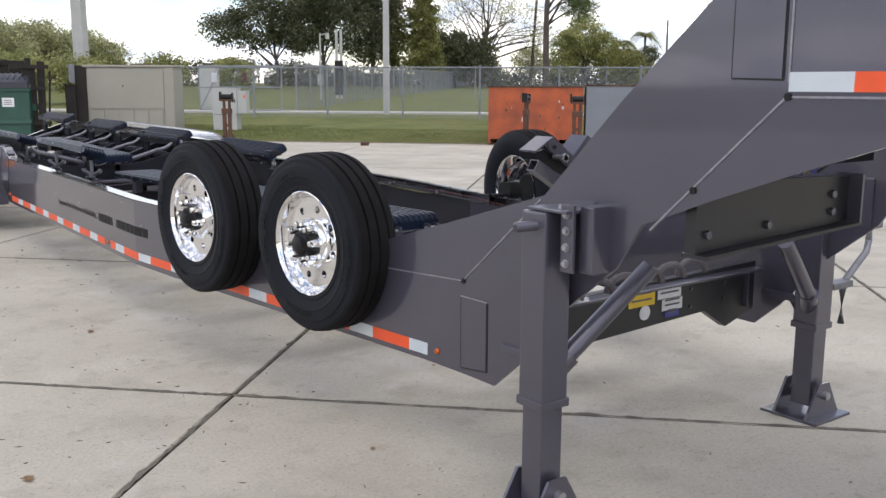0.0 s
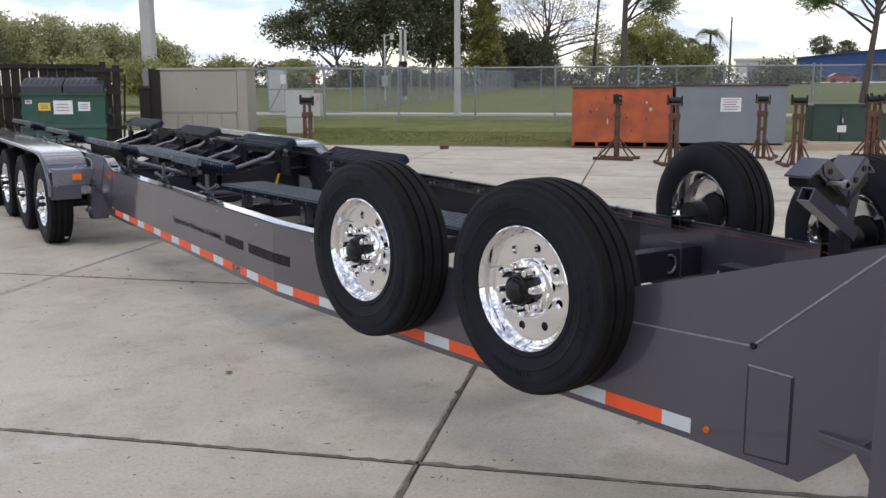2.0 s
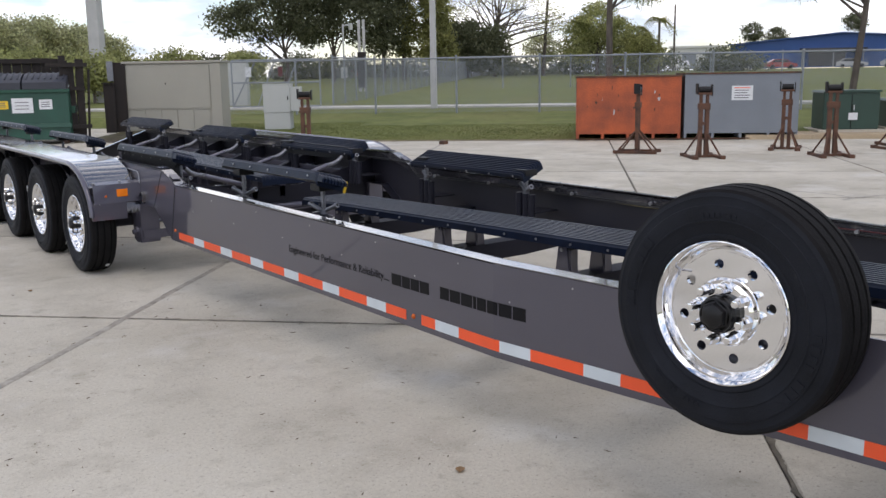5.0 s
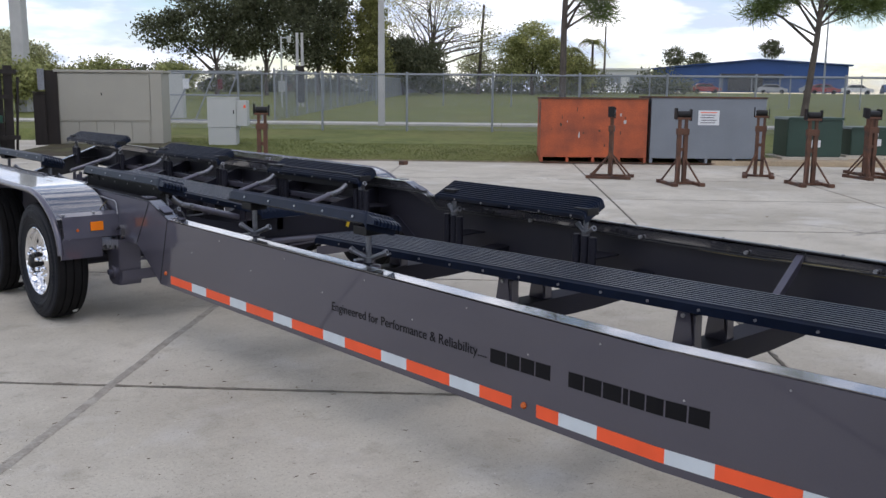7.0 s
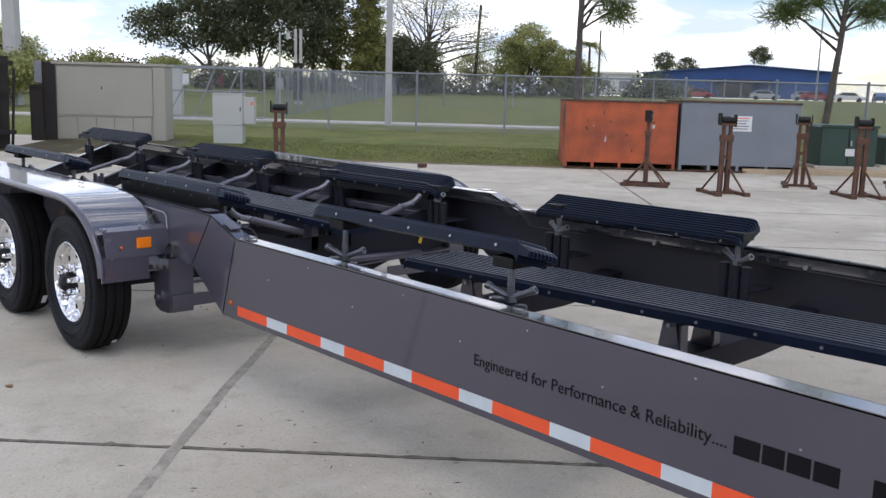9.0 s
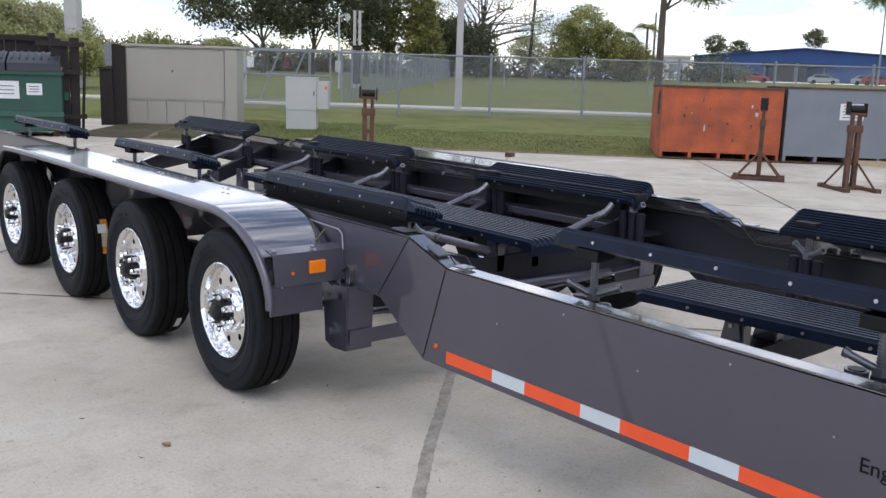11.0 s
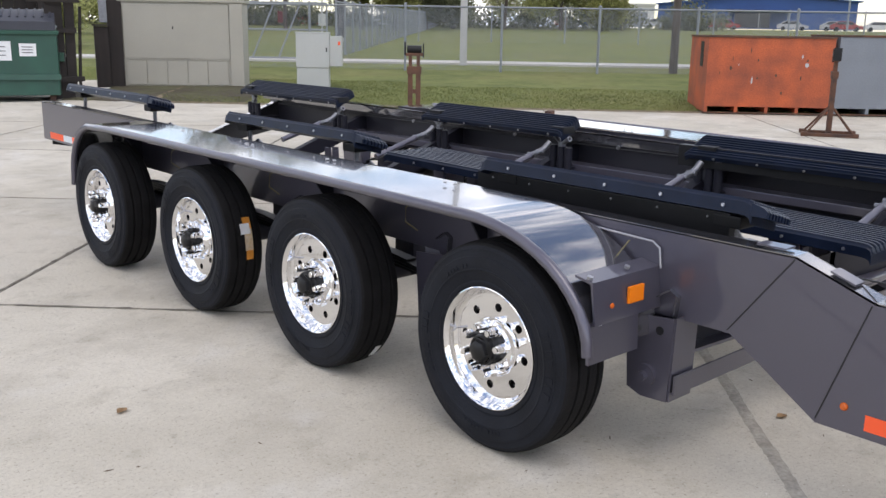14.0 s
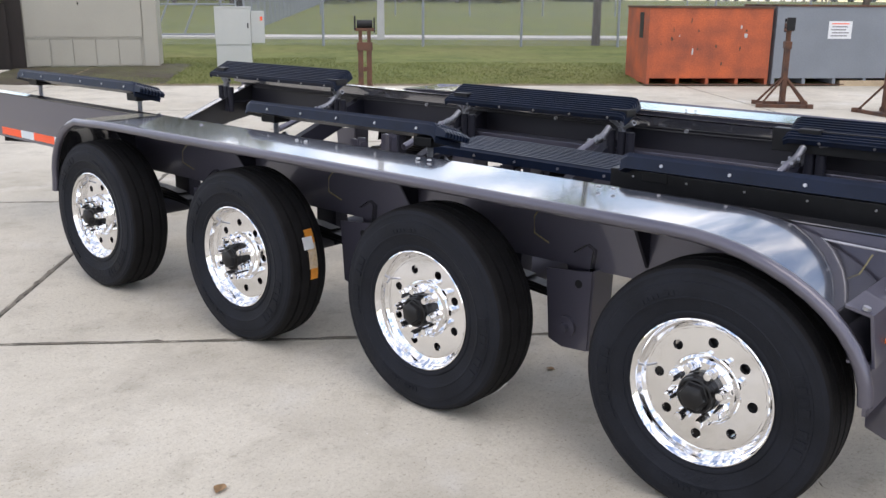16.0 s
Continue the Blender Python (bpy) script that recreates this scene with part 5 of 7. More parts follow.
tread_label(WHEEL_Y[2], 0.40, 16, 25, 2.055, 2.10, M_ORLAB, "orange paper label")
tread_label(WHEEL_Y[1], 0.40, -50, -38, 2.09, 2.12, M_PAPER, "white paper label")
tread_label(WHEEL_Y[0], 0.40, -58, -52, 2.10, 2.13, M_PAPER, "small white mark")


# ---- things in the yard ----
def box_thing(name, a, b, z0, label, cat, group=""):
    """An empty at a whose x axis runs along the front from a to b; y runs to the back. Returns it and the front's length."""
    d = Vector((b[0] - a[0], b[1] - a[1]))
    return thing(name, (a[0], a[1], z0), label, cat, group, math.degrees(math.atan2(d.y, d.x))), d.length


def open_bin(name, a, b, depth, h, mat, label):
    t, w = box_thing(name, a, b, 0.02, label, "bin")
    foot = 0.13
    for lo, hi in (((0, 0, foot), (w, 0.012, h)), ((0, depth - 0.012, foot), (w, depth, h)), ((0, 0.013, foot), (0.012, depth - 0.013, h)), ((w - 0.012, 0.013, foot), (w, depth - 0.013, h)), ((0.013, 0.013, foot), (w - 0.013, depth - 0.013, foot + 0.012))):
        bm = BM()
        box(bm, lo, hi)
        part("panel", bm, mat, t)
    for k in range(5):
        x = 0.0 + (w - 0.06) * k / 4
        bm = BM()
        box(bm, (x, 0.004, 0.026), (x + 0.06, depth - 0.004, foot - 0.001), 0.004)
        part("skid", bm, mat, t)
    for lo, hi in (((-0.02, -0.02, h), (w + 0.02, 0.03, h + 0.035)), ((-0.02, depth - 0.03, h), (w + 0.02, depth + 0.02, h + 0.035)), ((-0.02, 0.031, h), (0.03, depth - 0.031, h + 0.035)), ((w - 0.03, 0.031, h), (w + 0.02, depth - 0.031, h + 0.035))):
        bm = BM()
        box(bm, lo, hi, 0.006)
        part("rim", bm, M_RUST, t, "rusty top edge")
    for y0 in (0.0, depth - 0.06):
        bm = BM()
        box(bm, (-0.02, y0, 0.0), (w + 0.02, y0 + 0.06, 0.025), 0.003)
        part("bottom_rail", bm, M_RUST, t)
    return t, w


t, w = open_bin("rubbish_bin", (15.19, 18.33), (16.85, 16.69), 1.45, 1.40, M_ORANGE, "orange rust-stained open steel bin on skids")
for k in range(14):
    bm = BM()
    x, z, sx, sz = random.uniform(0.2, w - 0.3), random.uniform(0.35, 1.3), random.uniform(0.008, 0.045), random.uniform(0.02, 0.10)
    n = 9
    o = [(x + sx * random.uniform(0.5, 1) * math.cos(6.283 * i / n), z + sz * random.uniform(0.5, 1) * math.sin(6.283 * i / n)) for i in range(n)]
    prism(bm, o, "y", -0.003, -0.001)
    part("paint_scrape", bm, M_RUST if k % 4 else M_POLE, t, "bare scraped patch")
bm = BM()
box(bm, (-0.006, 0.35, 0.85), (-0.001, 0.60, 1.32), 0.002)
part("side_slot", bm, M_BLACK, t)
t, w = open_bin("steel_bin", (16.90, 16.63), (18.72, 14.93), 1.45, 1.44, M_GREYBOX, "grey painted open steel bin with a white label")
bm = BM()
box(bm, (w * 0.41, -0.006, 0.86), (w * 0.41 + 0.46, -0.001, 1.18), 0.001)
lab = part("warning_label", bm, M_PAPER, t, "white warning label with grey print")
for k in range(5):
    bm = BM()
    box(bm, (w * 0.41 + 0.05 + 0.02 * (k % 2), -0.0085, 1.125 - 0.055 * k), (w * 0.41 + 0.40 - 0.03 * (k % 3), -0.0065, 1.143 - 0.055 * k))
    part("print_bar", bm, M_PRINT if k else M_RED, lab)


def transformer(a, b, h, z0):
    t, w = box_thing("pad_transformer", a, b, z0, "dark green pad-mounted transformer box with a pale sticker", "transformer", "transformers")
    bm = BM()
    box(bm, (-0.12, -0.12, -0.10), (w + 0.12, 1.1, 0.06), 0.01)
    part("base_slab", bm, M_CONC, t)
    bm = BM()
    prism(bm, [(0, 0.06), (w, 0.06), (w, h), (0, h)], "y", 0.0, 0.95)
    bmesh.ops.bevel(bm, geom=bm.edges[:], offset=0.02, segments=2, affect="EDGES")
    part("body", bm, M_GREENBOX, t, "", True)
    bm = BM()
    prism(bm, [(-0.03, h), (w + 0.03, h), (w + 0.01, h + 0.05), (0.02, h + 0.05)], "y", -0.03, 0.98)
    part("cover", bm, M_GREENBOX, t)
    bm = BM()
    box(bm, (w / 2 - 0.006, -0.012, 0.09), (w / 2 + 0.006, -0.001, h - 0.04))
    part("door_seam", bm, M_BLACK, t)
    bm = BM()
    box(bm, (w * 0.45, -0.014, 0.28), (w * 0.45 + 0.2, -0.0125, 0.44))
    part("sticker", bm, M_PAPER, t)
    bm = BM()
    box(bm, (w / 2 + 0.03, -0.04, 0.5), (w / 2 + 0.06, -0.001, 0.62), 0.004)
    part("padlock_hasp", bm, M_STEEL, t)


transformer((19.75, 14.95), (20.65, 14.10), 0.90, 0.10)
transformer((21.2, 14.15), (22.0, 13.4), 0.66, 0.12)

# sandy strip along the lawn edge by the transformers
bm = BM()
prism(bm, [uv_xy(33.6, -2.2), uv_xy(36.8, -2.2), uv_xy(38.0, -9), uv_xy(38.0, -16), uv_xy(33.6, -16)], "z", 0.0, 0.105)
M_SAND = material("sand", (0.42, 0.33, 0.22), 0.95, 0, 0.2, 0.8, 0.5, 30, fine=0.3)
tagged(part("sand_strip", bm, M_SAND), "bare sandy strip beside the concrete", "sand", kind="structure")


# rusty boat stands
def stand_proto():
    t = thing("boat_stand", (0, 0, 0), "rusty iron boat stand with a braced base", "stand", "boat stands in the yard")
    for s in (-1, 1):
        bm = BM()
        box(bm, (s * 0.24 - 0.035, -0.38, 0.0), (s * 0.24 + 0.035, 0.38, 0.05), 0.006)
        part("skid", bm, M_RUST, t)
        for e in (-1, 1):
            bm = BM()
            box(bm, (s * 0.24 - 0.05, e * 0.36 - 0.05, 0.0), (s * 0.24 + 0.05, e * 0.36 + 0.05, 0.062), 0.006)
            part("foot", bm, M_RUST, t)
        bm = BM()
        box(bm, (s * 0.058 - 0.035, -0.035, 0.05), (s * 0.058 + 0.035, 0.035, 0.95), 0.006)
        part("post", bm, M_RUST, t)
        bm = BM()
        box(bm, (s * 0.058 - 0.025, -0.025, 0.94), (s * 0.058 + 0.025, 0.025, 1.14), 0.005)
        part("inner_post", bm, M_RUST, t)
        for e in (-1, 1):
            bm = BM()
            rod(bm, (s * 0.22, e * 0.33, 0.05), (s * 0.058, 0, 0.46), 0.017, 8)
            part("brace", bm, M_RUST, t)
    bm = BM()
    box(bm, (-0.205, -0.035, 0.008), (0.205, 0.035, 0.048), 0.004)
    part("base_bar", bm, M_RUST, t)
    bm = BM()
    box(bm, (-0.03, -0.02, 0.58), (0.03, 0.02, 0.64), 0.004)
    part("rung", bm, M_RUST, t)
    bm = BM()
    box(bm, (-0.125, -0.05, 1.12), (0.125, 0.05, 1.16), 0.006)
    part("cradle", bm, M_RUST, t)
    bm = BM()
    rod(bm, (-0.105, 0, 1.215), (0.105, 0, 1.215), 0.055, 14)
    part("roller", bm, M_BLACK, t, "dark worn roller", True)
    bm = BM()
    box(bm, (-0.145, -0.06, 1.13), (-0.122, 0.06, 1.32), 0.005)
    part("end_plate", bm, M_BLACK, t)
    bm = BM()
    box(bm, (0.122, -0.05, 1.10), (0.14, 0.05, 1.30), 0.005)
    part("end_plate", bm, M_BLACK, t)
    bm = BM()
    box(bm, (-0.105, -0.05, 0.86), (0.105, 0.05, 0.97), 0.008)
    part("collar", bm, M_RUST, t)
    return t


st = stand_proto()
st.matrix_basis = pose(13.65, 15.16, 0, 0, 0, 30)
for x, y, r in ((13.65, 13.63, -35), (16.14, 13.57, -60), (15.35, 12.15, -42), (17.55, 12.08, -30), (18.4, 12.5, -40), (8.58, 19.05, -42)):
    copy_thing(st, pose(x, y, 0, 0, 0, r))


# beige cable cabinet
def cable_cabinet():
    t, w = box_thing("cable_cabinet", (8.27, 28.42), (10.32, 26.82), 0.17, "large beige steel cable cabinet on a lawn edge", "cabinet")
    d, h = 0.85, 1.85
    bm = BM()
    box(bm, (0, 0.02, 0), (w, d, h - 0.06), 0.008)
    part("body", bm, M_BEIGE, t)
    bm = BM()
    box(bm, (-0.05, -0.05, h - 0.06), (w + 0.05, d + 0.05, h), 0.012)
    part("roof", bm, M_BEIGE, t)
    bm = BM()
    box(bm, (0.06, -0.012, 0.60), (w - 0.30, 0.018, h - 0.10), 0.006)
    door = part("door", bm, M_BEIGE, t)
    bm = BM()
    box(bm, (w * 0.42, -0.022, 1.22), (w * 0.42 + 0.025, -0.013, 1.28))
    part("lock", bm, M_BLACK, door)
    bm = BM()
    box(bm, (w - 0.28, -0.035, 0.02), (w, 0.018, h - 0.08), 0.01)
    part("corner_post", bm, M_BEIGE, t)
    for k in range(5):
        x0 = 0.08 + (w - 0.42) * k / 5
        bm = BM()
        box(bm, (x0 + 0.01, -0.004, 0.03), (x0 + (w - 0.42) / 5 - 0.01, 0.018, 0.55), 0.006)
        part("base_panel", bm, M_BEIGE, t)
    bm = BM()
    box(bm, (-0.03, -0.01, 0.565), (w - 0.30, 0.018, 0.59), 0.003)
    part("ledge", bm, M_BEIGE, t)
    bm = BM()
    box(bm, (w * 0.5, 0.2, h), (w * 0.5 + 0.5, 0.5, h + 0.03), 0.006)
    part("roof_plate", bm, M_RUST, t)


cable_cabinet()


def meter_cabinet():
    t, w = box_thing("meter_cabinet", (11.13, 25.98), (11.83, 25.40), 0.15, "off-white steel utility cabinet with a side box", "cabinet")
    bm = BM()
    box(bm, (0, 0, 0), (0.70, 0.45, 0.46), 0.006)
    part("plinth", bm, M_OFFWHITE, t)
    bm = BM()
    box(bm, (-0.01, -0.012, 0.465), (0.71, 0.46, 1.20), 0.008)
    part("body", bm, M_OFFWHITE, t)
    bm = BM()
    box(bm, (0.714, 0.03, 0.50), (0.98, 0.40, 1.14), 0.008)
    part("side_box", bm, M_OFFWHITE, t)
    bm = BM()
    box(bm, (-0.02, -0.02, 1.203), (0.72, 0.47, 1.225), 0.004)
    part("lid", bm, M_OFFWHITE, t)
    bm = BM()
    box(bm, (0.64, -0.02, 0.80), (0.665, -0.0125, 0.90))
    part("handle", bm, M_BLACK, t)
    bm = BM()
    box(bm, (0.9, 0.024, 0.95), (0.95, 0.0285, 1.03))
    part("sticker", bm, M_RED, t)
    bm = BM()
    box(bm, (0.86, -0.03, -0.02), (1.5, 0.5, 0.02), 0.005)
    part("ground_plate", bm, M_WALK, t)


meter_cabinet()


def meter_pedestal():
    t = thing("meter_pedestal", (7.95, 28.5, 0.15), "dark brown wooden meter pedestal with a grey box", "pedestal", rz=-20)
    bm = BM()
    box(bm, (-0.22, -0.16, 0), (0.06, 0.14, 1.28), 0.008)
    part("front_post", bm, M_WOOD, t)
    bm = BM()
    box(bm, (0.062, 0.0, 0), (0.36, 0.22, 1.85), 0.008)
    part("back_post", bm, M_WOOD, t)
    bm = BM()
    box(bm, (-0.10, -0.10, 1.36), (0.060, 0.06, 1.88), 0.01)
    part("meter_box", bm, M_GALV, t)
    bm = BM()
    box(bm, (-0.25, -0.2, 1.285), (0.08, 0.16, 1.32), 0.005)
    part("cap", bm, M_WOOD, t)


meter_pedestal()


def dumpster():
    t = thing("dumpster", (4.45, 27.85, 0), "green steel dumpster with dark plastic lids", "dumpster", rz=-22)
    w, d = 2.1, 1.3
    bm = BM()
    prism(bm, [(0.0, 0.12), (d, 0.12), (d, 1.50), (0.12, 1.32)], "x", 0.0, w)
    bmesh.ops.bevel(bm, geom=bm.edges[:], offset=0.012, segments=1, affect="EDGES")
    part("body", bm, M_DUMP, t)
    bm = BM()
    prism(bm, [(-0.03, 0.42), (0.09, 0.42), (0.09, 0.52), (0.0, 0.52)], "x", -0.03, w + 0.03)
    part("lower_rail", bm, M_DUMP, t)
    bm = BM()
    box(bm, (-0.04, 0.06, 1.27), (w + 0.04, 0.16, 1.345), 0.01)
    part("top_rail", bm, M_DUMP, t)
    for k in range(2):
        x0, x1 = 0.02 + k * w / 2, (k + 1) * w / 2 - 0.02
        bm = BM()
        o = [(0.06, 1.35)] + [(0.06 + 1.24 * i / 8, 1.38 + 0.36 * math.sin(math.pi * (0.12 + 0.62 * i / 8))) for i in range(9)] + [(1.30, 1.50)]
        prism(bm, o, "x", x0, x1)
        lid = part("lid", bm, M_LID, t, "dark plastic lid", True)
        for q in range(7):
            bm = BM()
            xx = x0 + 0.08 + (x1 - x0 - 0.16) * q / 6
            pts = [(xx, 0.06 + 1.24 * i / 8, 1.385 + 0.36 * math.sin(math.pi * (0.12 + 0.62 * i / 8))) for i in range(1, 6)]
            tube_path(bm, pts, 0.022, 6)
            part("rib", bm, M_LID, lid)
    for x, z, sx, sz, mat in ((0.10, 1.06, 0.16, 0.10, M_PAPER), (0.42, 0.88, 0.30, 0.20, M_YELLOW), (0.80, 0.78, 0.48, 0.36, M_PAPER), (1.42, 0.86, 0.30, 0.24, M_PAPER)):
        bm = BM()
        y = 0.12 * (z - 0.12) / 1.2 - 0.006
        box(bm, (x, y - 0.002, z), (x + sx, y + 0.001, z + sz), 0, Matrix.Translation((0, 0, 0)))
        s = part("sticker", bm, mat, t)
        for k in range(3):
            bm = BM()
            zz = z + sz * (0.25 + 0.22 * k)
            box(bm, (x + sx * 0.15, y - 0.005, zz), (x + sx * 0.8, y - 0.003, zz + 0.018))
            part("print_bar", bm, M_PRINT, s)
    for s in (0, 1):
        bm = BM()
        xx = -0.10 if s == 0 else w + 0.002
        box(bm, (xx, 0.35, 0.75), (xx + 0.098, 0.95, 0.92), 0.01)
        part("fork_pocket", bm, M_DUMP, t)
    for x in (0.1, w - 0.2):
        bm = BM()
        box(bm, (x, 0.1, 0), (x + 0.1, d - 0.1, 0.118), 0.01)
        part("skid", bm, M_RUST, t)


dumpster()


def board_enclosure():
    """The dark board fence and gate round the dumpsters."""
    t = thing("board_enclosure", (0, 29.4, 0.0), "weathered dark wooden board enclosure with a gate", "fence")
    rb = random.Random(4)
    for k in range(42):
        x = -3.0 + 0.242 * k
        if x > 6.75:
            break
        bm = BM()
        h = 2.12 + rb.uniform(-0.03, 0.03)
        box(bm, (x, 0.0, 0.05), (x + rb.uniform(0.222, 0.234), 0.03, h), 0.004)
        part("board", bm, M_WOOD, t)
    for z in (0.5, 1.2, 2.0):
        bm = BM()
        box(bm, (-3.0, -0.06, z), (7.0, -0.002, z + 0.12), 0.006)
        part("rail", bm, M_WOOD, t)
    for x in (-3.0, 0.2, 3.4, 6.85):
        bm = BM()
        box(bm, (x, -0.2, 0), (x + 0.14, -0.063, 2.2), 0.008)
        part("post", bm, M_WOOD, t)
    # the open gate seen along its boards, with rails and gaps
    for k, (x, w, h, lean) in enumerate(((6.36, 0.20, 2.02, 0.3), (6.57, 0.17, 1.97, -0.6), (6.75, 0.19, 2.06, 1.2), (6.99, 0.05, 1.8, 3.5))):
        bm = BM()
        box(bm, (0, 0, 0), (w, 0.05, h), 0.005, Matrix.Translation((x, -1.9 + 0.05 * k, 0.02)) @ pose(0, 0, 0, 0, lean, 0))
        part("gate_board", bm, M_WOOD, t)
    for z, x0, x1 in ((0.35, 6.30, 7.04), (1.30, 6.26, 6.94), (1.88, 6.04, 7.04)):
        bm = BM()
        box(bm, (x0, -1.955, z), (x1, -1.905, z + 0.10), 0.005)
        part("gate_rail", bm, M_WOOD, t)
    bm = BM()
    box(bm, (0, -0.02, 0), (0.07, 0.02, 0.62), 0.004, Matrix.Translation((6.12, -1.98, 0.98)) @ pose(0, 0, 0, 0, 38, 0))
    part("gate_brace", bm, M_FENCE, t)
    # pale panel and a heap of cut boards behind the gate
    bm = BM()
    box(bm, (6.5, -1.2, 0.1), (6.75, -1.16, 1.75), 0.006)
    part("panel", bm, M_OFFWHITE, t, "pale weathered panel")


board_enclosure()

# orange bollard and the pale post with a barrier arm beyond the transformers
t = thing("bollard", (21.35, 12.4, 0.04), "orange painted steel bollard", "bollard")
bm = BM()
rod(bm, (0, 0, 0), (0, 0, 1.25), 0.085, 18)
bmesh.ops.create_uvsphere(bm, u_segments=18, v_segments=8, radius=0.085, matrix=Matrix.Translation((0, 0, 1.25)))
part("post", bm, M_ORANGE, t, "", True)
t = thing("barrier_post", (23.6, 12.2, 0.1), "pale post with a dark barrier arm", "barrier")
bm = BM()
box(bm, (-0.1, -0.1, 0), (0.1, 0.1, 3.2), 0.01)
part("post", bm, M_POLE, t)
bm = BM()
rod(bm, (0.0, -0.12, 1.12), (-1.7, 0.9, 1.15), 0.03, 10)
part("arm", bm, M_RUST, t)
# small rock and a block on the concrete edge
t = thing("stone_block", (12.49, 19.82, 0), "small brown broken brick on the concrete", "brick", rz=20)
bm = BM()
box(bm, (-0.1, -0.06, 0), (0.1, 0.06, 0.08), 0.012)
part("brick", bm, M_RUST, t)


# ---- fences, poles, trees and buildings in the distance ----
def chain_fence(name, p0, p1, n, h, label, wires=True, step=0.075):
    """A chain-link fence from p0 to p1 with n bays."""
    a, b = Vector(p0), Vector(p1)
    d = b - a
    t = thing(name, tuple(a), label, "fence", "chain-link fences")
    for k in range(n + 1):
        p = d * (k / n)
        bm = BM()
        rod(bm, p + Vector((0, 0, -0.25)), p + Vector((0, 0, h + 0.04)), 0.035, 10)
        post = part("post", bm, M_FENCE, t)
        bm = BM()
        bmesh.ops.create_uvsphere(bm, u_segments=8, v_segments=5, radius=0.045, matrix=Matrix.Translation(p + Vector((0, 0, h + 0.05))))
        part("cap", bm, M_FENCE, post)
    bm = BM()
    rod(bm, (0, 0, h), d + Vector((0, 0, h)), 0.024, 8)
    part("top_rail", bm, M_FENCE, t)
    if wires:
        length = d.length
        ux = d.normalized()
        side = Vector((-ux.y, ux.x, 0))
        verts, faces = [], []
        r = 0.0028
        s = -h
        while s < length:
            for sgn in (1, -1):
                q0, q1 = s, s + h
                z0, z1 = (0.0, h) if sgn > 0 else (h, 0.0)
                if q0 < 0:
                    z0, q0 = z0 + sgn * (0 - q0), 0
                if q1 > length:
                    z1, q1 = z1 - sgn * (q1 - length), length
                if q1 - q0 < 0.02:
                    continue
                A, B = ux * q0 + Vector((0, 0, z0 + 0.03)), ux * q1 + Vector((0, 0, z1 + 0.03))
                nn = (B - A).normalized().cross(side) * r
                o = len(verts)
                for c in (A, B):
                    verts += [c + nn, c - nn * 0.5 + side * r, c - nn * 0.5 - side * r]
                faces += [(o, o + 1, o + 4, o + 3), (o + 1, o + 2, o + 5, o + 4), (o + 2, o, o + 3, o + 5)]
            s += step
        me = bpy.data.meshes.new("wire_mesh")
        me.from_pydata([tuple(v) for v in verts], [], faces)
        me.materials.append(M_FENCE)
        ob = part("wire_mesh", me, None, t, "woven wire mesh")
        tagged(ob, kind="stuff")
    return t


def at_uv(u, v, z=None):
    return (*uv_xy(u, v), lawn_z(u) if z is None else z)


chain_fence("boundary_fence", at_uv(44.8, -36.2), at_uv(44.8, 19.6), 15, 1.72, "galvanised chain-link fence with round posts along a footpath")
chain_fence("side_fence", at_uv(52, 16.0, 0.45), at_uv(150, 16.0, 0.9), 36, 1.8, "long galvanised chain-link fence running away over the lawn", True, 0.11)
chain_fence("field_fence", at_uv(77, -60, 0.74), at_uv(77, 14, 0.74), 14, 1.75, "chain-link fence across the far lawn", True, 0.16)
# an open gate leaning behind the cabinets
g = thing("fence_gate", at_uv(49.0, 20.5), "open galvanised chain-link gate with diagonal bars", "gate", rz=-40)
for a, b in (((0, 0, 0.1), (0, 0, 1.75)), ((0, 0, 1.75), (3.2, 0, 1.75)), ((3.2, 0, 1.75), (3.2, 0, 0.1)), ((0, 0, 0.1), (3.2, 0, 0.1)), ((0, 0, 0.95), (3.2, 0, 0.95)), ((0, 0, 0.1), (0.9, 0, 1.75)), ((0.9, 0, 0.1), (1.6, 0, 1.75)), ((1.7, 0, 0.1), (2.4, 0, 1.75))):
    bm = BM()
    rod(bm, a, b, 0.026, 8)
    part("bar", bm, M_FENCE, g)
bm = BM()
box(bm, (0.5, -0.03, 1.15), (0.72, -0.022, 1.5))
part("sign", bm, M_PAPER, g, "small white sign")
bm = BM()
box(bm, (1.7, -0.03, 1.15), (1.86, -0.022, 1.5))
part("sign", bm, M_REDW, g, "red sign")


t = thing("utility_box", (15.4, 37.6, 0.35), "tall pale grey steel utility box behind the fence", "utility box", rz=-42)
bm = BM()
box(bm, (0, 0, 0), (0.72, 0.4, 1.85), 0.01)
part("body", bm, M_OFFWHITE, t)
bm = BM()
box(bm, (0.05, -0.012, 0.12), (0.67, -0.001, 1.78), 0.004)
part("door", bm, M_OFFWHITE, t)
bm = BM()
box(bm, (-0.05, -0.05, -0.08), (0.77, 0.45, -0.001), 0.01)
part("plinth", bm, M_WALK, t)


def pole(name, at, h, r0, r1, label, cat, mat, seg=8, lean=(0, 0)):
    t = thing(name, at, label, cat)
    bm = BM()
    rod(bm, (0, 0, -0.3), (lean[0], lean[1], h), r0, seg, r1)
    part("shaft", bm, mat, t, "", seg > 8)
    return t


pole("power_pole", (19.17, 29.16, 0.40), 10.5, 0.15, 0.10, "tall pale concrete power pole by the footpath", "pole", M_POLE, 4)
pole("power_pole", (13.06, 46.13, 0.5), 14.0, 0.38, 0.31, "thick pale square concrete pole behind the enclosure", "pole", M_POLE, 4)
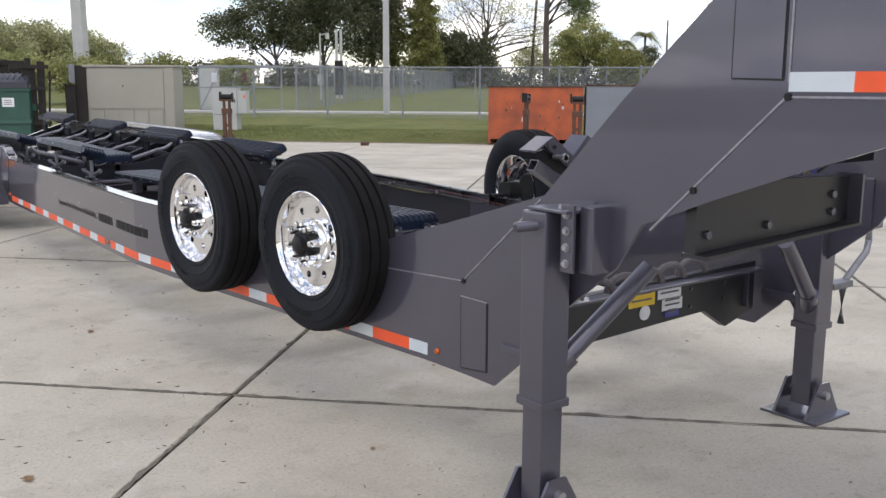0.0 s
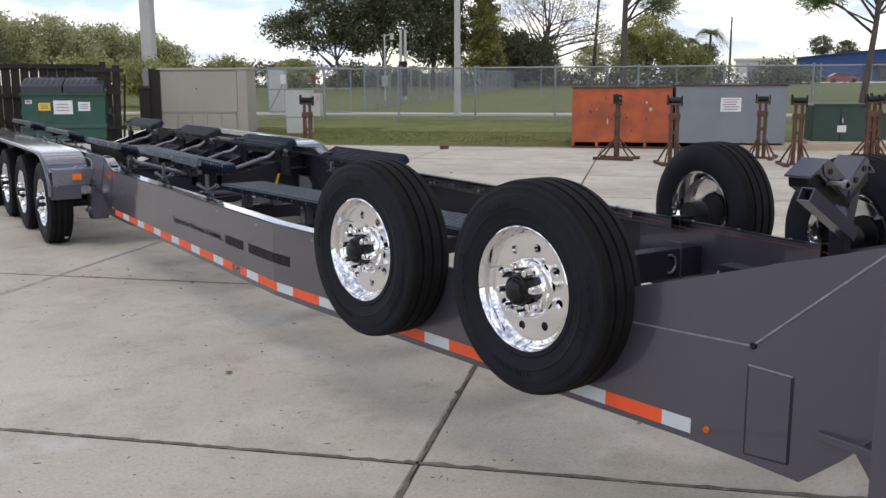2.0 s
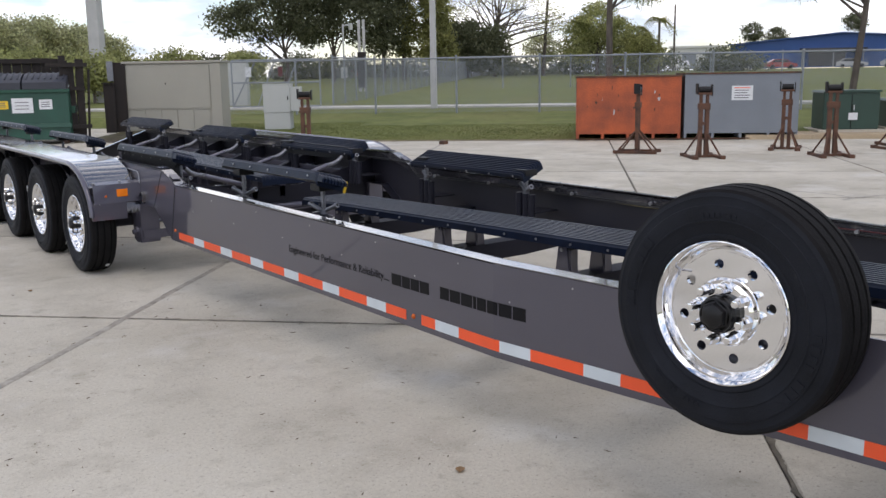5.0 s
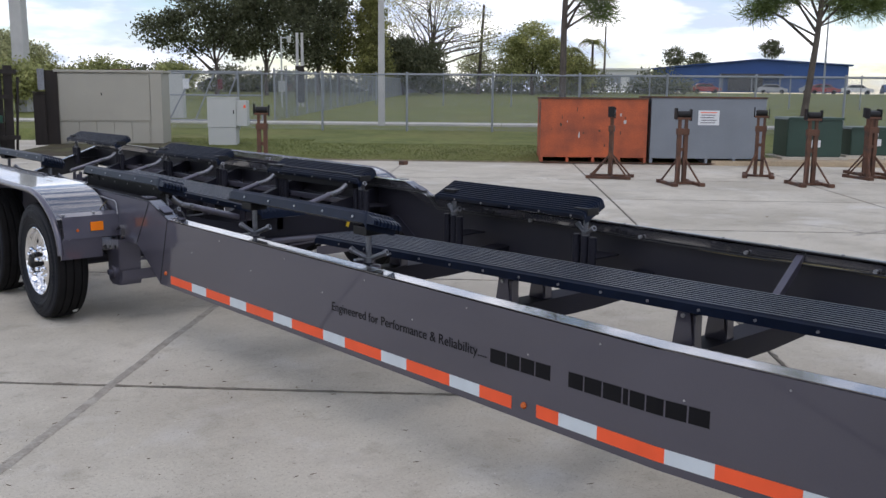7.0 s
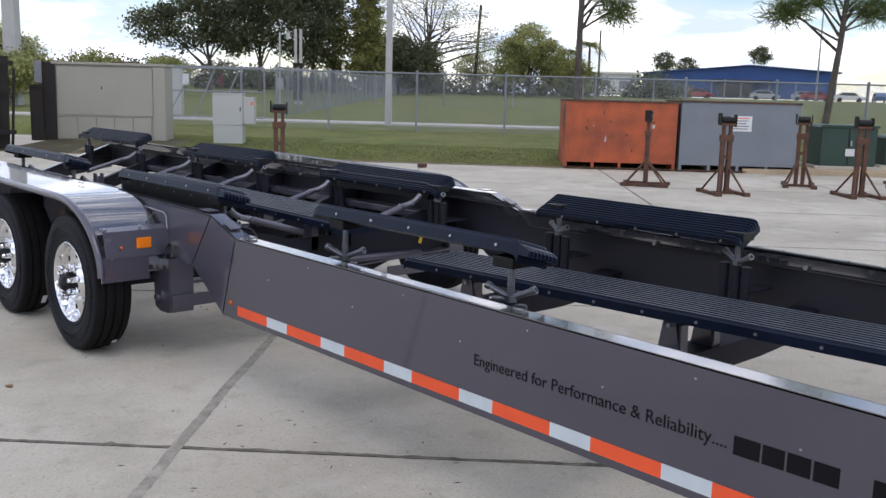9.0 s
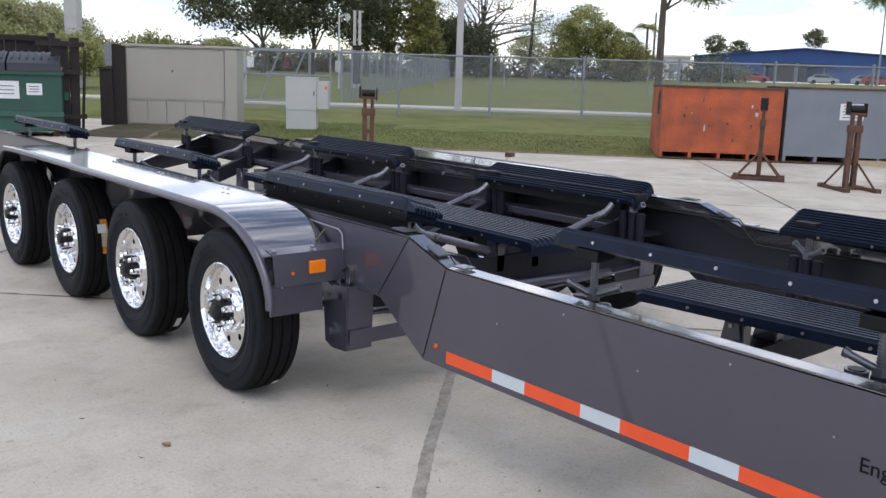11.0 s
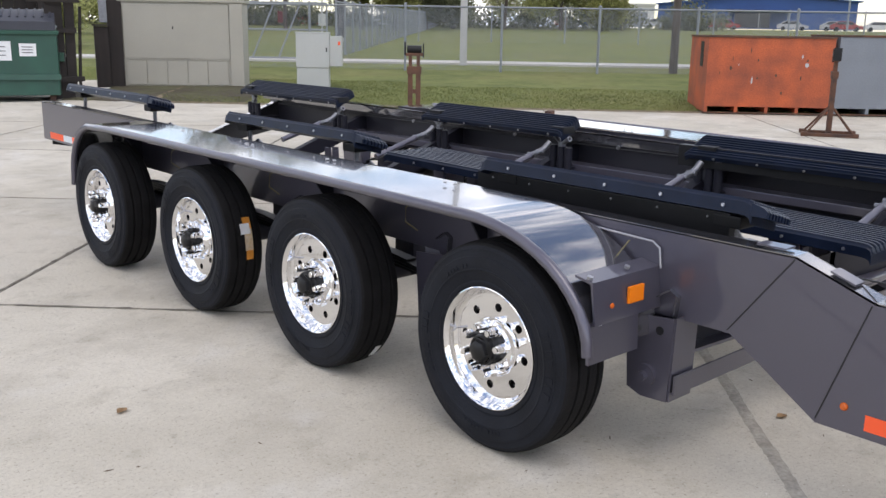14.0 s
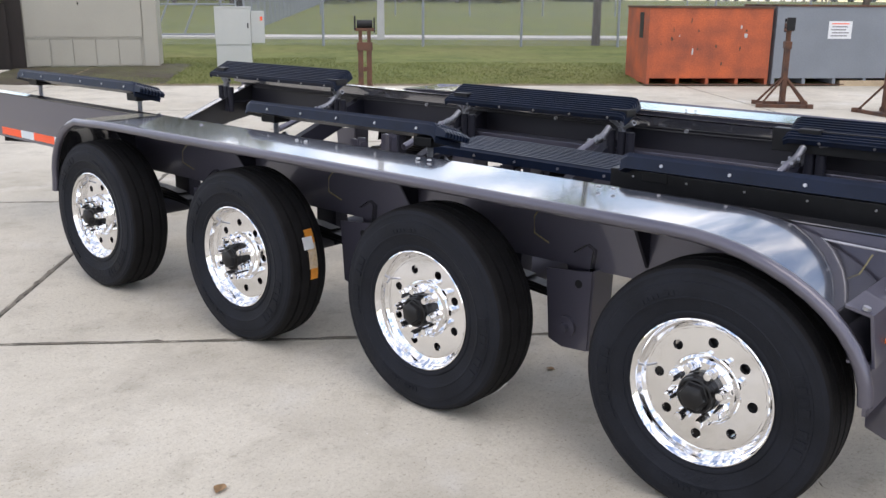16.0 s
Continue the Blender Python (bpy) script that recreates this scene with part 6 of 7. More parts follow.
pole("wood_pole", (58.72, 65.77, 1.0), 8.2, 0.16, 0.11, "thin dark wooden utility pole, slightly leaning", "pole", M_BARK, 8, (0.35, -0.3))
pole("wood_pole", (91.31, 77.38, 1.4), 8.0, 0.15, 0.1, "thin dark wooden utility pole", "pole", M_BARK)
t = pole("light_mast", (127.41, 67.23, 1.6), 13.5, 0.16, 0.08, "distant slim metal light mast", "mast", M_FENCE)
t = thing("sign_post", (27.01, 46.16, 0.6), "pale twin-board sign post in the lawn", "sign")
for s in (-1, 1):
    bm = BM()
    box(bm, (s * 0.13 - 0.07, -0.03, 0), (s * 0.13 + 0.07, 0.03, 3.9), 0.006, pose(0, 0, 0, 0, 0, -45))
    part("board", bm, M_POLE, t)
bm = BM()
box(bm, (-0.24, -0.045, 0.3), (0.24, -0.031, 2.2), 0.005, pose(0, 0, 0, 0, 0, -45))
part("lower_board", bm, M_WOOD, t)
t = thing("camera_mast", (25.32, 45.24, 0.5), "slim pole with a small white box on its arm", "mast")
bm = BM()
rod(bm, (0, 0, 0), (0, 0, 3.7), 0.045, 10)
part("pole", bm, M_OFFWHITE, t)
bm = BM()
rod(bm, (0, 0, 3.6), (0.28, -0.28, 3.68), 0.03, 8)
part("arm", bm, M_OFFWHITE, t)
bm = BM()
box(bm, (0.2, -0.38, 3.40), (0.36, -0.22, 3.72), 0.01)
part("lamp_head", bm, M_OFFWHITE, t)
bm = BM()
box(bm, (-0.16, -0.16, 0.95), (0.10, 0.08, 1.5), 0.01)
part("control_box", bm, M_OFFWHITE, t)

# overhead lines
for k, (a, b, sag) in enumerate((((-20, 76, 11.5), (62, 21, 9.6), 0.9), ((-20, 78, 12.0), (62, 22.4, 10.1), 0.9))):
    t = thing("overhead_cable", a, "thin dark overhead power line", "cable", "overhead cables")
    d = Vector(b) - Vector(a)
    pts = [d * (i / 24) - Vector((0, 0, sag * 4 * (i / 24) * (1 - i / 24))) for i in range(25)]
    bm = BM()
    tube_path(bm, pts, 0.018, 5)
    part("wire", bm, M_WIRE, t)


def leaf_cloud(blobs, size, spread, rng, needle=False):
    """Many small leaves in clumps inside ellipsoids: (x, y, z, rx, ry, rz, clumps, leaves a clump)."""
    parts = []
    for x, y, z, rx, ry, rz, clumps, per in blobs:
        if not needle:
            clumps, per = int(clumps * 1.1), int(per * 1.6)
        p = rng.normal(size=(clumps, 3))
        p /= np.linalg.norm(p, axis=1, keepdims=True)
        p *= rng.uniform(0.25, 1.0, size=(clumps, 1)) ** 0.45
        c = np.repeat(np.array((x, y, z)) + p * (rx, ry, rz), per, axis=0)
        o = c + rng.normal(size=c.shape) * spread * np.array((1, 1, 0.6))
        a = rng.normal(size=c.shape)
        a /= np.linalg.norm(a, axis=1, keepdims=True)
        b = np.cross(a, rng.normal(size=c.shape))
        b /= np.linalg.norm(b, axis=1, keepdims=True)
        s = (size if needle else size * 0.66) * rng.uniform(0.6, 1.4, size=(len(c), 1))
        w = 0.05 if needle else 0.3
        if needle:
            a = (o - c) / (np.linalg.norm(o - c, axis=1, keepdims=True) + 1e-6) + 0.75 * a
            s = s * 1.6
        parts.append(np.stack((o - a * s * 0.5, o + b * s * w, o + a * s * 0.5, o - b * s * w), axis=1).reshape(-1, 3))
    V = np.concatenate(parts)
    return V.tolist(), np.arange(len(V)).reshape(-1, 4).tolist()


def tree(name, at, label, height, r, blobs, mat, size, seed, spread=0.35, limbs=9, needle=False, lean=(0, 0), fork=0.35):
    rng = np.random.default_rng(seed)
    t = thing(name, at, label, "tree")
    bm = BM()
    top = Vector((lean[0], lean[1], height))
    pts = [Vector((0, 0, -0.3)), top * 0.3 + Vector((rng.normal() * 0.1, rng.normal() * 0.1, 0)), top * 0.65, top]
    for i in range(3):
        rod(bm, pts[i], pts[i + 1], r * (1 - 0.25 * i), 9, r * (1 - 0.25 * (i + 1)))
    part("trunk", bm, M_BARK, t, "", True)
    for k in range(limbs):
        x, y, z, rx, ry, rz, *_ = blobs[k % len(blobs)]
        f = fork + (0.95 - fork) * (k / max(1, limbs))
        a = top * f
        e = Vector((x + rng.uniform(-0.7, 0.7) * rx, y + rng.uniform(-0.7, 0.7) * ry, z + rng.uniform(-0.3, 0.6) * rz))
        if e.z < a.z + 0.1:
            a = top * max(0.25, min(f, e.z / height * 0.8))
        mid = a.lerp(e, 0.5) + Vector((rng.normal() * 0.15, rng.normal() * 0.15, rng.uniform(0, 0.3)))
        bm = BM()
        rr = r * 0.42 * (1 - 0.5 * k / max(1, limbs))
        rod(bm, a, mid, rr, 7, rr * 0.65)
        rod(bm, mid, e, rr * 0.65, 6, rr * 0.2)
        for q in range(3):
            s = mid.lerp(e, rng.uniform(0.1, 0.8))
            rod(bm, s, s + Vector((rng.normal() * 0.7, rng.normal() * 0.7, rng.uniform(0.1, 0.9))) * (0.5 + 0.25 * rx), rr * 0.3, 5, rr * 0.08)
        part("limb", bm, M_BARK, t, "", True)
    V, Fc = leaf_cloud(blobs, size, spread, rng, needle)
    me = bpy.data.meshes.new("crown")
    me.from_pydata(V, [], Fc)
    me.materials.append(mat)
    part("crown", me, None, t)
    return t


# dark spreading oaks
tree("oak_tree", (35.0, 70.4, 0.9), "broad dark green oak with an open spreading crown", 5.0, 0.20, [(-3.3, 1.9, 5.0, 2.0, 2.0, 1.4, 50, 26), (-1.4, 0.8, 5.1, 2.3, 2.3, 2.0, 75, 26), (0.6, -0.4, 7.4, 3.0, 3.0, 2.2, 95, 26), (1.7, -1.0, 4.8, 2.2, 2.2, 1.9, 70, 26), (-1.4, 0.8, 8.4, 2.2, 2.2, 1.4, 50, 26)], M_OAK, 0.36, 3, 0.42, 14)
tree("oak_tree", (38.7, 69.0, 0.9), "broad dark green oak with a dense crown", 4.8, 0.18, [(-1.2, 1.0, 5.3, 2.4, 2.4, 2.3, 105, 26), (1.8, -1.6, 5.0, 2.4, 2.4, 2.2, 95, 26), (0, 0, 8.4, 3.0, 3.0, 2.5, 125, 26)], M_OAK, 0.36, 4, 0.46, 14)
tree("oak_tree", (42.5, 67.4, 0.9), "tall dark green oak behind a fence", 5.4, 0.22, [(0, 0, 4.9, 2.3, 2.3, 2.8, 120, 26), (0.4, -0.3, 8.4, 2.6, 2.6, 2.4, 120, 26), (-1.6, 1.4, 8.0, 2.2, 2.2, 2.2, 80, 26)], M_OAK, 0.36, 5, 0.46, 12)
tree("cypress_tree", (46.03, 65.04, 1.0), "upright olive green conifer", 8.0, 0.2, [(0, 0, 2.8, 1.6, 1.6, 2.2, 130, 34), (0, 0, 5.6, 1.25, 1.25, 2.2, 100, 34), (0.1, 0, 8.2, 0.75, 0.75, 1.6, 50, 30)], M_OLIVE, 0.32, 6, 0.28, 8)
tree("cypress_tree", (44.41, 67.23, 1.0), "tall olive green conifer", 9.6, 0.2, [(0, 0, 4.6, 1.2, 1.2, 2.8, 90, 32), (0.1, 0, 9.2, 0.9, 0.9, 2.4, 60, 30)], M_OLIVE, 0.32, 7, 0.28, 8)
tree("bay_tree", (50.61, 66.69, 1.0), "low dense dark green tree", 3.4, 0.2, [(0, 0, 2.9, 2.0, 2.0, 2.2, 170, 36), (1.6, -1.4, 2.6, 1.6, 1.6, 2.0, 100, 36), (-1.2, 1.2, 3.4, 1.4, 1.4, 1.9, 80, 36)], M_OAK, 0.34, 8, 0.4, 8)
tree("bare_tree", (55.2, 68.4, 1.1), "half-bare tree with thin pale leaves", 7.6, 0.24, [(-1.6, 1.8, 7.2, 2.4, 2.4, 2.6, 75, 22), (2.0, -2.4, 6.0, 2.6, 2.6, 2.1, 70, 22), (0.4, 0, 9.2, 2.6, 2.6, 1.9, 70, 22), (3.6, -4.0, 4.8, 1.6, 1.6, 1.6, 40, 22)], M_BACKLIT_DRYLEAF, 0.22, 9, 0.55, 30, False, (0.4, -0.3), 0.25)
tree("willow_tree", (62.06, 62.2, 1.1), "rounded pale green tree with drooping leaves", 4.6, 0.22, [(0, 0, 4.6, 1.9, 1.9, 2.0, 130, 34), (-1.2, 1.2, 3.2, 1.4, 1.4, 2.0, 80, 32), (1.4, -1.4, 3.2, 1.3, 1.3, 1.9, 80, 32)], M_LIGHTLEAF, 0.3, 10, 0.34, 9)
tree("bush", (64.09, 59.22, 1.1), "dark rounded evergreen bush", 1.8, 0.1, [(0, 0, 2.0, 2.0, 2.0, 1.7, 160, 32)], M_OLIVE, 0.28, 11, 0.3, 6)
tree("small_tree", (60.01, 67.18, 1.1), "small yellowish autumn tree", 2.6, 0.1, [(0, 0, 2.6, 1.7, 1.7, 1.4, 90, 28)], M_BACKLIT_DRYLEAF, 0.26, 12, 0.3, 6)
tree("small_tree", (65.9, 68.64, 1.1), "small brownish autumn tree", 2.2, 0.1, [(0, 0, 2.2, 2.0, 2.0, 1.2, 90, 28)], M_BACKLIT_DRYLEAF, 0.26, 13, 0.3, 6)
for k, (x, y, h, m) in enumerate(((13.92, 76.14, 5.6, M_BACKLIT_DRYLEAF), (18.3, 78.18, 5.2, M_BACKLIT_DRYLEAF), (22.08, 80.22, 4.8, M_BACKLIT_DRYLEAF), (9.93, 75.1, 5.6, M_BACKLIT_DRYLEAF), (6.02, 66.06, 5.2, M_OAK), (1.88, 70.02, 6.0, M_OAK))):
    tree("shade_tree", (x, y, 0.9), ("rounded yard tree with olive green leaves", "rounded yard tree with dry leaves, backlit pale in colour")[m == M_BACKLIT_DRYLEAF], h * 0.6, 0.24, [(0, 0, h * 0.72, 2.3, 2.3, h * 0.30, 140, 32), (1.8, -0.8, h * 0.55, 1.8, 1.8, 1.5, 80, 30), (-1.6, 1.0, h * 0.58, 1.8, 1.8, 1.5, 80, 30)], m, 0.32, 20 + k, 0.4, 9)
for k, (x, y, h) in enumerate(((22.07, 60.41, 2.7), (27.07, 60.86, 2.6), (18.96, 61.68, 2.5), (12.62, 45.62, 1.9), (10.21, 46.6, 2.1))):
    tree("shrub", (x, y, 0.7), "leafy green shrub behind the fence", h * 0.5, 0.07, [(0, 0, h * 0.62, 1.5, 1.5, h * 0.36, 100, 28)], M_LIGHTLEAF if k != 2 else M_OLIVE, 0.24, 40 + k, 0.3, 6)
# a ragged hedge behind the field
rng = np.random.default_rng(77)
V, Fc = leaf_cloud([(30 + 3.1 * k + rng.uniform(-1, 1), 92 - 2.1 * k + rng.uniform(-1, 1), 1.9 + rng.uniform(-0.3, 0.5), 2.4, 2.0, 1.3 + rng.uniform(0, 0.7), 55, 22) for k in range(17)], 0.4, 0.45, rng)
me = bpy.data.meshes.new("hedge")
me.from_pydata(V, [], Fc)
me.materials.append(M_OAK)
tagged(part("hedge", me, None), "ragged dark green hedge behind the far lawn", "hedge", kind="stuff")

# two pines with tufted needles
tree("pine_tree", (22.0, 23.65, 0.30), "tall slim pine with tufts of green needles", 10.5, 0.125, [(0.80, -0.76, 3.75, 0.35, 0.35, 0.45, 16, 80), (0.62, -0.58, 4.35, 0.45, 0.45, 0.5, 22, 80), (0.5, -0.4, 5.1, 0.6, 0.6, 0.5, 20, 80), (-0.6, 0.6, 6.2, 0.8, 0.8, 0.6, 16, 60), (0.3, -0.2, 7.4, 1.2, 1.2, 0.9, 30, 60), (0, 0, 9.6, 1.2, 1.2, 1.2, 30, 60)], M_PINE, 0.15, 60, 0.24, 12, True, (0.05, -0.05), 0.3)
tree("pine_tree", (26.5, 18.15, 0.3), "leaning slim pine with tufts of green needles", 9.0, 0.115, [(-0.9, 0.95, 3.75, 0.35, 0.35, 0.30, 20, 80), (-0.45, 0.5, 4.25, 0.45, 0.45, 0.4, 20, 80), (-0.1, 0.2, 4.75, 0.4, 0.4, 0.3, 14, 80), (0.9, -0.75, 4.0, 0.45, 0.45, 0.35, 20, 80), (1.55, -1.4, 3.85, 0.45, 0.45, 0.3, 20, 80), (1.2, -1.0, 4.6, 0.5, 0.5, 0.35, 18, 80), (0.6, 0, 6.4, 1.2, 1.2, 0.9, 30, 60), (0.8, 0, 8.2, 1.2, 1.2, 1.0, 30, 60)], M_PINE, 0.15, 61, 0.24, 14, True, (0.75, -0.4), 0.3)


def palm(at, h, seed):
    rng = np.random.default_rng(seed)
    t = thing("palm_tree", at, "slim palm with arching fronds", "palm", "palms")
    bm = BM()
    rod(bm, (0, 0, -0.2), (0.1, 0.1, h), 0.14, 9, 0.10)
    part("trunk", bm, M_BARK, t, "", True)
    for k in range(18):
        a = k * 2.4
        V, Fc = [], []
        L = rng.uniform(1.2, 1.7)
        up = rng.uniform(0.0, 0.9)
        for i in range(12):
            s = (i + 1) / 12
            c = Vector((0.1 + math.cos(a) * L * s, 0.1 + math.sin(a) * L * s, h + L * (up * s - 1.1 * s * s)))
            for q in (-1, 1):
                n = len(V)
                side = Vector((-math.sin(a), math.cos(a), -0.5)) * 0.42 * q * (1 - 0.5 * s)
                fwd = Vector((math.cos(a), math.sin(a), 0)) * 0.1
                V += [tuple(c), tuple(c + fwd * 0.5), tuple(c + side + fwd), tuple(c + side * 0.9)]
                Fc.append((n, n + 1, n + 2, n + 3))
        me = bpy.data.meshes.new("frond")
        me.from_pydata(V, [], Fc)
        me.materials.append(M_OLIVE)
        part("frond", me, None, t)


palm((68.08, 60.26, 1.2), 4.9, 1)
palm((66.27, 61.24, 1.2), 4.1, 2)
for k, (x, y, h) in enumerate(((103.16, 93.99, 4.6), (119.24, 85.15, 5.8), (123.26, 83.19, 5.0), (132.34, 75.27, 7.2), (140.55, 53.35, 5.0), (149.57, 51.44, 5.6))):
    tree("distant_tree", (2 * x + 24, 2 * y + 15, 1.7), "small round tree far behind the buildings", h * 1.2, 0.4, [(0, 0, h * 2, 3.4, 3.4, 3.0, 60, 24)], M_OAK, 0.8, 70 + k, 0.7, 5)


# buildings and cars across the field
def far_building():
    a, b = Vector((236.0, 174.2, 1.9)), Vector((263.2, 127.1, 1.9))
    d = b - a
    L = d.length
    t = thing("steel_warehouse", tuple(a), "long blue steel warehouse with a shallow gable", "building", rz=math.degrees(math.atan2(d.y, d.x)))
    h0, h1, hr, ridge = 6.7, 7.6, 9.4, L * 0.56
    bm = BM()
    prism(bm, [(0, 0), (L, 0), (L, h1), (ridge, hr), (0, h0)], "y", 0, 8)
    part("wall", bm, M_BLUEW, t)
    bm = BM()
    prism(bm, [(-0.6, h0), (ridge, hr + 0.02), (L + 1.2, h1 + 0.05), (L + 1.2, h1 + 0.35), (ridge, hr + 0.3), (-0.6, h0 + 0.3)], "y", -1.0, 8.5)
    part("roof", bm, M_BLUEW, t)
    for k in range(9):
        x = 2.0 + L * k / 9
        top = h0 + (hr - h0) * x / ridge if x < ridge else hr - (hr - h1) * (x - ridge) / (L - ridge)
        bm = BM()
        box(bm, (x, -0.12, 0.0), (x + 0.24, -0.02, top - 0.2))
        part("siding_rib", bm, M_BLUEW, t)
    bm = BM()
    prism(bm, [(L * 0.36, 4.6), (L * 0.68, 4.6), (L * 0.68, 5.2), (L * 0.36, 5.3)], "y", -7.0, -0.04)
    part("canopy", bm, M_GLASSY, t, "dark flat canopy")
    for x in (L * 0.37, L * 0.52, L * 0.66):
        bm = BM()
        box(bm, (x, -6.8, 0), (x + 0.35, -6.4, 4.6))
        part("canopy_post", bm, M_GREYBOX, t)
    bm = BM()
    box(bm, (L * 0.40, -0.16, 0.4), (L * 0.58, -0.04, 4.4))
    part("door", bm, M_GLASSY, t, "dark open doorway")
    t = thing("white_shed", (225.6, 187.6, 1.9), "low white shed with two pale roller doors", "building", rz=-52.7)
    bm = BM()
    box(bm, (0, 0, 0), (16.0, 6, 6.3))
    part("wall", bm, M_WALLW, t)
    bm = BM()
    box(bm, (-0.6, -0.6, 6.3), (16.3, 6.6, 6.9))
    part("roof", bm, M_WALLW, t)
    for x in (3.4, 10.0):
        bm = BM()
        box(bm, (x, -0.12, 0.0), (x + 4.0, -0.01, 4.4))
        part("roller_door", bm, M_FENCE, t)
    t = thing("low_house", (150.0, 48.0, 1.6), "long pale low building far away", "building", rz=-60)
    bm = BM()
    box(bm, (0, 0, 0), (60, 10, 3.0))
    part("wall", bm, M_WALLW, t)
    bm = BM()
    prism(bm, [(-0.5, 3.0), (60.5, 3.0), (58, 4.2), (2, 4.2)], "y", -0.5, 10.5)
    part("roof", bm, M_CONC, t)


far_building()

CAR_PAINT = [material("car_paint_%s" % n, c, 0.3, 0.2, 0.03, 3, coat=0.5) for n, c in (("white", (0.7, 0.7, 0.7)), ("silver", (0.4, 0.41, 0.43)), ("black", (0.02, 0.02, 0.022)), ("red", (0.3, 0.03, 0.03)), ("blue", (0.05, 0.1, 0.25)))]


def car(at, rz, k):
    t = thing("parked_car", at, ("white parked car", "silver parked car", "black parked car", "dark red parked car", "blue parked car")[k % 5] + " beyond the field", "car", "parked cars", rz)
    bm = BM()
    prism(bm, [(-2.2, 0.3), (2.2, 0.3), (2.25, 0.75), (1.3, 0.92), (0.7, 1.42), (-1.1, 1.45), (-1.9, 0.98), (-2.25, 0.9)], "y", -0.85, 0.85)
    bmesh.ops.bevel(bm, geom=bm.edges[:], offset=0.06, segments=2, affect="EDGES")
    part("body", bm, CAR_PAINT[k % 5], t, "", True)
    for s in (-1, 1):
        bm = BM()
        prism(bm, [(1.1, 0.95), (0.62, 1.36), (-1.02, 1.38), (-1.6, 0.98)], "y", s * 0.855, s * 0.862)
        part("side_glass", bm, M_GLASSY, t)
        for x in (-1.35, 1.35):
            bm = BM()
            rod(bm, (x, s * 0.70, 0.32), (x, s * 0.88, 0.32), 0.32, 14)
            part("wheel", bm, M_RUBBER, t, "", True)


rc = random.Random(5)
for k in range(16):
    car((134.0 + 1.9 * k + rc.uniform(-3, 3), 78.0 - 3.4 * k + rc.uniform(-2, 2), 1.58), -60 + rc.choice((0, 90)), k + rc.randrange(3))
for k in range(9):
    car((98.0 + 3.4 * k, 112.0 - 3.4 * k, 1.58), -45 + rc.choice((0, 90)), k)
for k in range(6):
    car((44.0 + 2.8 * k, 86.0 - 1.2 * k, 1.2), -40, k + 1)

# ---- concrete slabs ----
M_SEALANT = material("grey_sealant", (0.34, 0.315, 0.27), 0.9, 0, 0.25, 12, 0.4, 70, second=(0.25, 0.225, 0.185), fine=0.4)
M_GRIME = material("grimy_concrete", (0.17, 0.15, 0.12), 0.95, 0, 0.3, 9, 0.4, 60, second=(0.10, 0.088, 0.07), fine=0.4)
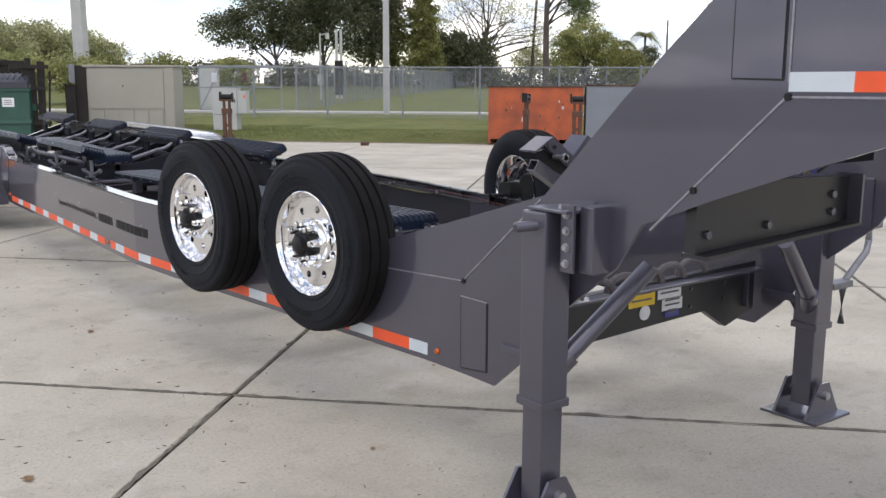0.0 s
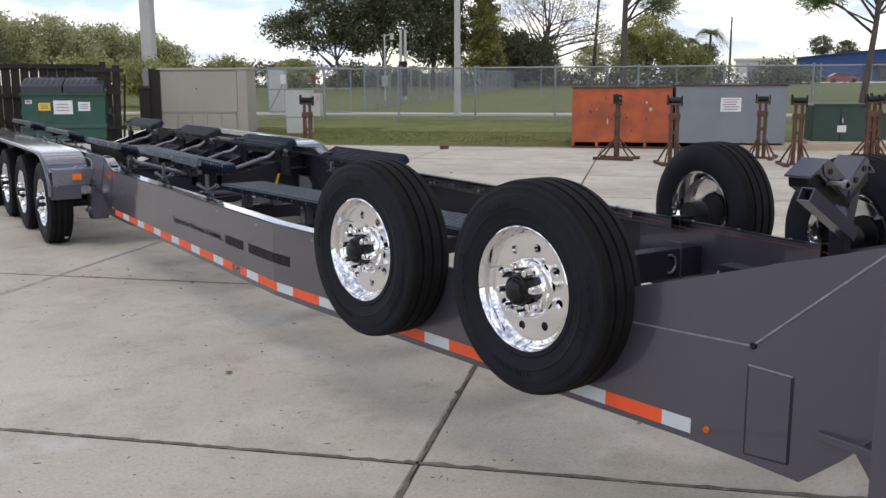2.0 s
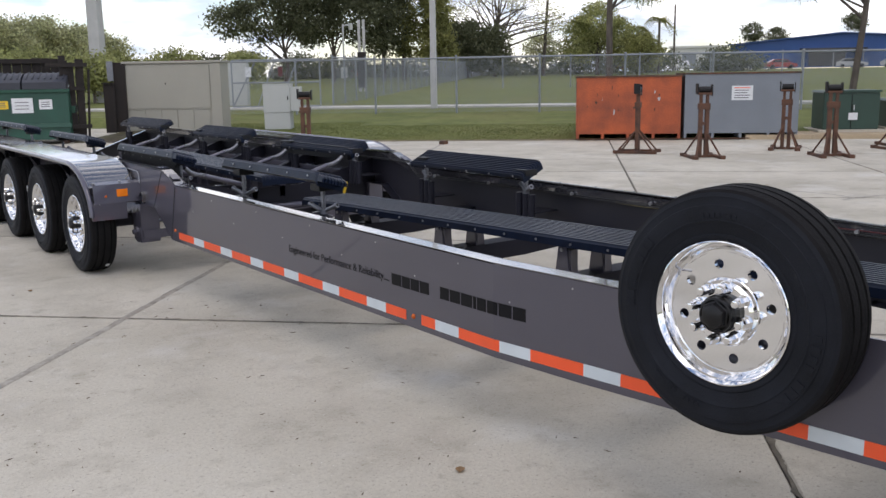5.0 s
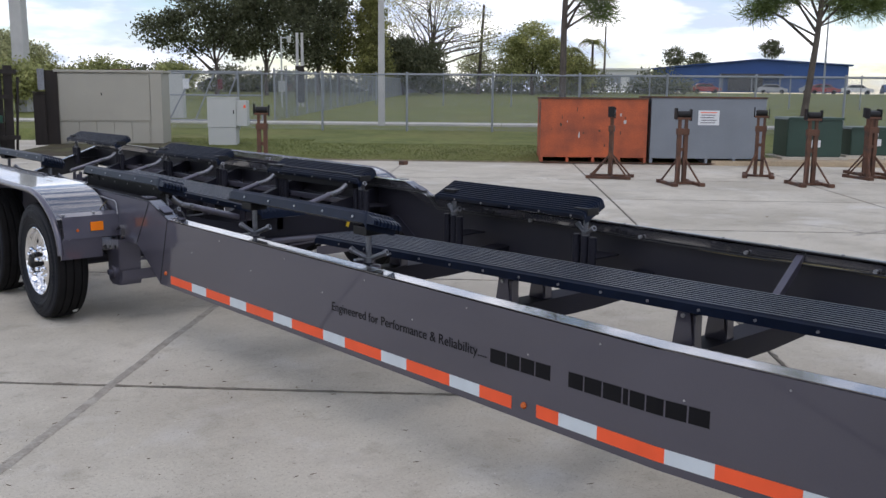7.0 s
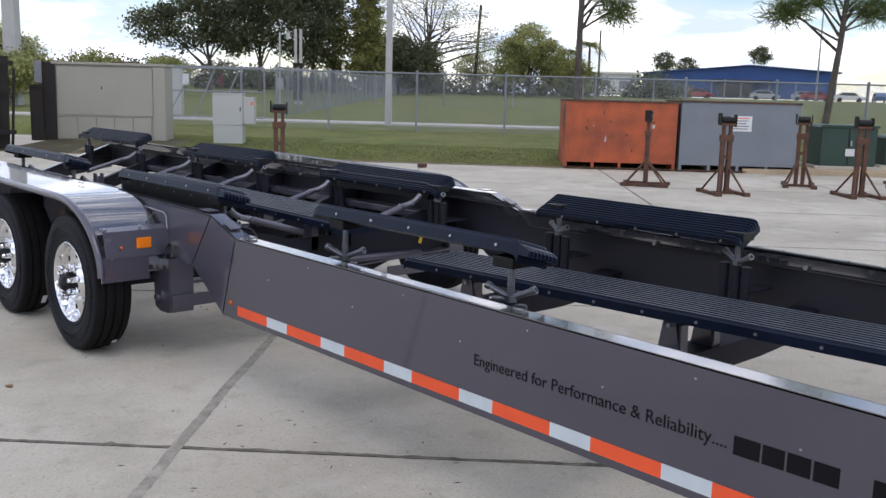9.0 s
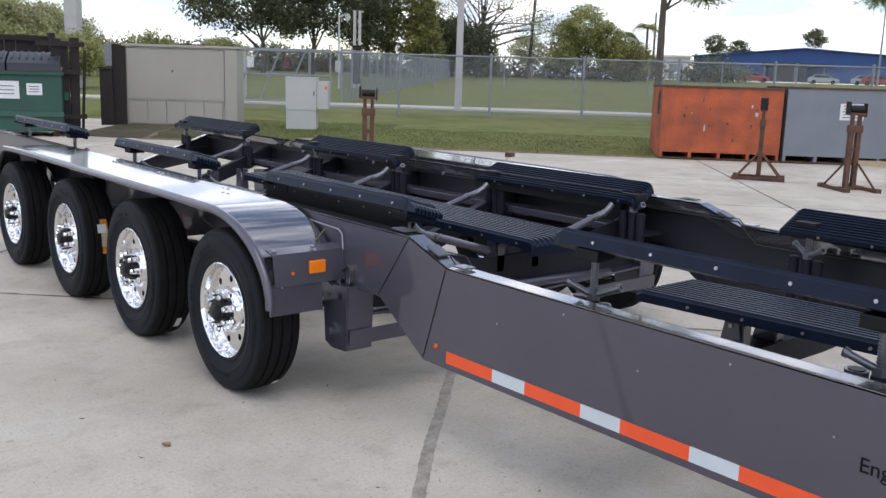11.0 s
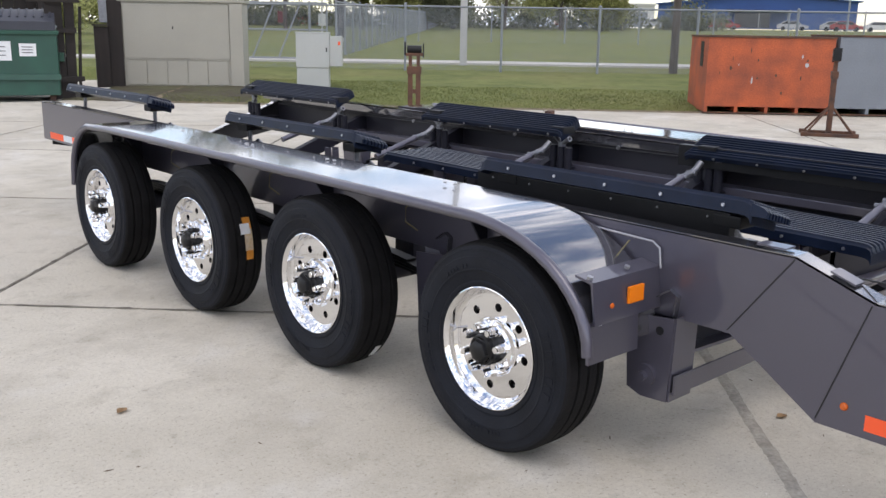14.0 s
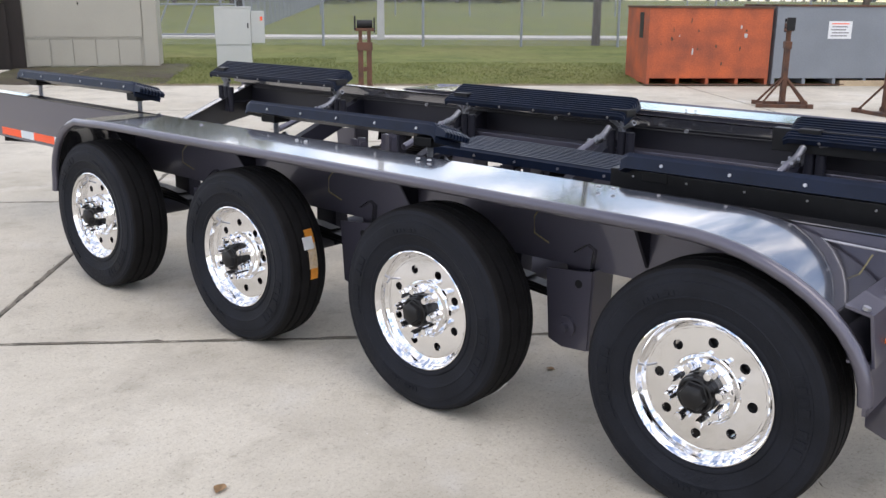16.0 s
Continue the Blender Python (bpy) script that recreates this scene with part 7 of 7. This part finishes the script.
def pavement():
    pav = thing("pavement", (0, 0, 0), "pale stained concrete yard of large square slabs", "pavement", kind="structure")
    for i, (u0, u1) in enumerate(zip(U_LINES, U_LINES[1:])):
        for v0, v1 in zip(V_LINES, V_LINES[1:]):
            e = edge_u((v0 + v1) / 2)
            if u0 >= e - 1.3:
                continue
            top = min(u1, e)
            if e - u1 < 1.3:
                top = e
            j = 0.014
            bm = BM()
            pts = [uv_xy(u0 + j, v0 + j), uv_xy(top - j, v0 + j), uv_xy(top - j, v1 - j), uv_xy(u0 + j, v1 - j)]
            prism(bm, pts, "z", -0.10, 0.0)
            es = [ed for ed in bm.edges if ed.verts[0].co.z > -0.01 and ed.verts[1].co.z > -0.01]
            bmesh.ops.bevel(bm, geom=es, offset=0.009, segments=1, affect="EDGES")
            part("slab", bm, M_CONC, pav)
    bm = BM()
    for v0, v1 in ((-35.6, 18.4), (18.4, 40.1)):
        e = edge_u((v0 + v1) / 2)
        prism(bm, [uv_xy(-24, v0), uv_xy(e - 0.05, v0), uv_xy(e - 0.05, v1), uv_xy(-24, v1)], "z", -0.03, -0.009)
    part("joint_filler", bm, M_SOIL, pav, "dark dirt in the joints")
    # crumbled edges and dirt washed along the joints, uneven in width
    rg = random.Random(8)
    verts, faces = [], []

    def grime(fix, lo, hi, along_u, wide):
        q, prev = lo, None
        while q < hi:
            a = fix - rg.uniform(0.004, wide) - (0.02 if rg.random() < 0.06 else 0)
            b = fix + rg.uniform(0.004, wide) + (0.02 if rg.random() < 0.06 else 0)
            pa, pb = (uv_xy(q, a), uv_xy(q, b)) if along_u else (uv_xy(a, q), uv_xy(b, q))
            verts.append((*pa, 0.0016))
            verts.append((*pb, 0.0016))
            n = len(verts)
            if prev is not None:
                faces.append((n - 4, n - 3, n - 1, n - 2))
            prev = q
            q += rg.uniform(0.03, 0.10)

    for u in U_LINES[5:13]:
        grime(u, -16, 24 if u < 36 else 19, False, 0.026)
    for v in V_LINES[3:12]:
        if v != 7.40:
            grime(v, -4, min(34, edge_u(v)) - 0.3, True, 0.022)
    me = bpy.data.meshes.new("joint_grime")
    me.from_pydata(verts, [], faces)
    me.materials.append(M_GRIME)
    part("joint_grime", me, None, pav, "dark uneven dirt along the joints")
    # one joint is filled flush with ragged grey sealant
    verts.clear()
    faces.clear()
    q, c = -4.0, 7.40
    while q < 33.4:
        c = 7.40 + 0.008 * math.sin(1.7 * q) + 0.004 * math.sin(5.3 * q)
        verts.extend(((*uv_xy(q, c - 0.034 - rg.uniform(0, 0.010)), 0.001), (*uv_xy(q, c - 0.02), 0.0035), (*uv_xy(q, c + 0.02), 0.0035), (*uv_xy(q, c + 0.034 + rg.uniform(0, 0.010)), 0.001)))
        n = len(verts)
        if n > 4:
            faces.extend((n - 8 + k, n - 7 + k, n - 3 + k, n - 4 + k) for k in range(3))
        q += rg.uniform(0.02, 0.06)
    me = bpy.data.meshes.new("joint_sealant")
    me.from_pydata(verts, [], faces)
    me.materials.append(M_SEALANT)
    part("joint_sealant", me, None, pav, "ragged grey sealant in a wide joint")
    return pav


pavement()

# ---- leaves and twigs on the concrete ----
M_DEADLEAF = material("dead_leaf", (0.27, 0.165, 0.08), 0.8, 0, 0.4, 20, 0.2, 60)


def dead_leaf(x, y, s, rz):
    t = thing("dead_leaf", (x, y, 0.0), "small curled brown leaf on the concrete", "leaf", "fallen leaves", rz)
    bm = BM()
    rows = []
    for i in range(7):
        u = i / 6
        w = s * 0.36 * math.sin(math.pi * min(0.97, max(0.05, u)))
        c = 0.25 * s * (u - 0.5) ** 2
        rows.append([bm.verts.new((s * (u - 0.5), k * w, 0.003 + c + abs(k) * w * 0.45)) for k in (-1, 0, 1)])
    for a, b in zip(rows, rows[1:]):
        for k in (0, 1):
            bm.faces.new((a[k], a[k + 1], b[k + 1], b[k]))
    part("blade", bm, M_DEADLEAF, t)


rl = random.Random(11)
dead_leaf(1.07, 12.1, 0.06, 30)
dead_leaf(1.45, 10.4, 0.05, 110)
for k in range(26):
    u, v = rl.uniform(3, 26), rl.uniform(-4, 16)
    x, y = uv_xy(u, v)
    dead_leaf(x, y, rl.uniform(0.025, 0.06), rl.uniform(0, 360))


M_TWIG = material("brown_twig", (0.10, 0.065, 0.038), 0.85, 0, 0.4, 30, 0.2, 60)
M_GRIT = material("pale_grit", (0.74, 0.72, 0.68), 0.8, 0, 0.1, 30, 0.2, 60)


def litter():
    """Thin twigs and seed husks, and pale grit, scattered over the slabs."""
    rg = random.Random(31)
    for name, mat, count, label in (("twig_litter", M_TWIG, 420, "thin brown twigs and husks on the concrete"), ("pale_grit", M_GRIT, 900, "tiny pale stone chips on the concrete")):
        bm = BM()
        for k in range(count):
            if rg.random() < 0.65:
                x, y = rg.uniform(-0.6, 2.6), rg.uniform(1.5, 9.5)
            else:
                x, y = rg.uniform(-1.0, 6.5), rg.uniform(0.5, 15.0)
            a = rg.uniform(0, math.pi)
            if mat is M_TWIG:
                h, w, z = rg.uniform(0.006, 0.022), rg.uniform(0.0012, 0.0032), 0.004
            else:
                h, w, z = rg.uniform(0.0015, 0.004), rg.uniform(0.0015, 0.0035), 0.0025
            d, e = Vector((math.cos(a), math.sin(a), 0)) * h, Vector((-math.sin(a), math.cos(a), 0)) * w
            c = Vector((x, y, 0))
            p = [bm.verts.new(c - d + Vector((0, 0, z * 0.4))), bm.verts.new(c + e), bm.verts.new(c + d + Vector((0, 0, z * 0.6))), bm.verts.new(c - e), bm.verts.new(c + e * 0.4 + Vector((0, 0, z)))]
            for i in range(4):
                bm.faces.new((p[i], p[(i + 1) % 4], p[4]))
        tagged(part(name, bm, mat), label, "litter", kind="stuff")


litter()


def skid_mark(path, width, seed):
    """A faint dark rubber scuff with ragged edges."""
    rg = random.Random(seed)
    verts, faces = [], []
    for i in range(len(path) - 1):
        p, q = Vector(path[i]), Vector(path[i + 1])
        n = Vector((-(q - p).y, (q - p).x)).normalized()
        for k in range(10):
            c = p.lerp(q, k / 10)
            verts.extend(((*(c + n * width * rg.uniform(0.3, 1)), 0.0018), (*(c - n * width * rg.uniform(0.3, 1)), 0.0018)))
    for k in range(0, len(verts) - 2, 2):
        if rg.random() < 0.86:
            faces.append((k, k + 1, k + 3, k + 2))
    me = bpy.data.meshes.new("skid_mark")
    me.from_pydata(verts, [], faces)
    me.materials.append(M_SCUFF)
    tagged(part("skid_mark", me, None), "faint dark rubber scuff on the concrete", "stain", kind="structure")


M_SCUFF = material("rubber_scuff", (0.26, 0.24, 0.21), 0.9, 0, 0.3, 9, 0.2, 60, second=(0.36, 0.33, 0.28), fine=0.4)
skid_mark([(10.35, 10.2), (10.62, 9.72), (10.64, 9.35), (10.5, 9.0)], 0.045, 1)
skid_mark([(10.25, 9.0), (10.6, 8.98), (10.85, 8.95), (11.1, 8.85)], 0.05, 2)

# ---- the lawn's ragged edge and its short blades ----
M_DIRT = material("edge_dirt", (0.20, 0.155, 0.10), 0.95, 0, 0.3, 6, 0.5, 50, second=(0.11, 0.09, 0.055), fine=0.5)


def lawn_edge():
    rg = random.Random(19)
    verts, faces = [], []
    runs = (((33.8, -2.3), (33.8, 18.4)), ((33.8, 18.4), (43.0, 18.4)))
    for (u0, v0), (u1, v1) in runs:
        length = math.hypot(u1 - u0, v1 - v0)
        du, dv = (u1 - u0) / length, (v1 - v0) / length
        steps = int(length / 0.09)
        for k in range(steps + 1):
            q = length * k / steps
            for off, z in ((-0.10 - rg.uniform(0, 0.10), 0.003), (-0.05, 0.014), (0.06, 0.02), (0.16 + rg.uniform(0, 0.08), 0.004)):
                u, v = u0 + du * q + dv * off, v0 + dv * q - du * off
                verts.append((*uv_xy(u, v), z + (turf_z(u, v) if off > 0 else 0.0) + rg.uniform(-0.002, 0.002)))
            if k:
                n = len(verts)
                for c in range(3):
                    faces.append((n - 8 + c, n - 7 + c, n - 3 + c, n - 4 + c))
    me = bpy.data.meshes.new("lawn_edge")
    me.from_pydata(verts, [], faces)
    me.materials.append(M_DIRT)
    tagged(part("lawn_edge", me, None), "low ragged ridge of brown soil along the concrete", "soil", kind="stuff")


def lawn_blades():
    rng = np.random.default_rng(23)
    spots = []
    for u0, u1, v0, v1, count in ((33.75, 38.5, -2.2, 11.5, 26000), (33.75, 40.0, 11.5, 18.4, 18000)):
        u = u0 + (u1 - u0) * rng.uniform(0, 1, count) ** 1.3
        v = rng.uniform(v0, v1, count)
        spots.append(np.stack(((u - v) / 2, (u + v) / 2, np.array([turf_z(a, b) for a, b in zip(u, v)])), axis=1))
    p = np.concatenate(spots)
    n = len(p)
    a = rng.uniform(0, 2 * np.pi, n)
    side = np.stack((np.cos(a), np.sin(a), np.zeros(n)), axis=1) * rng.uniform(0.004, 0.010, (n, 1))
    tip = np.stack((rng.normal(0, 0.018, n), rng.normal(0, 0.018, n), rng.uniform(0.012, 0.032, n)), axis=1)
    V = np.stack((p - side, p + side, p + tip), axis=1).reshape(-1, 3)
    me = bpy.data.meshes.new("grass_blades")
    me.from_pydata(V.tolist(), [], np.arange(len(V)).reshape(-1, 3).tolist())
    me.materials.append(M_BLADE)
    tagged(part("grass_blades", me, None), "short mown grass blades on the lawn", "grass", kind="stuff")


def soil_bed():
    """Bare soil and litter banked up in front of the cable cabinet."""
    rg = random.Random(31)
    us, vs = [33.9 + 0.16 * k for k in range(26)], [15.6 + 0.17 * k for k in range(33)]
    verts, faces = [], []
    for i, u in enumerate(us):
        for k, v in enumerate(vs):
            rim = min(i, len(us) - 1 - i, k, len(vs) - 1 - k)
            f = min(1.0, max(0.0, (u - 33.9) / 0.9)) * min(1.0, max(0.0, (21.0 - v) / 0.7))
            z = 0.004 + (lawn_z(u) - 0.004) * f * f * (3 - 2 * f)
            ju, jv = (rg.uniform(-0.12, 0.12), rg.uniform(-0.12, 0.12)) if rim == 0 else (0, 0)
            verts.append((*uv_xy(u + ju, v + jv), z + (0.010 + rg.uniform(0, 0.014) if rim > 0 else -0.006)))
    n = len(vs)
    for i in range(len(us) - 1):
        for k in range(n - 1):
            faces.append((i * n + k, (i + 1) * n + k, (i + 1) * n + k + 1, i * n + k + 1))
    me = bpy.data.meshes.new("soil_bed")
    me.from_pydata(verts, [], faces)
    me.materials.append(M_BED)
    tagged(part("soil_bed", me, None), "bare brown soil with thin grass before the cabinet", "soil", kind="stuff")


M_BED = material("bare_soil_with_grass", (0.072, 0.072, 0.033), 0.95, 0, 0.3, 1.3, 0.5, 30, second=(0.058, 0.043, 0.030), fine=0.5)
soil_bed()
lawn_edge()
lawn_blades()
